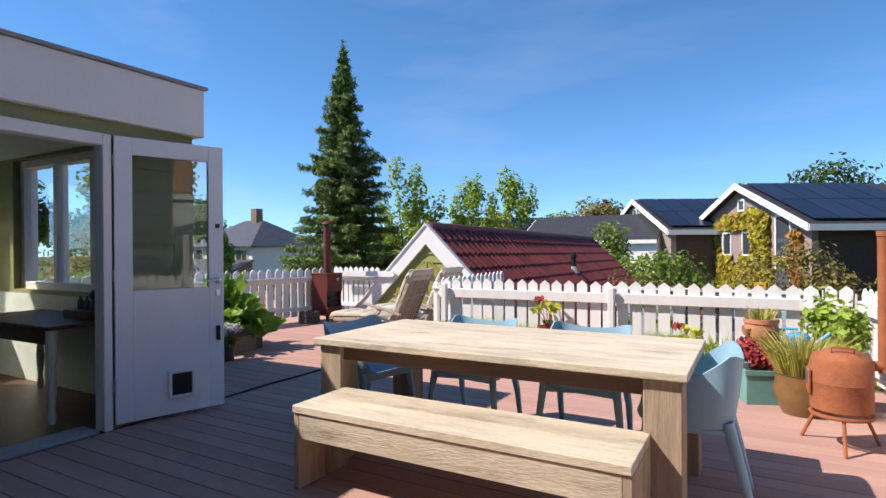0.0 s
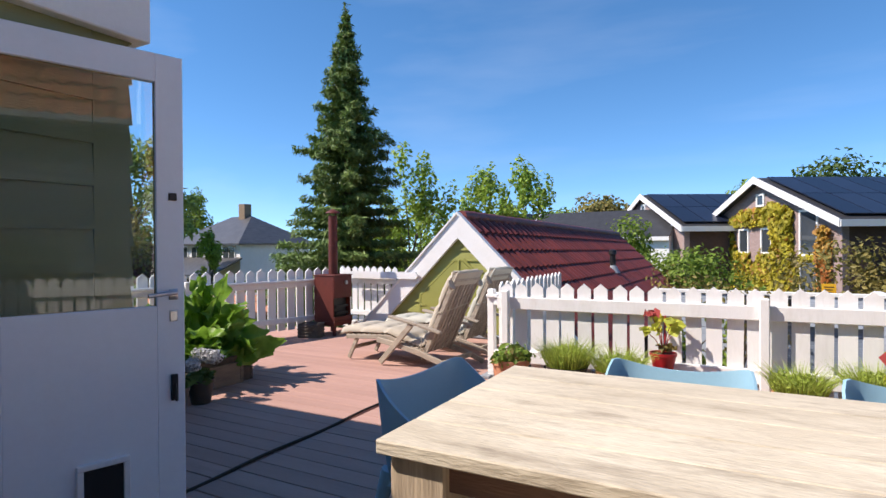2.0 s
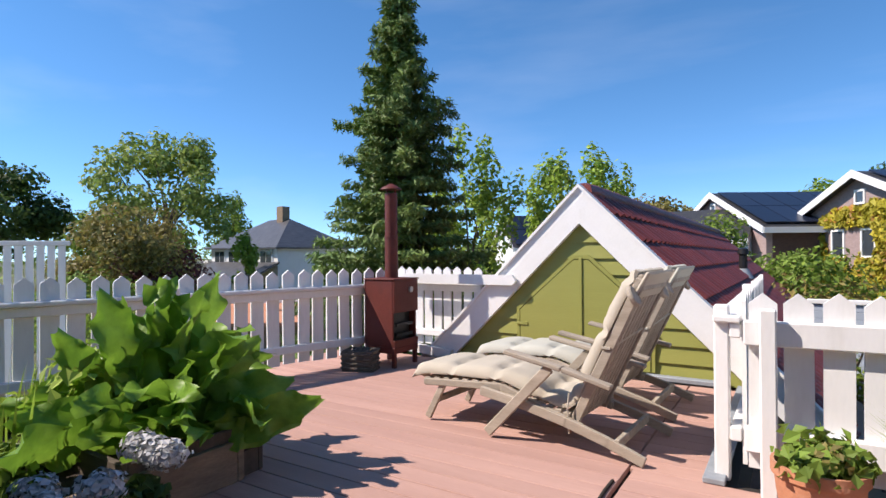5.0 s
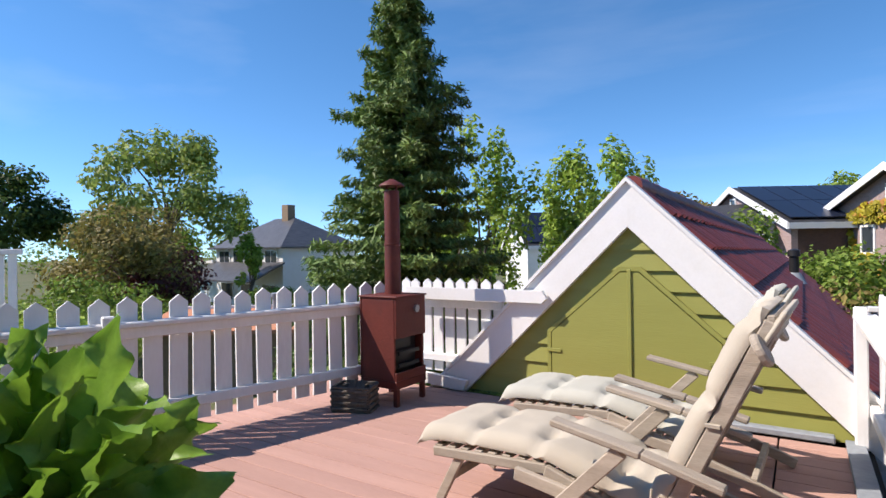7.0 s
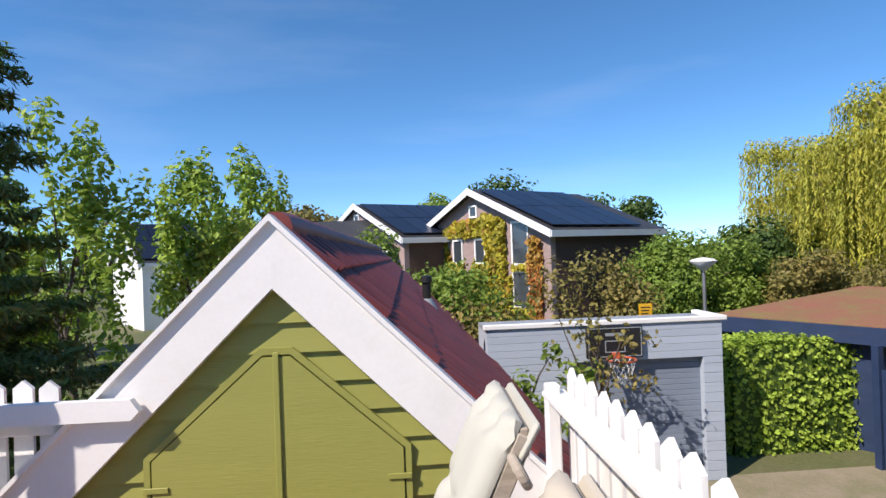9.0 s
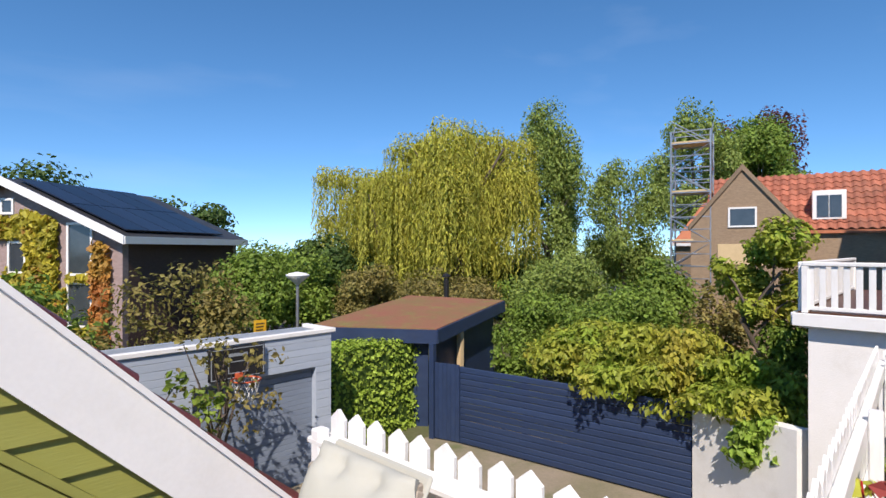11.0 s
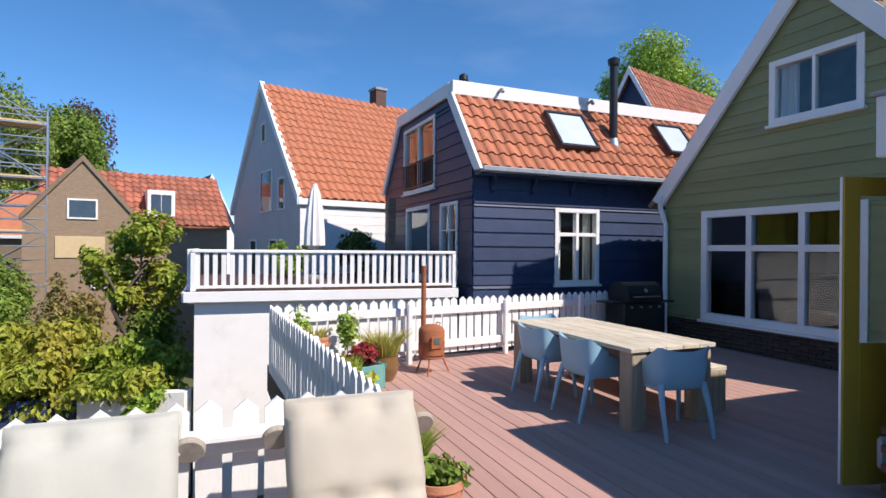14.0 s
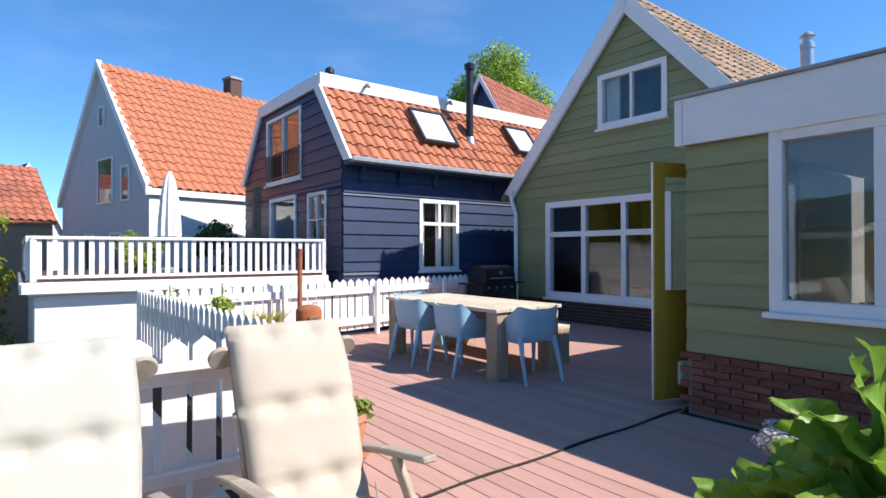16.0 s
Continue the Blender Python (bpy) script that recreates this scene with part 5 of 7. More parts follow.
part("top_plate", Geo().slab(-0.20, 0.20, -0.21, 0.21, 0.861, 0.875, 0.003), OXRED, st)
part("grate", Geo().slab(0.15, 0.168, -0.135, 0.135, 0.30, 0.33).slab(0.15, 0.168, -0.135, 0.135, 0.40, 0.43), BLACK, st)
part("fire_box", Geo().slab(-0.16, 0.10, -0.17, 0.17, 0.21, 0.53), BLACK, st)
part("vent_knob", Geo().lathe([(0.03, 0), (0.03, 0.02)], 14, pose(0.19, 0.06, 0.76, 0, 90)), CHROME, st)
for sx in (-1, 1):
    for sy in (-1, 1):
        part("leg", Geo().slab(sx * 0.165 - 0.02, sx * 0.165 + 0.02, sy * 0.175 - 0.02, sy * 0.175 + 0.02, 0.0, 0.14, 0.003), OXRED, st)
part("chimney_pipe", Geo().lathe([(0.068, 0.876), (0.066, 1.28), (0.070, 1.282), (0.070, 1.30), (0.064, 1.302), (0.064, 1.74)], 20, pose(-0.02, 0.03, 0)), OXRED, st, smooth=40)
part("chimney_cap", Geo().lathe([(0.11, 1.78), (0.10, 1.795), (0.015, 1.84)], 20, pose(-0.02, 0.03, 0)).box(0.03, 0.03, 1.76, 0.012, 0.012, 0.05).box(-0.07, 0.03, 1.76, 0.012, 0.012, 0.05), OXRED, st, smooth=40)
bk = thing("wicker_basket", pose(-4.76, 8.88, 0, 0, 0, 20), "small grey wicker basket with kindling", "basket")
for k in range(9):
    for sx, sy, lx, ly in ((0, -1, 0.15, 0.012), (0, 1, 0.15, 0.012), (-1, 0, 0.012, 0.10), (1, 0, 0.012, 0.10)):
        o = 0.006 * (-1) ** k
        part("wicker_band", Geo().slab(sx * 0.15 - lx + o * abs(sx), sx * 0.15 + lx + o * abs(sx), sy * 0.11 - ly + o * abs(sy), sy * 0.11 + ly + o * abs(sy), 0.002 + k * 0.022, 0.021 + k * 0.022, 0.004), WICKER, bk)
part("basket_base", Geo().slab(-0.14, 0.14, -0.10, 0.10, 0.002, 0.02), WICKER, bk)
for k in range(6):
    part("hoop", Geo().tube([(math.cos(a) * (0.105 + 0.004 * k), math.sin(a) * (0.105 + 0.004 * k), 0.02 + k * 0.03) for a in [i * math.pi / 8 for i in range(17)]], 0.009, 5), WICKER, bk, smooth=60)
for k in range(7):
    part("stick", Geo().tube([(-0.06 + 0.02 * k, -0.05, 0.1), (-0.05 + 0.018 * k, 0.06, 0.2 + 0.01 * (k % 3))], 0.011, 6), BARK, bk)

ci = thing("chiminea", pose(2.67, 5.90, 0), "rust coloured drum stove on three legs with a thin flue", "stove")
part("drum", Geo().lathe([(0.02, 0.23), (0.15, 0.235), (0.175, 0.25), (0.175, 0.42), (0.177, 0.425), (0.175, 0.43), (0.175, 0.56), (0.155, 0.60), (0.08, 0.635), (0.02, 0.64)], 28), RUST, ci, smooth=40)
part("ring", Geo().tube([(0.17 * math.cos(a), 0.17 * math.sin(a), 0.215) for a in [i * math.pi / 12 for i in range(25)]], 0.013, 6), RUST, ci, smooth=60)
for k in range(3):
    a = 0.5 + k * 2.094
    part("leg", Geo().tube([(0.15 * math.cos(a), 0.15 * math.sin(a), 0.215), (0.25 * math.cos(a), 0.25 * math.sin(a), 0.0)], 0.012, 6), RUST, ci)
part("lid_handle", Geo().tube([(-0.06, -0.08, 0.62), (-0.06, -0.10, 0.66), (0.06, -0.10, 0.66), (0.06, -0.08, 0.62)], 0.006, 6), RUST, ci)
part("fire_door", Geo().box(-0.178, 0.0, 0.42, 0.02, 0.15, 0.16, 0.006), RUST, ci)
part("mica_window", Geo().box(-0.19, 0.0, 0.44, 0.008, 0.08, 0.08, 0.003), GREYG, ci)
part("flue", Geo().lathe([(0.034, 0.50), (0.034, 1.37), (0.040, 1.375), (0.040, 1.41)], 14, pose(0.23, 0.03, 0)).tube([(0.12, 0.015, 0.54), (0.24, 0.03, 0.54)], 0.033, 12), RUST, ci, smooth=40)

bq = thing("barbecue", pose(3.50, 1.72, 0, 0, 0, -90), "black gas barbecue with a closed lid", "barbecue")
part("cabinet", Geo().slab(-0.45, 0.45, -0.24, 0.24, 0.12, 0.74, 0.01), BLACK, bq)
g = Geo()
pts = [(-0.26, 0.76), (-0.26, 0.92), (-0.19, 1.04), (-0.06, 1.10), (0.10, 1.09), (0.22, 1.0), (0.26, 0.86), (0.26, 0.76)]
g.prism(pts, -0.38, 0.38, pose(0, 0, 0, 0, 0, 90))
part("lid", g, BLACK, bq, smooth=30)
part("lid_handle", Geo().tube([(-0.28, -0.26, 0.86), (-0.28, -0.30, 0.86), (0.28, -0.30, 0.86), (0.28, -0.26, 0.86)], 0.012, 8), CHROME, bq)
part("thermometer", Geo().lathe([(0.035, 0), (0.035, 0.012)], 16, pose(0, -0.25, 0.96, 70)), CHROME, bq)
for s in (-1, 1):
    part("side_shelf", Geo().slab(min(s * 0.46, s * 0.68), max(s * 0.46, s * 0.68), -0.22, 0.22, 0.74, 0.77, 0.005), BLACK, bq)
for sx in (-1, 1):
    for sy in (-1, 1):
        part("leg", Geo().slab(sx * 0.41 - 0.02, sx * 0.41 + 0.02, sy * 0.2 - 0.02, sy * 0.2 + 0.02, 0.0, 0.12), BLACK, bq)
for k in range(4):
    part("knob", Geo().lathe([(0.022, 0), (0.02, 0.03)], 12, pose(-0.3 + k * 0.2, -0.24, 0.68, 90)), CHROME, bq)


# ---- pots and planters ----
def leaf_cloud(c, r, n, size, mat, name="foliage", parent=None, aspect=0.5, hang=0.0, up=0.4, z0=0.0):
    bl = [(c[0] + RNG.uniform(-0.4, 0.4) * r[0], c[1] + RNG.uniform(-0.4, 0.4) * r[1], c[2] + RNG.uniform(-0.3, 0.3) * r[2], r[0] * 0.7, r[1] * 0.7, r[2] * 0.7) for _ in range(6)]
    p, d = scatter(bl, n, 0.5)
    p[:, 2] = np.maximum(p[:, 2], z0)
    return part(name, leaf_mesh(name, p, d, size, mat, aspect, up=up, hang=hang), mat, parent)


def blades(n, r, h, mat, parent, z, lean=0.35, w=0.006, name="grass_tuft"):
    """Upright thin blades, each bent outwards."""
    g = Geo()
    for _ in range(n):
        a, q = RNG.uniform(0, 6.28), RNG.uniform(0, 1) ** 0.5
        x, y = r * q * math.cos(a), r * q * math.sin(a)
        l = h * RNG.uniform(0.6, 1.15)
        ox, oy = math.cos(a) * lean * q * l + RNG.normal(0, 0.02), math.sin(a) * lean * q * l + RNG.normal(0, 0.02)
        b = RNG.uniform(0, 6.28)
        sx, sy = w * math.cos(b), w * math.sin(b)
        p0, p1, p2 = (x, y, z), (x + ox * 0.35, y + oy * 0.35, z + l * 0.6), (x + ox, y + oy, z + l)
        g.add([(p0[0] - sx, p0[1] - sy, p0[2]), (p0[0] + sx, p0[1] + sy, p0[2]), (p1[0] + sx, p1[1] + sy, p1[2]), (p1[0] - sx, p1[1] - sy, p1[2]), p2],
              [(0, 1, 2, 3), (3, 2, 4)])
    me = bpy.data.meshes.new(name)
    me.from_pydata(g.v, [], g.f)
    me.materials.append(mat)
    return part(name, me, mat, parent)


def pot(x, y, r, h, mat, label, plant=None, z=0.0, rim=True, saucer=False, belly=0.0):
    th = thing("potted_plant", pose(x, y, z), label, "potted plant", "pots on the terrace")
    pr = [(r * 0.68, 0.0), (r * (0.78 + belly), h * 0.3), (r * (0.88 + belly), h * 0.6), (r * 0.93, h * 0.84)]
    if rim:
        pr += [(r, h * 0.85), (r, h), (r * 0.92, h), (r * 0.88, h * 0.86)]
    else:
        pr += [(r * 0.95, h * 0.97), (r, h), (r * 0.92, h), (r * 0.86, h * 0.86)]
    part("pot", Geo().lathe(pr, 28), mat, th, smooth=35)
    part("soil", Geo().lathe([(r * 0.87, h * 0.84), (r * 0.87, h * 0.88)], 20), SOIL, th)
    if saucer:
        part("saucer", Geo().lathe([(r * 0.85, 0.001), (r * 1.08, 0.03), (r * 1.04, 0.03), (r * 0.85, 0.012)], 28), mat, th, smooth=35)
    if plant:
        plant(th, r, h * 0.88)
    return th


def p_strawberry(th, r, z):
    leaf_cloud((0, 0, z + 0.06), (r * 1.15, r * 1.15, 0.10), 420, 0.06, L_MID, parent=th, aspect=0.75, z0=z)
    leaf_cloud((0, 0, z + 0.09), (r * 0.9, r * 0.9, 0.07), 90, 0.05, L_OLIVE, parent=th, aspect=0.75, z0=z)


def p_herb(th, r, z):
    blades(900, r * 0.9, 0.24, L_HERB, th, z, 0.8, 0.0022)
    leaf_cloud((0, 0, z + 0.12), (r * 1.1, r * 1.1, 0.11), 1500, 0.035, L_HERB, parent=th, aspect=0.3, z0=z)


def p_herbdark(th, r, z):
    blades(700, r * 0.9, 0.20, L_HERB, th, z, 0.9, 0.0022)
    leaf_cloud((0, 0, z + 0.09), (r * 1.1, r * 1.1, 0.09), 1200, 0.035, L_HERB, parent=th, aspect=0.35, z0=z)


def p_grass(th, r, z):
    blades(520, r * 0.8, 0.34, L_DRY, th, z, 0.8, 0.005)
    leaf_cloud((0, 0, z + 0.18), (r * 0.95, r * 0.95, 0.14), 500, 0.04, L_DRY, parent=th, aspect=0.3)


def p_red(th, r, z):
    leaf_cloud((0, 0, z + 0.15), (r * 1.25, r * 1.25, 0.15), 1100, 0.06, L_RED, parent=th, aspect=0.6)


def p_yellow(th, r, z):
    for k in range(7):
        a = k * 0.93
        q = 0.10 + 0.05 * (k % 3)
        h = 0.20 + 0.04 * (k % 4)
        part("stem", Geo().tube([(0, 0, z), (q * 0.4 * math.cos(a), q * 0.4 * math.sin(a), z + h * 0.6), (q * math.cos(a), q * math.sin(a), z + h)], 0.0035, 5), L_RED, th)
        leaf_cloud((q * math.cos(a), q * math.sin(a), z + h), (0.05, 0.05, 0.03), 7, 0.085, L_RED if k == 3 else L_YEL, parent=th, aspect=0.8)
    leaf_cloud((0.02, 0, z + 0.05), (r, r, 0.03), 26, 0.05, L_OLIVE, parent=th, aspect=0.8)


def p_tomato(th, r, z):
    part("cane", Geo().tube([(0, 0, z), (0.02, 0.01, z + 0.75)], 0.007, 6), BARK, th)
    leaf_cloud((0, 0, z + 0.38), (0.17, 0.17, 0.34), 420, 0.075, L_LIGHT, parent=th, aspect=0.6)


pot(-1.14, 7.36, 0.165, 0.30, TERRA, "terracotta pot of strawberry plants on a saucer", p_strawberry, saucer=True)
pot(-0.66, 7.42, 0.175, 0.27, DGLAZE, "dark glazed pot of feathery herbs", p_herb, rim=False, belly=0.10)
pot(-0.24, 7.40, 0.185, 0.28, GLAZE, "brown glazed pot of trailing herbs", p_herbdark, rim=False, belly=0.12)
hang = pot(0.07, 7.62, 0.105, 0.15, REDP, "red pot of a sparse yellow-leaved plant hung on the fence", p_yellow, z=0.26)
part("hook", Geo().tube([(0, 0.10, 0.14), (0, 0.125, 0.30), (0, 0.14, 0.42), (0, 0.165, 0.43)], 0.006, 6), REDP, hang)
pot(0.98, 7.42, 0.17, 0.24, TERRA, "terracotta pot of fine green herbs", p_herbdark)
pot(1.42, 7.55, 0.15, 0.22, DGLAZE, "dark pot of fine grassy herbs", p_herb)


def trough(x, y, w, d, h, mat, label, plants, rz=0):
    th = thing("planter_trough", pose(x, y, 0, 0, 0, rz), label, "planter", "pots on the terrace")
    t = 0.022
    g = Geo().slab(-w / 2, w / 2, -d / 2, -d / 2 + t, 0, h, 0.004).slab(-w / 2, w / 2, d / 2 - t, d / 2, 0, h, 0.004)
    g.slab(-w / 2, -w / 2 + t, -d / 2 + t, d / 2 - t, 0, h, 0.004).slab(w / 2 - t, w / 2, -d / 2 + t, d / 2 - t, 0, h, 0.004).slab(-w / 2 + t, w / 2 - t, -d / 2 + t, d / 2 - t, 0, 0.03)
    part("box", g, mat, th)
    g = Geo().slab(-w / 2 - 0.012, w / 2 + 0.012, -d / 2 - 0.012, -d / 2, h - 0.04, h + 0.004, 0.003).slab(-w / 2 - 0.012, w / 2 + 0.012, d / 2, d / 2 + 0.012, h - 0.04, h + 0.004, 0.003)
    part("rim", g, mat, th)
    part("soil", Geo().slab(-w / 2 + t, w / 2 - t, -d / 2 + t, d / 2 - t, 0.03, h * 0.86), SOIL, th)
    plants(th, h * 0.86, w, d)
    return th


trough(0.10, 7.26, 0.46, 0.22, 0.16, GREYG, "low grey-green trough of small herbs", lambda th, z, w, d: leaf_cloud((0, 0, z + 0.05), (w * 0.5, d * 0.5, 0.07), 700, 0.035, L_MID, parent=th))
trough(1.90, 7.23, 0.50, 0.32, 0.26, TEALP, "square teal planter with green shoots", lambda th, z, w, d: (blades(160, 0.17, 0.24, L_HERB, th, z, 0.4), leaf_cloud((0, 0, z + 0.1), (0.24, 0.16, 0.1), 350, 0.05, L_LIGHT, parent=th)), 20)
trough(2.24, 6.94, 0.40, 0.36, 0.28, TEALP, "square teal planter with crimson foliage", lambda th, z, w, d: p_red(th, 0.17, z), 20)
pot(2.50, 6.62, 0.20, 0.32, GLAZE, "large ochre glazed pot of dry ornamental grass", p_grass, rim=False, belly=0.14)
pot(1.60, 7.48, 0.15, 0.22, TERRA, "terracotta pot of a yellow-green hosta", p_yellow)
pot(2.86, 6.98, 0.16, 0.24, TERRA, "terracotta pot with a tall climbing vegetable", p_tomato)
pot(2.72, 7.62, 0.15, 0.25, TERRA, "terracotta pot with a bushy green climber", p_tomato)
# strawberry jar on an old crate
cr = thing("crate", pose(2.26, 7.52, 0, 0, 0, 15), "weathered wooden crate under a clay jar", "crate")
for k in range(4):
    part("slat", Geo().slab(-0.22, 0.22, -0.20, 0.20, 0.005 + k * 0.085, 0.07 + k * 0.085, 0.005), BOXWOOD, cr)
part("top", Geo().slab(-0.24, 0.24, -0.22, 0.22, 0.335, 0.36, 0.004), BOXWOOD, cr)
jar = pot(2.23, 7.50, 0.15, 0.27, TERRA, "clay strawberry jar with side pockets and a grassy tuft", None, z=0.361, belly=0.10)
for k in range(5):
    a = k * 1.257
    part("pocket", Geo().lathe([(0.03, -0.03), (0.05, 0.03), (0.042, 0.03), (0.03, 0.0)], 12, pose(0.145 * math.cos(a), 0.145 * math.sin(a), 0.15)), TERRA, jar, smooth=40)
blades(90, 0.1, 0.14, L_DRY, jar, 0.24, 0.6)
wc = thing("watering_can", pose(2.52, 7.40, 0.0), "bright blue plastic watering can on a post", "watering can")
part("stand", Geo().slab(-0.1, 0.1, -0.1, 0.1, 0, 0.34, 0.01), BOXWOOD, wc)
part("can", Geo().lathe([(0.09, 0.341), (0.10, 0.36), (0.095, 0.50), (0.06, 0.53)], 18), BLUEP, wc, smooth=40)
part("spout", Geo().tube([(0.08, 0, 0.38), (0.17, 0.0, 0.47), (0.24, 0.0, 0.54)], [0.03, 0.02, 0.018], 8), BLUEP, wc, smooth=50)
part("handle", Geo().tube([(-0.09, 0, 0.40), (-0.16, 0, 0.46), (-0.12, 0, 0.56), (0.0, 0, 0.56)], 0.012, 8), BLUEP, wc, smooth=50)

# raised bed beside the long fence
rb = thing("raised_bed", pose(-4.55, 5.85, 0), "low raised bed of weathered boards with young greens", "planter")
for x0, x1, y0, y1 in ((-1.0, 1.0, -0.62, -0.58), (-1.0, 1.0, 0.70, 0.74), (-1.0, -0.96, -0.58, 0.70), (0.96, 1.0, -0.58, 0.70)):
    part("board", Geo().slab(x0, x1, y0, y1, 0.0, 0.20, 0.004), BOXWOOD, rb)
part("soil", Geo().slab(-0.96, 0.96, -0.58, 0.70, 0.0, 0.15), SOIL, rb)
for k in range(7):
    leaf_cloud((RNG.uniform(-0.8, 0.5), RNG.uniform(-0.45, 0.55), 0.22), (0.26, 0.24, 0.11), 420, 0.07, L_LIGHT if k % 2 else L_MID, parent=rb, aspect=0.6, z0=0.15)
blades(140, 0.5, 0.4, L_LIGHT, rb, 0.15, 0.3, 0.007)
pb = thing("wooden_planter", pose(-3.90, 6.40, 0), "dark weathered planter box holding a large leafy plant", "planter")
for x0, x1, y0, y1 in ((-0.32, 0.32, -0.40, -0.37), (-0.32, 0.32, 0.30, 0.33), (-0.32, -0.29, -0.37, 0.30), (0.29, 0.32, -0.37, 0.30)):
    for k in range(2):
        part("board", Geo().slab(x0, x1, y0, y1, 0.002 + k * 0.13, 0.128 + k * 0.13, 0.004), PLANTERW, pb)
part("soil", Geo().slab(-0.29, 0.29, -0.37, 0.30, 0.0, 0.20), SOIL, pb)


def big_leaf(l, w, bend, seed):
    """A broad blunt leaf with a ruffled edge and puckered veins, on its stalk; it grows along +y and bends down."""
    g = Geo()
    rg = random.Random(seed)
    n, cols = 18, 9
    st_l = l * 0.40
    g.tube([(0, 0, 0), (0, st_l * 0.5, st_l * 0.06), (0, st_l, st_l * 0.05), (0, st_l + l * 0.5, st_l * 0.05 - bend * l * 0.25 - 0.004)], [0.011, 0.009, 0.007, 0.003], 5)
    v, f = [], []
    ph, ph2 = rg.uniform(0, 6), rg.uniform(0, 6)
    for i in range(n + 1):
        t = i / n
        ww = w * (math.sin(math.pi * min(1, 0.06 + t * 0.92)) ** 0.5) * (0.80 + 0.22 * math.sin(t * 2.6 + 0.3))
        z0 = st_l * 0.05 - bend * l * t * t
        for j in range(cols):
            u = -1 + 2 * j / (cols - 1)
            edge = abs(u) ** 2
            rag = 1 + 0.09 * edge * math.sin(t * 31 + ph + (2 if u > 0 else 0))
            ruf = 0.042 * edge * math.sin(t * 15 + ph + u) + 0.014 * edge * math.sin(t * 33 + ph2 - u)
            vein = 0.005 * math.sin((t - abs(u) * 0.18) * 46) * (1 - abs(u) * 0.3)
            v.append((u * ww * rag, st_l + l * t + 0.02 * edge * math.sin(t * 21 + ph2), z0 + 0.30 * abs(u) * ww + ruf + vein))
    for i in range(n):
        for j in range(cols - 1):
            a = i * cols + j
            f.append((a, a + 1, a + cols + 1, a + cols))
    g.add(v, f)
    me = bpy.data.meshes.new("leaf")
    me.from_pydata(g.v, [], g.f)
    me.materials.append(L_HORSE)
    me.shade_smooth()
    return me


hp = thing("leafy_plant", pose(-3.90, 6.42, 0.18), "lush horseradish plant with large glossy green leaves", "plant")
kinds = [big_leaf(0.50, 0.088, 0.08, 1), big_leaf(0.48, 0.10, 0.18, 2), big_leaf(0.42, 0.10, 0.40, 3), big_leaf(0.34, 0.085, 0.7, 4), big_leaf(0.46, 0.092, 0.28, 5)]
rngp = random.Random(8)
for k in range(62):
    a = rngp.uniform(0, 360)
    q = rngp.random()
    tilt = 92 - 62 * q ** 1.9
    part("leaf", kinds[min(4, int(q * 5))], L_HORSE, hp, m=pose(rngp.uniform(-0.12, 0.12), rngp.uniform(-0.12, 0.12), rngp.uniform(0, 0.06), 0, 0, a) @ pose(0, 0, 0, tilt, rngp.uniform(-80, 80), 0) @ Matrix.Scale(rngp.uniform(0.86, 1.2), 4))
hp2 = thing("leafy_plant", pose(-4.28, 6.25, 0.15), "low bright green leafy vegetable in the raised bed", "plant")
for k in range(22):
    a = rngp.uniform(0, 360)
    q = rngp.random()
    part("leaf", kinds[min(4, int(q * 5))], L_HORSE, hp2, m=pose(rngp.uniform(-0.15, 0.15), rngp.uniform(-0.15, 0.15), rngp.uniform(0, 0.06), 0, 0, a) @ pose(0, 0, 0, 88 - 50 * q ** 1.5, rngp.uniform(-70, 70), 0) @ Matrix.Scale(rngp.uniform(0.45, 0.7), 4))
leaf_cloud((0.1, 0, 0.30), (0.40, 0.34, 0.25), 500, 0.10, L_LIGHT, parent=hp2, aspect=0.5)
for k, (x, y) in enumerate(((-3.30, 5.92), (-3.22, 5.62), (-3.45, 5.50))):
    hy = pot(x, y, 0.11, 0.20, DGLAZE, "dark pot with faded blue hydrangea heads", None)
    for j in range(3 if k < 2 else 1):
        c = (RNG.uniform(-0.1, 0.1), RNG.uniform(-0.1, 0.1), 0.30 + RNG.uniform(0, 0.1))
        p_, d_ = scatter([(c[0], c[1], c[2], 0.07, 0.07, 0.055)], 170, 0.15)
        part("flower_head", leaf_mesh("flower_head", p_, d_, 0.026, L_HYD, 0.9, up=0.1, twist=0.3), L_HYD, hy, "faded blue flower head")
    leaf_cloud((0, 0, 0.23), (0.14, 0.14, 0.07), 60, 0.09, L_DARK, parent=hy, aspect=0.6)

# garden room furniture seen through the door
dk = thing("writing_desk", pose(-3.15, 3.92, 0), "wooden desk on turned legs under the window", "desk")
part("desktop", Geo().slab(-0.75, 0.75, -0.33, 0.33, 0.72, 0.75, 0.006), DARKWOOD, dk)
part("apron", Geo().slab(-0.70, 0.70, -0.29, -0.27, 0.60, 0.719), DARKWOOD, dk)
for sx in (-1, 1):
    for sy in (-1, 1):
        part("leg", Geo().lathe([(0.022, 0), (0.03, 0.05), (0.022, 0.12), (0.035, 0.3), (0.025, 0.45), (0.04, 0.5), (0.04, 0.719)], 12, pose(sx * 0.68, sy * 0.27, 0)), ROOMW, dk, smooth=50)
dc = thing("wooden_chair", pose(-3.0, 3.25, 0), "old brown wooden chair at the desk", "chair")
part("seat", Geo().slab(-0.2, 0.2, -0.2, 0.2, 0.43, 0.455, 0.008), DARKWOOD, dc)
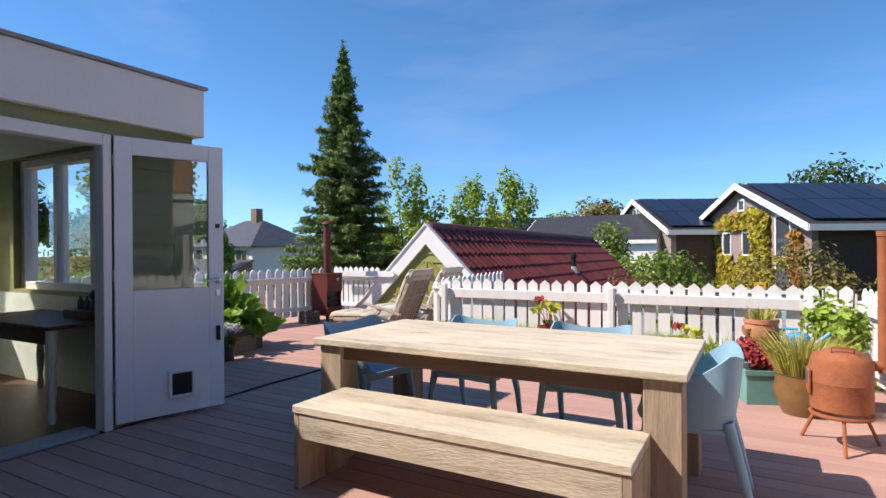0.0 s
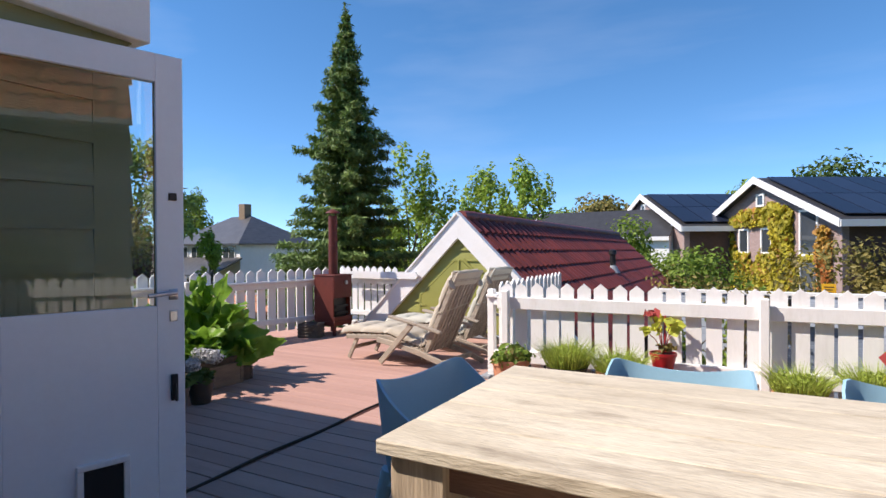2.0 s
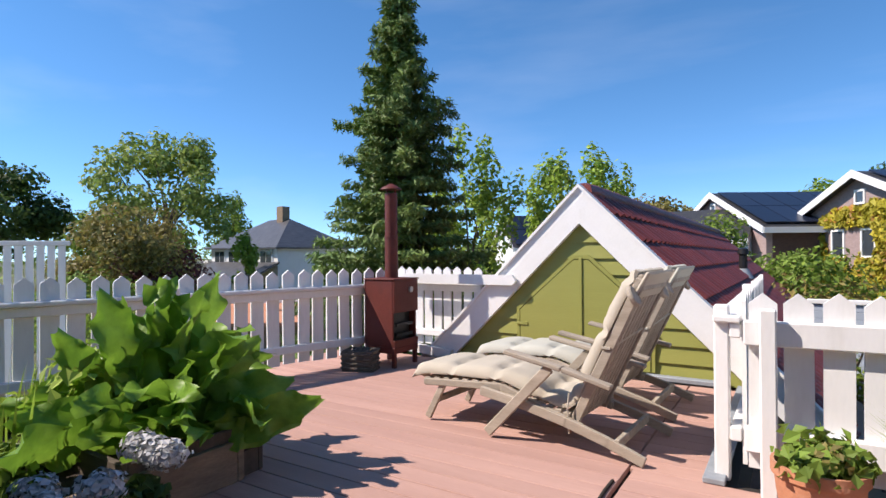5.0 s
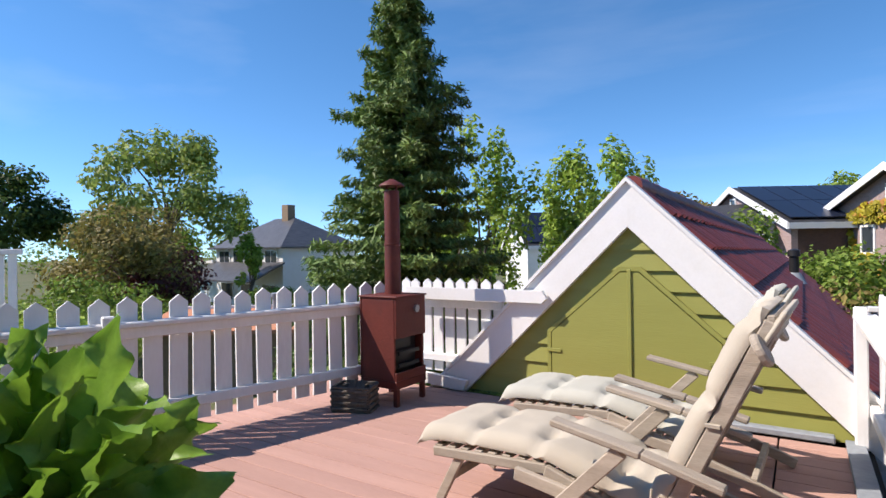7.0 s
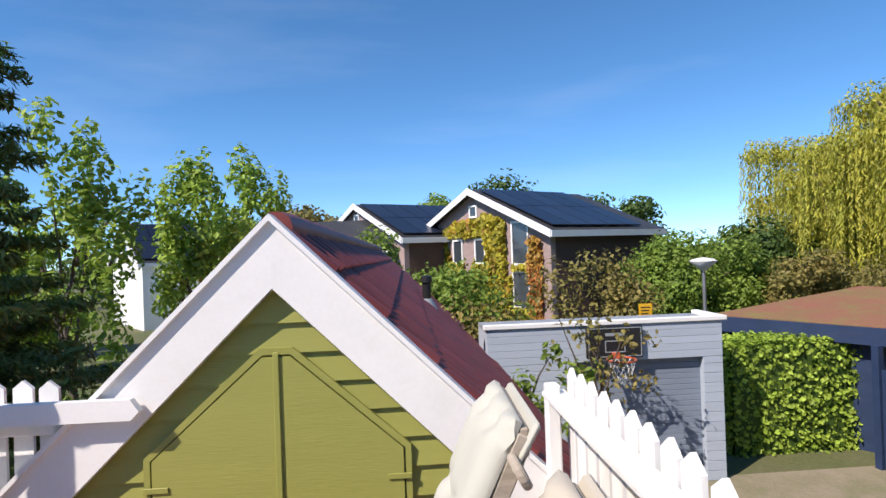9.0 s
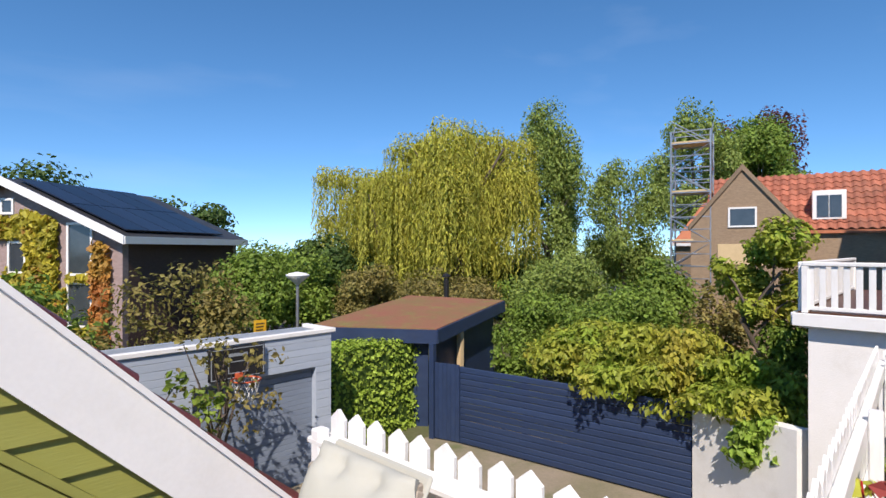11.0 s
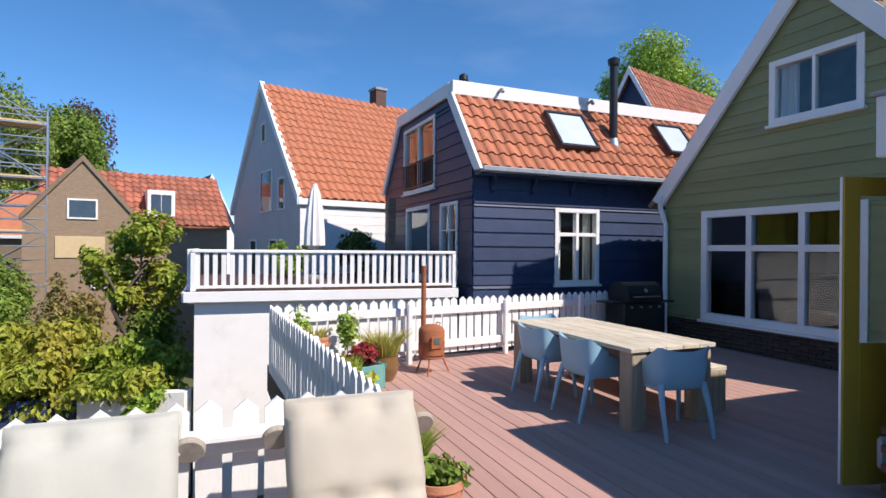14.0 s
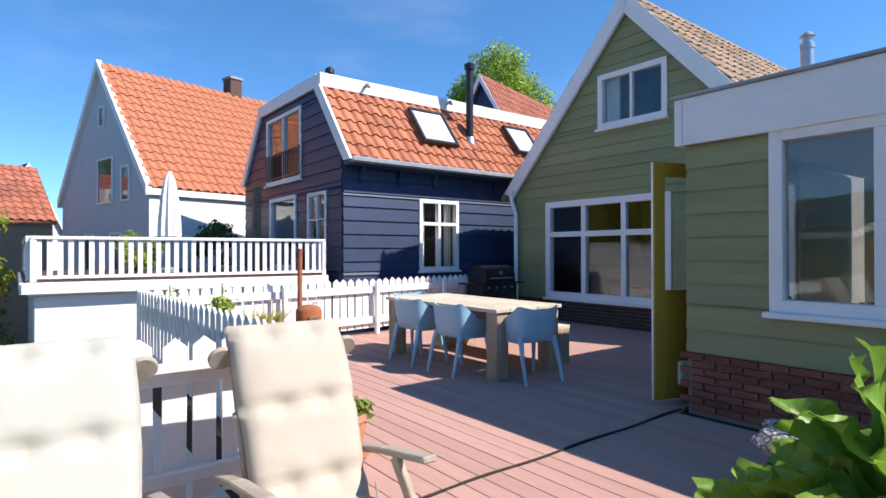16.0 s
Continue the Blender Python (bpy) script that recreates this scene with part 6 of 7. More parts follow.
for sx in (-1, 1):
    for sy in (-1, 1):
        part("leg", Geo().tube([(sx * 0.17, sy * 0.17, 0.43), (sx * 0.19, sy * 0.19, 0.0)], 0.016, 8), DARKWOOD, dc)
    part("back_post", Geo().tube([(sx * 0.18, -0.19, 0.45), (sx * 0.19, -0.24, 0.88)], 0.015, 8), DARKWOOD, dc)
part("backrest", Geo().slab(-0.2, 0.2, -0.255, -0.235, 0.66, 0.90, 0.006), DARKWOOD, dc)
bx = thing("desk_tray", pose(-2.72, 4.05, 0.752), "dark wooden tray with small bottles on the desk", "tray")
part("tray", Geo().slab(-0.2, 0.2, -0.1, 0.1, 0, 0.07, 0.004), DARKWOOD, bx)
for k in range(3):
    part("bottle", Geo().lathe([(0.025, 0.071), (0.025, 0.14), (0.01, 0.16), (0.01, 0.18)], 10, pose(-0.12 + k * 0.1, 0, 0)), DGLAZE, bx, smooth=40)
part("ornament", Geo().lathe([(0.01, 0.071), (0.012, 0.15), (0.06, 0.16), (0.075, 0.20), (0.05, 0.24), (0.01, 0.25)], 14, pose(0.16, 0, 0)), BLACK, bx, smooth=40)


seam = thing("seam_strip", pose(-1.94, 4.55, 0), "black rubber strip along the deck seam", "strip")
part("strip", Geo().tube([(0.03 * math.sin(k * 0.9) * 0.4 - 0.025 * k / 20, k * 0.148, 0.004) for k in range(21)], 0.010, 6), GAP, seam, smooth=60)


# ---- gardens below: garage, shed, fence, hedge, lamp ----
ga = thing("garage", pose(-0.15, 16.05, -0.14), "pale blue-grey boarded garage with a roller door", "garage")
part("roof_edge", Geo().slab(-0.85, 3.28, -0.06, 0.06, 0.362, 0.44, 0.01).slab(3.16, 3.28, 0.06, 0.9, 0.362, 0.44, 0.01), TRIM, ga, "white roof edging")
part("roof", Geo().slab(-0.8, 3.15, 0.07, 0.9, 0.30, 0.37), STONEGREY, ga, "grey flat roof")
for k in range(5):
    part("fascia_board", Geo().slab(-0.8, 3.2, -0.02 - 0.004, 0.0, -0.24 + k * 0.12, -0.125 + k * 0.12, 0.004), GARAGE, ga)
part("body_wall", Geo().slab(-0.8, 3.2, 0.002, 0.12, -0.24, 0.36).slab(-0.8, 0.62, 0.002, 0.12, GROUND, -0.24).slab(2.86, 3.2, 0.002, 0.12, GROUND, -0.24).slab(3.08, 3.2, 0.12, 0.9, GROUND, 0.30).slab(-0.8, -0.7, 0.12, 0.9, GROUND, 0.30).slab(-0.8, 3.2, 0.9, 1.0, GROUND, 0.36), GARAGE, ga)
for k in range(14):
    z = GROUND + k * 0.165
    for x0, x1 in ((-0.8, 0.62), (2.86, 3.2)):
        part("side_board", Geo().slab(x0, x1, -0.02, 0.0, z, min(z + 0.158, -0.245), 0.004), GARAGE, ga)
for k in range(24):
    part("door_slat", Geo().slab(0.62, 2.86, 0.10, 0.14, GROUND + k * 0.094, GROUND + k * 0.094 + 0.09, 0.006), GARDOOR, ga)
bb = thing("basketball_hoop", pose(1.16, 15.96, -0.10), "dark backboard with an orange hoop and net", "basketball hoop")
part("backboard", Geo().slab(-0.48, 0.48, -0.03, 0.03, -0.22, 0.31, 0.02), BLACK, bb)
g = Geo().slab(-0.45, 0.45, -0.036, -0.031, 0.27, 0.285).slab(-0.45, 0.45, -0.036, -0.031, -0.195, -0.18).slab(-0.45, -0.435, -0.036, -0.031, -0.18, 0.27).slab(0.435, 0.45, -0.036, -0.031, -0.18, 0.27)
g.slab(-0.17, 0.17, -0.036, -0.031, 0.06, 0.075).slab(-0.17, 0.17, -0.036, -0.031, -0.12, -0.105).slab(-0.17, -0.155, -0.036, -0.031, -0.105, 0.06).slab(0.155, 0.17, -0.036, -0.031, -0.105, 0.06)
part("line_marking", g, STONEGREY, bb)
part("mark", Geo().slab(-0.16, 0.16, -0.036, -0.031, 0.15, 0.20), STONEGREY, bb)
ORANGE = plain("orange steel", (0.60, 0.12, 0.05), 0.4)
part("rim", Geo().tube([(0.225 * math.cos(a), -0.29 + 0.225 * math.sin(a), -0.19) for a in [i * math.pi / 12 for i in range(25)]], 0.014, 6), ORANGE, bb, smooth=60)
part("arm", Geo().slab(-0.06, 0.06, -0.08, -0.032, -0.22, -0.12, 0.004), ORANGE, bb)
net = Geo()
for k in range(12):
    for s in (1, -1):
        pts = []
        for j in range(5):
            a = (k + s * j * 0.5) * math.pi / 6
            r = 0.22 - 0.028 * j
            pts.append((r * math.cos(a), -0.29 + r * math.sin(a), -0.20 - 0.09 * j))
        net.tube(pts, 0.005, 4)
part("net", net, TRIM, bb)
sd = thing("shed", pose(-3.19, 7.40, -0.19, 0, 0, 2.0) @ Matrix.Scale(1.08, 4) @ pose(3.168, -7.432, 0), "navy shed with a sedum covered roof", "shed")
part("sedum_roof", Geo().add([(4.36, 17.9, 0.10), (5.94, 15.45, 0.08), (10.2, 16.6, 0.35), (9.36, 19.6, 0.38), (4.36, 17.9, 0.0), (5.94, 15.45, -0.02), (10.2, 16.6, 0.25), (9.36, 19.6, 0.28)],
     [(0, 1, 2, 3), (7, 6, 5, 4), (0, 4, 5, 1), (1, 5, 6, 2), (2, 6, 7, 3), (3, 7, 4, 0)]), SEDUM, sd, "red and green sedum roof")
part("roof_edge", Geo().beam((5.92, 15.43, -0.09), (10.2, 16.58, 0.18), 0.06, 0.30).beam((5.92, 15.43, -0.09), (4.34, 17.85, -0.07), 0.06, 0.30), NAVY, sd)
part("wall", Geo().beam((6.1, 15.75, -1.3), (9.9, 16.8, -1.3), 0.08, 2.4).beam((6.05, 15.8, -1.3), (4.6, 17.9, -1.3), 0.08, 2.4), NAVY, sd)
part("post", Geo().slab(7.28, 7.40, 15.86, 15.98, GROUND, -0.05), PLY, sd)
nf = thing("board_fence", pose(0, 0, 0), "navy horizontal board fence beside the path", "fence")
P0, P1 = Vector((5.98, 15.35, 0)), Vector((6.40, 10.62, 0))
for k in range(13):
    z = GROUND + 0.05 + k * 0.128
    part("board", Geo().beam((P0.x, P0.y, z + 0.062), (P1.x, P1.y, z + 0.062), 0.035, 0.121, 0.013), NAVY, nf)
for t in (0.0, 0.33, 0.66, 1.0):
    p = P0.lerp(P1, t)
    part("post", Geo().slab(p.x + 0.02, p.x + 0.10, p.y - 0.04, p.y + 0.04, GROUND, -0.80), NAVY, nf)
gt = thing("gate", pose(5.84, 16.05, 0, 0, 0, -78), "narrow navy garden gate", "gate")
for k in range(6):
    part("board", Geo().slab(0.06 + k * 0.105, 0.16 + k * 0.105, -0.015, 0.015, GROUND + 0.05, -0.76, 0.004), NAVY, gt)
part("post", Geo().slab(-0.07, 0.05, -0.06, 0.06, GROUND, -0.35), NAVY, gt)
solid("wall_garden_white", quad_solid(Geo(), [(6.34, 10.60, -0.80), (5.64, 9.0, -0.70), (5.86, 8.9, -0.70), (6.56, 10.55, -0.80)], 1.75), STUCCO, "low whitewashed garden wall with flaking paint", "wall", "structure")
he = thing("hedge", pose(5.15, 17.5, GROUND), "clipped bright green hedge beside the garage", "hedge")
c = RNG.uniform(-1, 1, (9000, 3)) * np.array([1.36, 0.5, 1.04]) + np.array([0, 0, 1.04])
ax = RNG.integers(0, 3, 9000)
sg = RNG.choice([-1, 1], 9000)
out = np.zeros((9000, 3))
for i, (lo_, hi_) in enumerate(((-1.40, 1.40), (-0.52, 0.52), (0.0, 2.10))):
    k = ax == i
    c[k, i] = np.where(sg[k] > 0, hi_, max(lo_, 0.0) if i == 2 else lo_) + RNG.normal(0, 0.04, k.sum())
    out[k, i] = sg[k]
part("foliage", leaf_mesh("foliage", c, out, 0.09, L_HEDGE, 0.75, up=0.2), L_HEDGE, he)
# added dark block: shade between the leaves is put into its colour
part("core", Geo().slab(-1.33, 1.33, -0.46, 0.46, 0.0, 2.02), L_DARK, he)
lp = thing("street_lamp", pose(5.82, 21.5, GROUND), "pale grey street lamp with a conical head", "street lamp")
part("pole", Geo().lathe([(0.06, 0), (0.045, 3.27)], 12), STEEL, lp, smooth=50)
part("head", Geo().lathe([(0.05, 3.25), (0.12, 3.31), (0.34, 3.50), (0.35, 3.53), (0.26, 3.58), (0.05, 3.62)], 20), TRIM, lp, smooth=40)


# ---- houses around ----
def gable_house(name, m, w, ln, eave, apex, wall_mat, roof_mat, label, windows=(), trim=TRIM, base=GROUND, over=0.25, panels=False, side_windows=(), side_mat=None, verge=-0.005):
    """A house whose gable lies along its own x, facing -y; its ridge runs to +y. Windows: (x, z, width, height) on the gable."""
    th = thing(name, m, label, "house")
    g = Geo().prism([(-w, base), (w, base), (w, eave), (0, apex - 0.06), (-w, eave)], 0, 0.25)
    part("wall", g, wall_mat, th)
    part("wall", Geo().slab(-w, -w + 0.25, 0.25, ln, base, eave), wall_mat, th)
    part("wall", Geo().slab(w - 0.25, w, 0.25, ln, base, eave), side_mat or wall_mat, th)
    part("wall", Geo().prism([(-w, base), (w, base), (w, eave), (0, apex - 0.06), (-w, eave)], ln, ln + 0.2), wall_mat, th)
    sl = (apex - eave) / w
    for s in (-1, 1):
        e = w + over
        g = quad_solid(Geo(), [(0, -over, apex), (s * e, -over, apex - sl * e), (s * e, ln + over, apex - sl * e), (0, ln + over, apex)], 0.12)
        r = part("roof", g, roof_mat, th)
        up = 0.05 if verge < 0 else 0.16
        part("bargeboard", Geo().prism([(0, apex + up), (s * (e + 0.03), apex - sl * e + up - 0.03), (s * (e + 0.03), apex - sl * e - 0.26), (0, apex - 0.24)], -over - 0.05, -over + verge), trim, th)
        part("eaves_board", Geo().slab(min(s * e, s * (e + 0.06)), max(s * e, s * (e + 0.06)), -over, ln + over, apex - sl * e - 0.24, apex - sl * e + 0.0), trim, th)
        if panels and s > 0:
            lng = math.hypot(e, sl * e)
            fr = Matrix.Translation((0, 0, apex + 0.03)) @ pose(0, 0, 0, 0, math.degrees(math.atan(sl)), 0)
            for i in range(int((ln) / 1.05)):
                for j in range(2):
                    p = part("solar_panel", Geo().slab(0.25 + j * (lng - 0.5) / 2, 0.2 + (j + 1) * (lng - 0.5) / 2, i * 1.05, i * 1.05 + 1.0, 0.05, 0.09), SOLAR, th, m=fr)
    for k, (x, z, ww, hh) in enumerate(windows):
        wn_ = part("window", Geo().slab(x - ww / 2, x + ww / 2, -0.06, -0.002, z, z + 0.08).slab(x - ww / 2, x + ww / 2, -0.06, -0.002, z + hh - 0.08, z + hh)
                   .slab(x - ww / 2, x - ww / 2 + 0.08, -0.06, -0.002, z + 0.08, z + hh - 0.08).slab(x + ww / 2 - 0.08, x + ww / 2, -0.06, -0.002, z + 0.08, z + hh - 0.08), TRIM, th)
        part("pane", Geo().slab(x - ww / 2 + 0.07, x + ww / 2 - 0.07, -0.03, -0.012, z + 0.07, z + hh - 0.07), DARKGLASS, wn_)
    return th


DARKGLASS = surf("dark house window glass", (0.035, 0.045, 0.055), (0.05, 0.06, 0.07), 2, 0.06, 0, 30, fine=0.1, spec=0.8)
WINS = [(-0.15, 3.05, 0.55, 0.55), (-1.35, 1.05, 0.75, 1.1), (0.25, 1.05, 0.75, 1.1), (2.75, 1.0, 1.0, 1.75), (2.75, -0.7, 1.0, 1.5), (-3.6, 1.1, 0.9, 1.9)]
BH1 = pose(1.68, 36.87, -0.57, 0, 0, -59.1) @ Matrix.Scale(1.26, 4)
BH2 = pose(-5.11, 42.50, -0.52, 0, 0, -59.1) @ Matrix.Scale(1.27, 4)
# side_mat gives each right-hand wall its shade as a darker brick
bh = gable_house("brick_house", BH1, 4.35, 6.2, 2.45, 4.26, BRICKP, TILED, "purple-brown brick house overgrown with golden ivy, solar panels on its roof", WINS, panels=True, side_mat=SHADE_DARKB, over=0.4, base=-1.53)
gable_house("brick_house", BH2, 4.35, 6.2, 2.35, 4.09, BRICKP, TILED, "purple-brown brick house with solar panels", WINS, panels=True, side_mat=SHADE_DARKB, base=-1.55)
iv = thing("ivy", BH1, "golden green ivy climbing the brick house", "ivy")
n = 9000
px_, pz_ = RNG.uniform(-3.2, 3.9, n), RNG.uniform(-1.5, 3.6, n)
keep = np.ones(n, bool)
for x, z, ww, hh in WINS:
    keep &= ~((abs(px_ - x) < ww / 2 + 0.02) & (pz_ > z - 0.02) & (pz_ < z + hh + 0.02))
wav = 0.5 * np.sin(px_ * 2.1) + 0.4 * np.sin(px_ * 5 + 1)
keep &= (pz_ < 3.55 - 0.42 * abs(px_) + 0 * wav) & ((pz_ < 1.3 + wav) | ((px_ > 0.55) & (px_ < 1.9) & (pz_ < 3.1 + wav * 0.4)) | ((pz_ < 2.95) & (pz_ > 2.25) & (px_ < 0.6) & (px_ > -2.4)) | (px_ > 3.3))
cc = np.stack([px_[keep], RNG.uniform(-0.16, -0.04, keep.sum()), pz_[keep]], 1)
oo = np.tile(np.array([0, -1.0, 0.2]), (len(cc), 1))
red = (cc[:, 0] > 3.2) | (RNG.random(len(cc)) < 0.08)
part("foliage", leaf_mesh("foliage", cc[~red], oo[~red], 0.26, L_IVY, 0.85, up=0.2, hang=0.5), L_IVY, iv)
part("foliage", leaf_mesh("foliage", cc[red], oo[red], 0.26, L_IVYR, 0.85, up=0.2, hang=0.5), L_IVYR, iv, "russet leaves")

# orange roofed white wooden house
WHM = pose(14.21, 7.15, 0.39, 0, 0, 193.2) @ Matrix.Scale(0.69, 4)
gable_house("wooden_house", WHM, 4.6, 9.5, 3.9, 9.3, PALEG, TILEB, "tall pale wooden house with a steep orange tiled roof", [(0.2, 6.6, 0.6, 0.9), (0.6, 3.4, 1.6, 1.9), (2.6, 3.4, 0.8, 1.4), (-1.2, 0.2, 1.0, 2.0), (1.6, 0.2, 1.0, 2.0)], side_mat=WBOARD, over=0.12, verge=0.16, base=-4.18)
for s, nm in ((1, "near"),):
    e = 4.72
    sl = 5.4 / 4.6
    a = WHM @ Vector((e, -0.1, 9.3 - sl * e + 0.03))
    b = WHM @ Vector((e, 9.6, 9.3 - sl * e + 0.03))
    t = WHM @ Vector((0.02, -0.1, 9.33))
    tiled("roof_white_house", a, b, t, 0.24, 0.33, TILEB, "bright orange pantiles of the tall wooden house", pieces=300, deck=False)
wb = thing("clapboard_wall", WHM, "white clapboards on the side of the wooden house", "wall", kind="structure")
for k in range(23):
    part("board", Geo().slab(4.602, 4.64, 0.0, 9.5, -4.1 + k * 0.345, -4.1 + k * 0.345 + 0.338, 0.004), WBOARD, wb)
cm = thing("chimney", WHM @ pose(-0.2, 6.1, 8.6), "brown brick chimney with a lead capping", "chimney")
part("shaft", Geo().slab(-0.35, 0.35, -0.3, 0.3, -0.6, 1.5), SHADE_DARKB, cm)
part("capping", Geo().slab(-0.4, 0.4, -0.35, 0.35, 1.5, 1.62), STONEGREY, cm)
TILEW = surf("weathered red pantiles", (0.40, 0.14, 0.085), (0.30, 0.105, 0.065), 1.6, 0.85, 0.3, 60, island=0.2, fine=0.15, dirt=(0.17, 0.10, 0.07), dscale=0.6, damt=0.6)
# brown brick house with plywood window
bkh = gable_house("brown_brick_house", pose(16.69, 12.46, 0.33, 0, 0, -79.8) @ Matrix.Scale(0.69, 4), 2.25, 4.4, 3.35, 6.1, BRICKY, TILEO, "brown brick house with a boarded-up window", [(0.0, 3.15, 1.2, 0.95), (0.8, -0.1, 0.9, 0.75)], trim=BRICKY, over=0.05, base=-4.1)
part("boarded_window", Geo().slab(-1.05, 0.9, -0.05, -0.004, 1.35, 2.35, 0.01), PLY, bkh, "pale plywood sheet")
RWM = pose(17.53, 10.42, 0.32, 0, 0, -79.8) @ Matrix.Scale(0.69, 4)
rw = thing("terraced_house", RWM, "brick terrace with an orange tiled roof and a white dormer", "house")
part("wall", Geo().slab(-5.0, 3.5, 0.4, 0.7, -4.1, 2.98), BRICKY, rw)
part("roof", quad_solid(Geo(), [(-5.0, 0.2, 3.0), (3.6, 0.2, 3.0), (3.6, 4.2, 6.0), (-5.0, 4.2, 6.0)], 0.15), TILEO, rw)
tiled("roof_terrace", RWM @ Vector((-5.0, 0.18, 3.02)), RWM @ Vector((3.6, 0.18, 3.02)), RWM @ Vector((-5.0, 4.2, 6.03)), 0.25, 0.33, TILEW, "weathered red pantiles of the terraced house", pieces=0, deck=False)
dm = part("dormer", Geo().slab(-0.35, 0.95, 0.7, 2.9, 3.5, 4.85, 0.02), TRIM, rw)
part("pane", Geo().slab(-0.17, 0.28, 0.67, 0.699, 3.62, 4.62).slab(0.32, 0.77, 0.67, 0.699, 3.62, 4.62), DARKGLASS, dm)
part("wall", Geo().slab(3.2, 3.5, 0.71, 7, -4.1, 2.98), BRICKY, rw)
gable_house("grey_roofed_house", pose(25.6, 8.68, 0.28, 0, 0, -75.5) @ Matrix.Scale(0.69, 4), 2.4, 7, 2.0, 7.2, WBOARD, TILED, "narrow white house with a grey tiled roof", [(0, 3.0, 0.8, 1.2), (0, 0.2, 0.9, 1.4)], base=-4.0)
gable_house("orange_roofed_house", pose(30.32, 11.88, 0.18, 0, 0, -7.8) @ Matrix.Scale(0.69, 4), 5, 9, 3.0, 6.3, BRICKY, TILEB, "far brick house with orange tiles", [], base=-3.9)
# dark triangle gable behind the navy house
gable_house("navy_house", pose(12.0, -5.68, -0.07, 0, 0, 196), 1.9, 8.0, 5.1, 8.45, NAVYX, TILEO, "navy gabled house with an orange tiled roof", [], over=0.2)
NGM = pose(12.0, -5.68, -0.07, 0, 0, 196)
for sx in (-1, 1):
    tiled("roof_navy_gable", NGM @ Vector((sx * 2.1, 8.2 if sx < 0 else -0.2, 4.78)), NGM @ Vector((sx * 2.1, -0.2 if sx < 0 else 8.2, 4.78)), NGM @ Vector((sx * 0.02, -0.2 if sx > 0 else 8.2, 8.47)), 0.25, 0.33, TILEW, "weathered red pantiles of the navy gabled house", pieces=0, deck=False)
# scaffold tower
sc = thing("scaffold_tower", pose(16.9, 14.1, GROUND, 0, 0, 12), "galvanised steel scaffold tower beside the brick house", "scaffold")
SX, SY = 0.5, 0.62
for x in (-SX, SX):
    for y in (-SY, SY):
        part("standard", Geo().tube([(x, y, 0), (x, y, 8.35)], 0.032, 6), STEEL, sc)
for k in range(10):
    z = 0.35 + k * 0.84
    for x in (-SX, SX):
        part("ledger", Geo().tube([(x, -SY, z), (x, SY, z)], 0.024, 5), STEEL, sc)
        part("guard_rail", Geo().tube([(x, -SY, z + 0.42), (x, SY, z + 0.42)], 0.02, 5), STEEL, sc)
        part("brace", Geo().tube([(x, -SY if k % 2 else SY, z), (x, SY if k % 2 else -SY, z + 0.8)], 0.02, 5), STEEL, sc)
    for y in (-SY, SY):
        part("transom", Geo().tube([(-SX, y, z), (SX, y, z)], 0.024, 5), STEEL, sc)
        part("brace", Geo().tube([(-SX if k % 2 else SX, y, z), (SX if k % 2 else -SX, y, z + 0.8)], 0.02, 5), STEEL, sc)
    if k in (5, 7, 9):
        part("deck", Geo().slab(-SX, SX, -SY, SY, z + 0.03, z + 0.08), PLY, sc)
GLAZED = surf("dark glazed roof tiles", (0.03, 0.03, 0.033), (0.09, 0.09, 0.095), 9, 0.42, 0.6, 14, fine=0.2, spec=0.8, stretch=(1, 0.2, 0.2))
# white villa to the west
vi = thing("villa", pose(-32.9, 29.4, 0.12, 0, 0, -6), "white villa with a dark glazed hipped roof and a chimney", "house")
part("wall", Geo().slab(-4.0, 4.0, 0, 6, GROUND, 1.5), TRIM, vi)
part("wall", Geo().slab(-7.5, -4.0, 0.5, 4, GROUND, 0.4), TRIM, vi)
hp_ = Geo().add([(-4.4, -0.4, 1.45), (4.4, -0.4, 1.45), (4.4, 6.4, 1.45), (-4.4, 6.4, 1.45), (-1.2, 3, 3.5), (1.2, 3, 3.5), (-4.4, -0.4, 1.35), (4.4, -0.4, 1.35), (4.4, 6.4, 1.35), (-4.4, 6.4, 1.35)],
                [(0, 1, 5, 4), (1, 2, 5), (2, 3, 4, 5), (3, 0, 4), (6, 7, 1, 0), (7, 8, 2, 1), (8, 9, 3, 2), (9, 6, 0, 3), (9, 8, 7, 6)])
rf = part("roof", hp_, GLAZED, vi, "dark glazed tiles")
part("roof", quad_solid(Geo(), [(-4.0, -0.3, 0.6), (-7.8, -0.3, 0.45), (-7.8, 4.4, 0.45), (-4.0, 4.4, 0.6)], 0.2), TRIM, vi)
part("roof", quad_solid(Geo(), [(-4.2, -2.4, -0.6), (4.2, -2.4, -0.6), (4.2, 0.0, 0.5), (-4.2, 0.0, 0.5)], 0.12), GLAZED, vi)
part("chimney", Geo().slab(0.2, 0.9, 2.6, 3.2, 3.2, 4.4), BRICKY, rf)
for x in (-2.8, -1.0, 1.0, 2.8):
    wv = part("window", Geo().slab(x - 0.7, x + 0.7, -0.06, -0.004, 0.2, 1.3), TRIM, vi)
    part("pane", Geo().slab(x - 0.6, x - 0.04, -0.08, -0.062, 0.3, 1.2).slab(x + 0.04, x + 0.6, -0.08, -0.062, 0.3, 1.2), DARKGLASS, wv)
for x in (-2.5, 0, 2.5):
    wv = part("window", Geo().slab(x - 0.8, x + 0.8, -0.06, -0.004, -2.2, -0.9), TRIM, vi)
    part("pane", Geo().slab(x - 0.7, x + 0.7, -0.08, -0.062, -2.1, -1.0), DARKGLASS, wv)
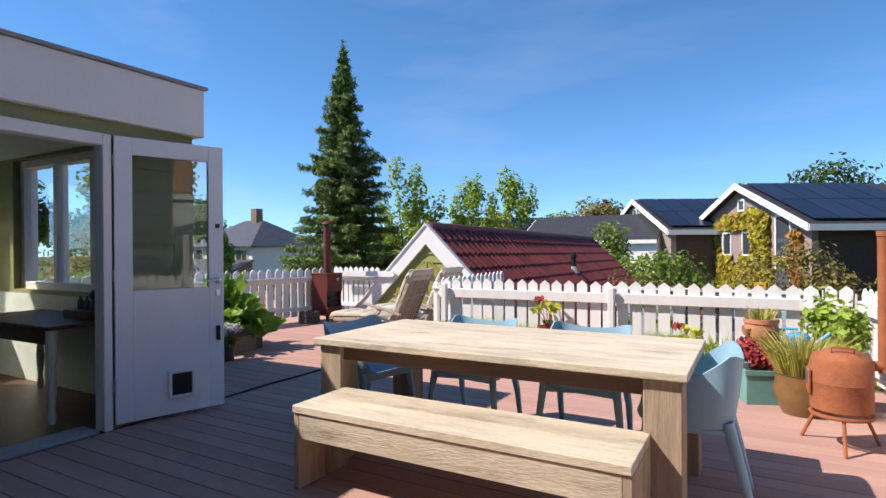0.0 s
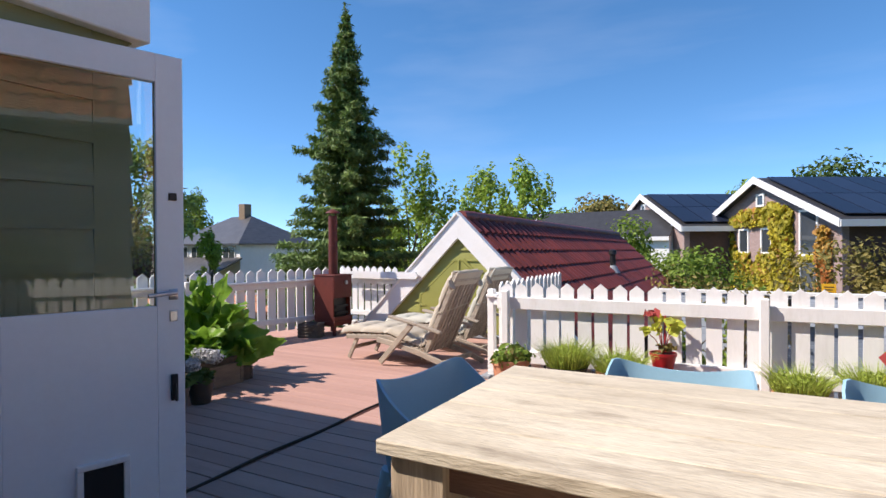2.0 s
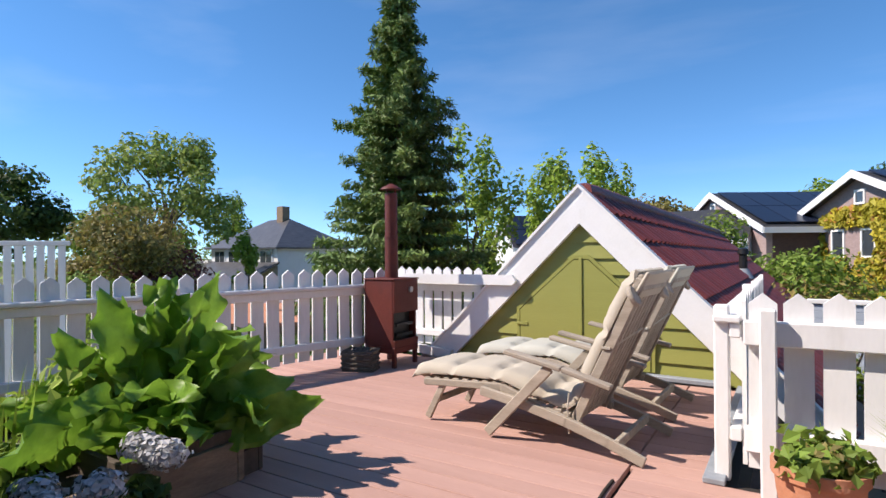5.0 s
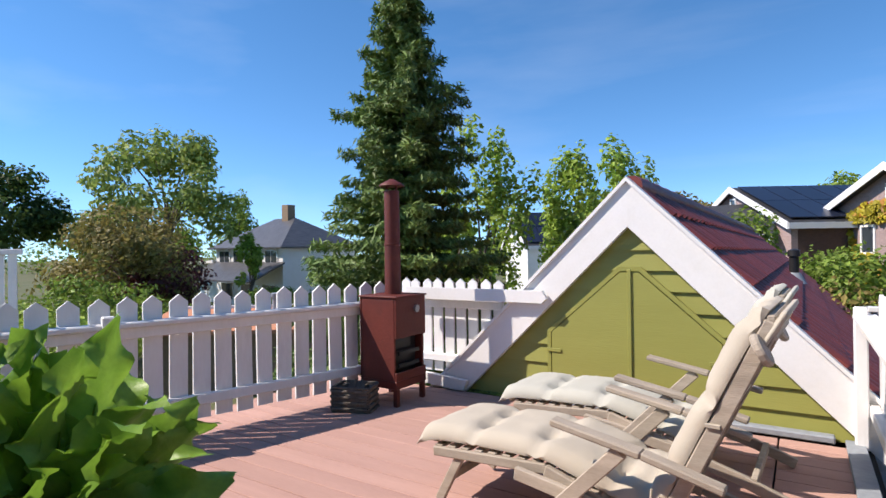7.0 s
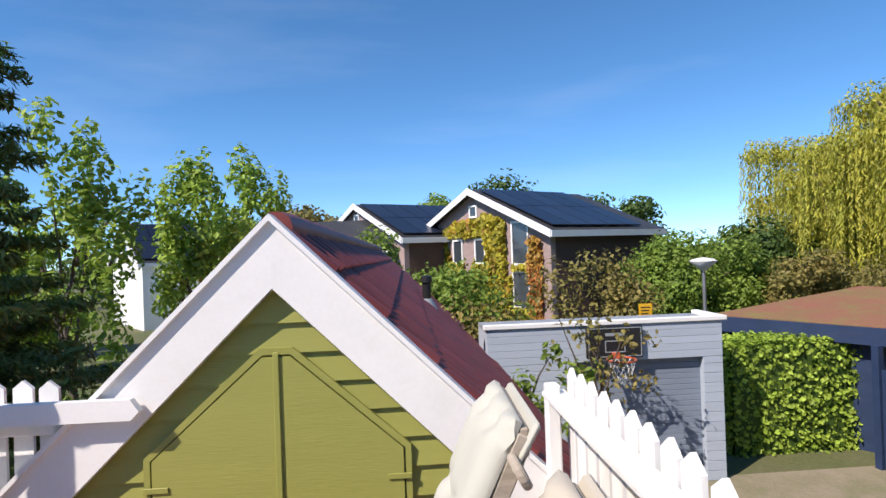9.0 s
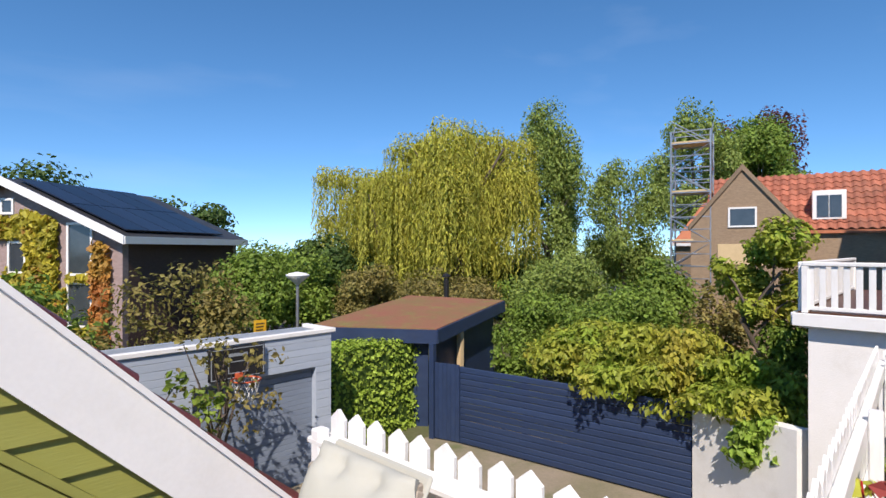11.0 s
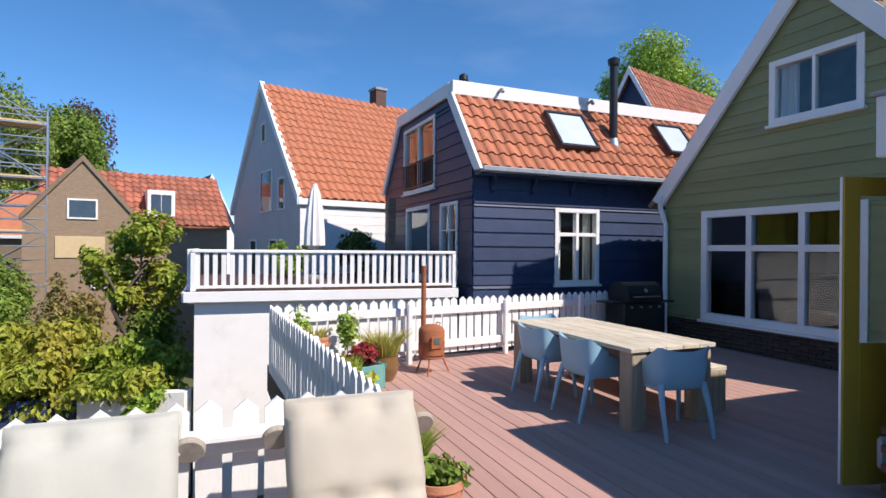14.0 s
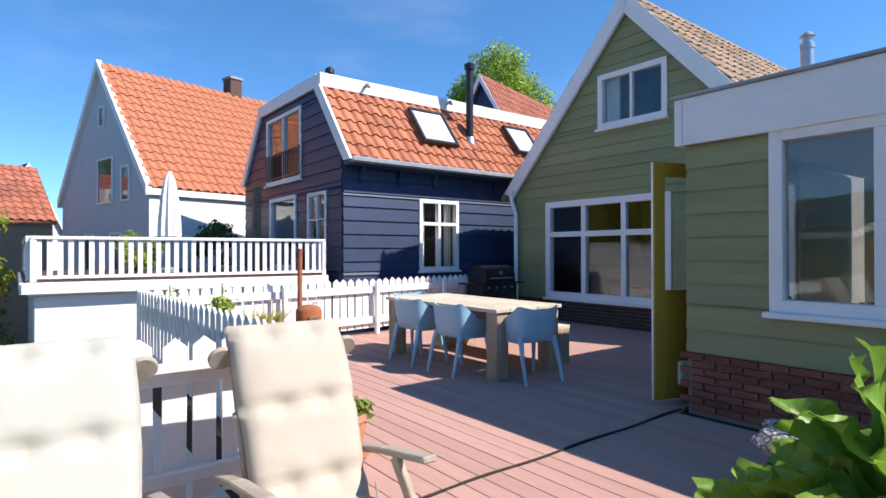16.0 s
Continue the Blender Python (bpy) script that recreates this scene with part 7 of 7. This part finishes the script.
gable_house("white_house", pose(-19.5, 42.6, 0, 0, 0, -50), 3.2, 7, 1.6, 3.9, WBOARD, TILED, "white house with solar panels on a dark roof", [(0, 1.6, 0.8, 1.0)], panels=True)
gable_house("dark_roofed_house", pose(-12.0, 42.0, 0, 0, 0, -95), 3.2, 9, 1.9, 3.6, WBOARD, TILED, "low house with a black tiled roof", [])
# white railing panel and parasol
rp = thing("railing_panel", pose(-9.3, 7.6, 0, 0, 0, 60), "white painted slatted screen beyond the fence", "screen")
for k in range(6):
    part("slat", Geo().slab(k * 0.11, k * 0.11 + 0.08, -0.012, 0.012, GROUND, 1.25, 0.004), WHITE, rp)
part("top_rail", Geo().slab(-0.03, 0.68, -0.03, 0.03, 1.25, 1.31, 0.006), WHITE, rp)
um = thing("parasol", pose(8.6, 6.45, 0.95), "closed white garden parasol on the neighbouring terrace", "parasol")
part("pole", Geo().lathe([(0.025, 0), (0.025, 2.13)], 10), STEEL, um)
g = Geo()
n, rings = 20, []
for j, (r, z) in enumerate(((0.10, 0.65), (0.20, 0.75), (0.19, 1.1), (0.15, 1.6), (0.10, 1.95), (0.03, 2.16))):
    rings += [(r * (1 + 0.22 * (k % 2)) * math.cos(2 * math.pi * k / n), r * (1 + 0.22 * (k % 2)) * math.sin(2 * math.pi * k / n), z) for k in range(n)]
f = [(j * n + k, j * n + (k + 1) % n, (j + 1) * n + (k + 1) % n, (j + 1) * n + k) for j in range(5) for k in range(n)]
part("canopy", g.add(rings, f), UMBR, um, smooth=40)
part("base", Geo().lathe([(0.25, 0.0), (0.25, 0.06), (0.05, 0.09)], 20), STONEGREY, um)
wpost = thing("pergola_post", pose(6.9, 5.15, 0.95), "weathered wooden post on the neighbouring terrace", "post")
part("post", Geo().slab(-0.07, 0.07, -0.07, 0.07, 0, 1.75, 0.01), BOXWOOD, wpost)


# ---- trees ----
def spruce(x, y, base, h, r, label, seed=2):
    th = thing("spruce", pose(x, y, base), label, "tree")
    part("trunk", Geo().lathe([(0.2, 0), (0.13, h * 0.4), (0.06, h * 0.8), (0.012, h)], 10), BARK, th, smooth=60)
    rng = np.random.default_rng(seed)
    cs, ds, tips = [], [], []
    z = 0.9
    while z < h - 0.15:
        f = 1 - z / h
        rad = r * (f ** 0.95) * rng.uniform(0.85, 1.12)
        nb = int(6 + 7 * f)
        for k in range(nb):
            a = 2 * math.pi * (k + rng.uniform(-0.35, 0.35)) / nb
            l = rad * rng.uniform(0.65, 1.15)
            dirv = np.array([math.cos(a), math.sin(a), 0])
            m = max(4, int(l * 26))
            t = np.linspace(0.12, 1, m)
            droop = -0.30 * l * t + 0.22 * l * t * t
            p = dirv[None] * (l * t)[:, None] + np.array([0, 0, z])[None] + np.stack([0 * t, 0 * t, droop], 1)
            width = 0.30 * l * (1 - t * 0.75) + 0.04
            for _ in range(14):
                side = np.array([-dirv[1], dirv[0], 0])
                off = side[None] * (rng.uniform(-1, 1, m) * width)[:, None]
                q = p + off + rng.normal(0, 0.025, (m, 3)) - np.array([0, 0, 1])[None] * rng.uniform(0, 0.12, m)[:, None]
                cs.append(q)
                ds.append(np.tile(dirv * 0.6 + np.array([0, 0, 0.5]), (m, 1)))
        z += 0.19 + 0.10 * f * rng.uniform(0.7, 1.3)
    # tip
    cs.append(np.stack([rng.normal(0, 0.03, 60), rng.normal(0, 0.03, 60), rng.uniform(h - 0.5, h + 0.15, 60)], 1))
    ds.append(np.tile(np.array([0, 0, 1.0]), (60, 1)))
    c, d = np.concatenate(cs), np.concatenate(ds)
    part("crown", leaf_mesh("crown", c, d, 0.14, L_SPRUCE, 0.24, up=0.2, hang=0.25), L_SPRUCE, th)


spruce(-7.3, 12.95, GROUND, 9.25, 2.75, "tall dark green spruce with drooping layered branches")


def willow(x, y, base, h, r, label, mat, seed=3, n=1700):
    th = thing("willow", pose(x, y, base), label, "tree")
    part("trunk", Geo().tube([(0, 0, 0), (0.2, 0.1, h * 0.3), (0.0, 0.2, h * 0.6)], [0.45, 0.32, 0.18], 10), BARK, th, smooth=60)
    rng = np.random.default_rng(seed)
    for k in range(9):
        a = k * 0.7
        part("limb", Geo().tube([(0.1, 0.1, h * 0.35), (r * 0.3 * math.cos(a), r * 0.3 * math.sin(a), h * 0.68), (r * 0.6 * math.cos(a), r * 0.6 * math.sin(a), h * 0.85)], [0.2, 0.12, 0.04], 6), BARK, th, smooth=60)
    cs, ds = [], []
    heads = [(rng.uniform(-0.75, 0.75) * r, rng.uniform(-0.75, 0.75) * r, rng.uniform(0.62, 0.97) * h, rng.uniform(0.22, 0.36) * r) for _ in range(22)]
    heads += [(0, 0, h * 0.93, r * 0.45)]
    for _ in range(n):
        hx, hy, hz, hr = heads[rng.integers(len(heads))]
        a = rng.uniform(0, 6.28)
        q = rng.uniform(0.3, 1) ** 0.6
        x0, y0, z0 = hx + hr * q * math.cos(a), hy + hr * q * math.sin(a), hz - 0.35 * hr * q * q
        ln = rng.uniform(0.25, 0.62) * h
        m = int(ln * 9)
        t = np.linspace(0, 1, m)
        bow = 0.12 * hr * np.sin(t * 1.6)
        p = np.stack([x0 + bow * math.cos(a) + rng.normal(0, 0.05, m), y0 + bow * math.sin(a) + rng.normal(0, 0.05, m), np.maximum(0.3, z0 - ln * t)], 1)
        cs.append(p)
        ds.append(np.tile(np.array([math.cos(a), math.sin(a), 0.25]), (m, 1)))
    c, d = np.concatenate(cs), np.concatenate(ds)
    part("crown", leaf_mesh("crown", c, d, 0.24, mat, 0.26, up=0.1, hang=1.3), mat, th)
    bl = [(hx, hy, hz - 0.2 * hr, hr * 0.9, hr * 0.9, hr * 0.6) for hx, hy, hz, hr in heads]
    c, d = scatter(bl, 14000, 0.3)
    part("upper_crown", leaf_mesh("upper_crown", c, d, 0.19, mat, 0.4, hang=0.6), mat, th)


willow(19.8, 27.4, GROUND, 11.3, 4.6, "large weeping willow with yellow-green trailing branches", L_WILLOW)
willow(20.0, 33.9, GROUND, 9.3, 3.7, "smaller yellow-green willow behind the garages", L_WILLOW, 9, 1300)
tree("birch", 25.53, 25.21, GROUND, 4.65, 2.60, 2.60, 6.40, L_BIRCH, "tall drooping birch with grey-green leaves", 30000, 0.17, 40, 4, hang=0.9, size=0.30)
tree("broadleaf_tree", 23.62, 28.44, GROUND, 5.86, 2.95, 2.95, 4.20, L_MID, "green broadleaf tree behind the willow", 15000, 0.19, 26, 5)
tree("birch", 30.81, 22.81, GROUND, 3.20, 3.00, 3.00, 5.00, L_BIRCH, "drooping birch with airy foliage", 24000, 0.18, 34, 6, hang=0.9, size=0.3)
tree("birch", 40.90, 21.80, GROUND, 7.29, 3.60, 3.60, 7.00, L_BIRCH, "tall birch behind the scaffold", 22000, 0.24, 32, 7, hang=0.8, size=0.3)
tree("broadleaf_tree", 49.09, 19.72, GROUND, 7.61, 4.60, 4.60, 6.50, L_MID, "round green lime tree behind the roofs", 22000, 0.28, 34, 8)
tree("copper_beech", 56.5, 21.2, GROUND, 8.71, 5.00, 5.00, 7.50, L_PLUM, "dark purple copper beech tree", 18000, 0.32, 32, 9)
tree("broadleaf_tree", 9.98, 30.00, GROUND, 0.05, 3.20, 2.60, 2.40, L_MID, "dense bright green maple beside the brick house", 18000, 0.18, 26, 10, size=0.42)
tree("broadleaf_tree", 14.41, 32.08, GROUND, -0.05, 3.00, 2.60, 2.70, L_DARK, "dark green tree in the gardens", 7000, 0.26, 18, 11, size=0.42)
tree("broadleaf_tree", 31.78, -25.58, GROUND, 13.43, 5.60, 5.60, 6.00, L_LIGHT, "large bright green lime tree behind the houses", 26000, 0.29, 38, 12)
shrub("shrub", 15.84, 18.44, GROUND, 2.2, 2.0, 2.35, L_BIRCH, "large rounded grey-green garden shrub", 15000, 0.13, 22, 13)
shrub("shrub", 14.9, 14.6, GROUND, 1.5, 1.5, 2.05, L_MID, "green shrub before the scaffold", 8000, 0.14, 18, 18)
shrub("shrub", 12.17, 11.9, GROUND, 0.9, 0.9, 1.85, L_OLIVE, "olive green shrub below the brick house", 4500, 0.12, 14, 75)
shrub("shrub", 13.5, 27.3, GROUND, 2.1, 2.0, 1.9, L_OLIVE, "brownish green shrubbery behind the sheds", 7000, 0.17, 16, 20)
shrub("shrub", 14.6, 23.5, GROUND, 2.8, 2.4, 1.72, L_OLIVE, "olive green shrubbery in the gardens", 13000, 0.14, 22, 14)
shrub("shrub", 19.2, 21.4, GROUND, 2.8, 2.4, 2.05, L_MID, "tall green shrubbery below the birches", 11000, 0.16, 20, 15)
shrub("shrub", 25.57, 28.51, GROUND, 6.00, 3.00, 2.12, L_DARK, "dark hedge-like shrubbery below the birches", 9000, 0.26, 22, 19)
shrub("shrub", 12.4, 17.2, GROUND, 1.9, 1.8, 1.55, L_MID, "bright green garden shrub behind the shed", 10000, 0.12, 20, 16)
shrub("shrub", 11.9, 14.3, GROUND, 1.8, 1.7, 1.62, L_MID, "green garden shrub behind the maple", 10000, 0.12, 20, 74)
shrub("maple_shrub", 8.3, 13.3, -1.6, 1.7, 1.6, 0.98, L_ACER, "spreading yellow-green maple behind the navy fence", 13000, 0.12, 26, 22, hang=0.5, size=0.34)
shrub("maple_shrub", 7.35, 11.6, -1.42, 1.7, 1.55, 0.95, L_ACER, "yellow-green maple hanging over the navy fence", 13000, 0.12, 28, 21, hang=0.75, size=0.34)
shrub("maple_shrub", 6.6, 10.0, -1.2, 0.95, 1.05, 0.70, L_ACER, "yellow-green maple branches over the white wall", 6000, 0.11, 20, 73, hang=0.5)
shrub("vine", 5.98, 9.5, -1.5, 0.38, 0.55, 0.5, L_LIGHT, "bright green vine hanging over the white wall", 1500, 0.13, 10, 23, hang=0.8)
shrub("shrub", 9.2, 9.95, GROUND, 1.0, 0.8, 1.55, L_MID, "leafy green shrub below the fruit tree", 6000, 0.11, 16, 77)
shrub("climber", 8.6, 15.9, -2.1, 0.6, 0.5, 1.12, L_MID, "green climber at the shed corner", 2200, 0.12, 12, 24)
tree("fruit_tree", 9.11, 10.05, GROUND, 1.35, 1.22, 1.22, 1.17, L_ACER, "small fruit tree beside the balustrade", 4600, 0.13, 16, 25, trunk_r=0.08)
shrub("shrub", 8.9, 7.0, 0.95, 0.55, 0.55, 0.48, L_LIGHT, "bushy potted shrub on the neighbouring terrace", 1500, 0.09, 10, 26)
shrub("shrub", 9.0, 5.4, 0.95, 0.6, 0.55, 0.6, L_DARK, "dark leafy shrub in front of the clapboards", 1700, 0.1, 10, 27)
# north side
tree("ash_tree", -8.23, 17.59, GROUND, 1.98, 1.45, 1.30, 3.50, L_LIGHT, "slender airy ash tree with light green leaves", 3400, 0.14, 30, 28, size=0.2, trunk_r=0.08)
tree("ash_tree", -6.87, 19.61, GROUND, 1.50, 1.40, 1.25, 3.35, L_LIGHT, "young ash tree with light green leaves", 4200, 0.15, 26, 29, size=0.22, trunk_r=0.07)
tree("ash_tree", -6.51, 22.22, GROUND, 1.68, 1.50, 1.30, 3.65, L_LIGHT, "young light green tree behind the low roof", 4600, 0.16, 26, 30, size=0.22, trunk_r=0.07)
shrub("shrub", -6.41, 14.61, GROUND, 1.70, 1.70, 1.24, L_MID, "green shrub with small white flowers", 4500, 0.11, 16, 31)
shrub("shrub", -5.74, 17.42, GROUND, 1.80, 1.80, 1.48, L_MID, "green garden shrub beside the low roof", 4000, 0.14, 14, 32)
shrub("shrub", -9.94, 16.55, GROUND, 2.20, 2.00, 1.21, L_DARK, "dark green shrub under the spruce", 3500, 0.15, 12, 33)
shrub("rambling_shrub", -0.35, 17.81, GROUND, 1.90, 0.90, 1.65, L_OLIVE, "straggling shrub above the garage roof", 1700, 0.13, 12, 34)
tree("sumac", 0.72, 15.35, GROUND, -0.21, 1.20, 0.50, 1.25, L_OLIVE, "sparse young tree with brownish leaves before the garage", 330, 0.10, 22, 35, size=0.22, trunk_r=0.05)
tree("sumac", -0.05, 15.25, GROUND, -0.59, 0.80, 0.50, 0.95, L_MID, "sparse green sapling before the garage", 520, 0.12, 16, 36, size=0.26, trunk_r=0.05)
shrub("rambling_shrub", -0.81, 22.61, GROUND, 2.40, 2.00, 2.25, L_MID, "tall green shrub before the brick house", 4500, 0.17, 16, 37)
shrub("rambling_shrub", 3.38, 23.17, GROUND, 2.20, 1.80, 2.2, L_OLIVE, "russet-green shrub before the brick house", 3200, 0.16, 14, 38)
shrub("rambling_shrub", -3.45, 25.07, GROUND, 2.00, 2.00, 2.45, L_MID, "green shrub with arching shoots", 4000, 0.18, 14, 39)
for i, (x, y, z, rx, rz, mat) in enumerate(((-10.6, 63, 2.6, 6, 4.4, L_OLIVE), (-17, 54, 1.6, 5, 3.8, L_MID), (10, 72, 4.6, 8, 5.4, L_DARK), (1.5, 69, 3.6, 5, 4.6, L_MID), (19, 64, 3.8, 6, 4.2, L_DARK),
                                           (-27, 62, 1.0, 7, 3.4, L_DARK), (36, 66, -0.3, 8, 2.6, L_MID), (52, 60, 0.0, 9, 2.8, L_DARK), (-5, 75, 1.2, 9, 3.6, L_DARK), (25, 48, -0.5, 5, 2.6, L_LIGHT))):
    tree("distant_tree", x, y, GROUND, z, rx, rx, rz, mat, "leafy tree beyond the houses", 5500, 0.5, 18, 40 + i, size=0.4)
# west side
tree("broadleaf_tree", -30.68, 22.15, GROUND, 4.24, 4.60, 4.60, 4.20, L_BIRCH, "tall airy light green tree with bare twigs", 6500, 0.30, 34, 60, size=0.24)
tree("plum_tree", -24.6, 18.6, GROUND, -0.2, 1.9, 1.9, 1.9, L_PLUM, "purple-leaved plum tree beyond the fence", 4500, 0.2, 14, 61, size=0.42)
tree("broadleaf_tree", -24.94, 17.32, GROUND, 0.80, 3.00, 3.00, 2.70, L_OLIVE, "brownish green garden tree", 7500, 0.2, 22, 62, size=0.36)
shrub("shrub", -21.10, 14.28, GROUND, 4.00, 3.00, 1.58, L_MID, "green garden shrubbery beyond the fence", 6500, 0.17, 18, 63)
tree("broadleaf_tree", -46.5, 38.5, GROUND, 3.2, 2.3, 2.3, 4.4, L_MID, "slim green tree beside the villa", 4500, 0.3, 16, 64, size=0.36)
tree("broadleaf_tree", -36.10, 16.56, GROUND, 3.34, 3.40, 3.40, 3.60, L_DARK, "dark green tree beyond the gardens", 6000, 0.3, 18, 65)
tree("broadleaf_tree", -42.28, 26.45, GROUND, 1.86, 5.00, 5.00, 3.20, L_MID, "row of garden trees beyond the villa", 6500, 0.35, 20, 66)
shrub("shrub", -17.03, 10.34, GROUND, 3.60, 2.60, 1.57, L_LIGHT, "bright green shrub beyond the fence", 5000, 0.15, 16, 67)
shrub("shrub", -24.29, 25.72, GROUND, 4.00, 2.40, 0.97, L_MID, "clipped garden hedge before the villa", 4500, 0.2, 14, 68)
tree("pine_sapling", -27.4, 25.2, GROUND, 0.6, 0.9, 0.9, 1.9, L_LIGHT, "young light green conifer beside the villa", 1700, 0.2, 14, 69, trunk_r=0.06, size=0.3)
tree("broadleaf_tree", -19.85, 30.81, GROUND, 1.25, 2.40, 2.40, 3.00, L_MID, "green tree behind the spruce", 5500, 0.26, 16, 70)
tree("broadleaf_tree", -15.29, 26.87, GROUND, 0.62, 2.40, 2.40, 2.60, L_LIGHT, "light green tree in the gardens", 4500, 0.24, 14, 71)

# woods all round the horizon
fw = thing("far_woods", pose(0, 0, GROUND), "low green woods on the horizon", "woods", kind="stuff")
bl = []
for k in range(130):
    a = 2 * math.pi * (k + RNG.uniform(-0.4, 0.4)) / 130
    rr = RNG.uniform(105, 150)
    hh = RNG.uniform(2.6, 4.4)
    bl.append((rr * math.cos(a), rr * math.sin(a), hh * 0.8, 5.5, 5.5, hh))
c, d = scatter(bl, 42000, 0.3)
part("foliage", leaf_mesh("foliage", c, d, 0.6, L_MID, 0.7), L_MID, fw)
# low tiled lean-to in the garden beyond the long fence
lr = thing("lean_to", pose(-13.6, 16.6, 0, 0, 0, 38), "low lean-to with a red tiled roof and a white edge", "shed")
part("roof", quad_solid(Geo(), [(-4.2, -1.2, -0.78), (2.6, -1.2, -0.78), (2.6, 1.3, -0.45), (-4.2, 1.3, -0.45)], 0.10), TERRA, lr, "pale red roof tiles")
part("roof_edge", Geo().slab(-4.2, 2.6, 1.3, 1.36, -0.56, -0.36, 0.01), TRIM, lr)
part("wall", Geo().slab(-4.0, 2.4, -0.9, 1.2, GROUND, -0.9), BRICKY, lr)
part("vent_pipe", Geo().lathe([(0.10, -0.75), (0.10, -0.05), (0.15, -0.04), (0.15, 0.06), (0.05, 0.08)], 14, pose(-0.9, 0.3, 0)), STONEGREY, lr, smooth=40)
# soil vent on the low red roof
sv = thing("soil_vent", pose(-1.92, 15.64, 0.70), "black soil vent pipe on the low red roof", "vent")
part("pipe", Geo().lathe([(0.07, 0.0), (0.065, 0.36), (0.09, 0.37), (0.08, 0.46), (0.03, 0.48)], 12), BLACK, sv, smooth=40)
part("flashing", Geo().lathe([(0.17, -0.05), (0.08, 0.12)], 12), STONEGREY, sv, smooth=40)
# small yellow notice behind the garage
YELLOW = plain("yellow enamel", (0.75, 0.40, 0.02), 0.4)
yn = thing("notice_sign", pose(2.29, 17.3, 0), "small yellow notice on a steel post", "sign")
part("post", Geo().lathe([(0.02, GROUND), (0.02, 0.15)], 8), STEEL, yn)
part("plate", Geo().slab(-0.13, 0.13, -0.03, -0.02, 0.14, 0.41, 0.003), YELLOW, yn)
for k in range(3):
    part("text_bar", Geo().slab(-0.09, 0.09 - 0.02 * k, -0.034, -0.0305, 0.33 - k * 0.06, 0.35 - k * 0.06), BLACK, yn)
# stovepipe behind the sedum roof
sp = thing("stove_pipe", pose(11.73, 21.0, GROUND), "dark stove pipe rising among the shrubs", "flue")
part("pipe", Geo().lathe([(0.10, 0.0), (0.10, 3.25)], 12), BLACK, sp, smooth=50)
part("cap", Geo().lathe([(0.15, 3.27), (0.15, 3.33), (0.04, 3.42)], 12), BLACK, sp, smooth=40)
# steel flue behind the roof edge
fl = thing("flue_pipe", pose(-1.2, -0.5, 0.80), "short stainless steel flue above the roof edge", "chimney flue")
part("pipe", Geo().lathe([(0.09, 2.1), (0.09, 3.66)], 18), STEEL, fl, smooth=50)
part("cowl", Geo().lathe([(0.10, 3.66), (0.10, 3.74), (0.06, 3.76), (0.06, 3.84), (0.11, 3.85), (0.03, 3.92)], 18), STEEL, fl, smooth=40)
shrub("flowering_shrub", 2.76, 17.58, GROUND, 0.50, 0.40, 1.35, L_YEL, "shrub with a yellow leaf cluster behind the garage", 260, 0.12, 6, 91)

# ---- deck boards ----
pitch = 0.1465
bw = Geo().slab(0, 6.0, 0.002, pitch - 0.004, -0.033, 0.0, 0.003).mesh("deck_board", DECK)
be = {}
rngd = random.Random(4)
rowsn = int(9.5 / pitch)
for i in range(rowsn):
    y = 0.41 + i * pitch
    # west of the seam
    if y > EY + 0.05:
        xw = -5.72
        key = "w"
        if key not in be:
            be[key] = Geo().slab(0, 3.765, 0.002, pitch - 0.004, -0.033, 0.0, 0.003).mesh("deck_board", DECK)
        ob = part("deck_board", be[key], DECK, DECKFLOOR, m=pose(xw, y, rngd.uniform(-0.001, 0.001)))
    if y < 7.65:
        if "e" not in be:
            be["e"] = Geo().slab(0, 5.70, 0.002, pitch - 0.004, -0.033, 0.0, 0.003).mesh("deck_board", DECK)
        ob = part("deck_board", be["e"], DECK, DECKFLOOR, m=pose(-1.925, y, rngd.uniform(-0.001, 0.001)))
    elif y < 9.8:
        if "n" not in be:
            be["n"] = Geo().slab(0, 0.42, 0.002, pitch - 0.004, -0.033, 0.0, 0.003).mesh("deck_board", DECK)
        ob = part("deck_board", be["n"], DECK, DECKFLOOR, m=pose(-1.945, y, rngd.uniform(-0.001, 0.001)))
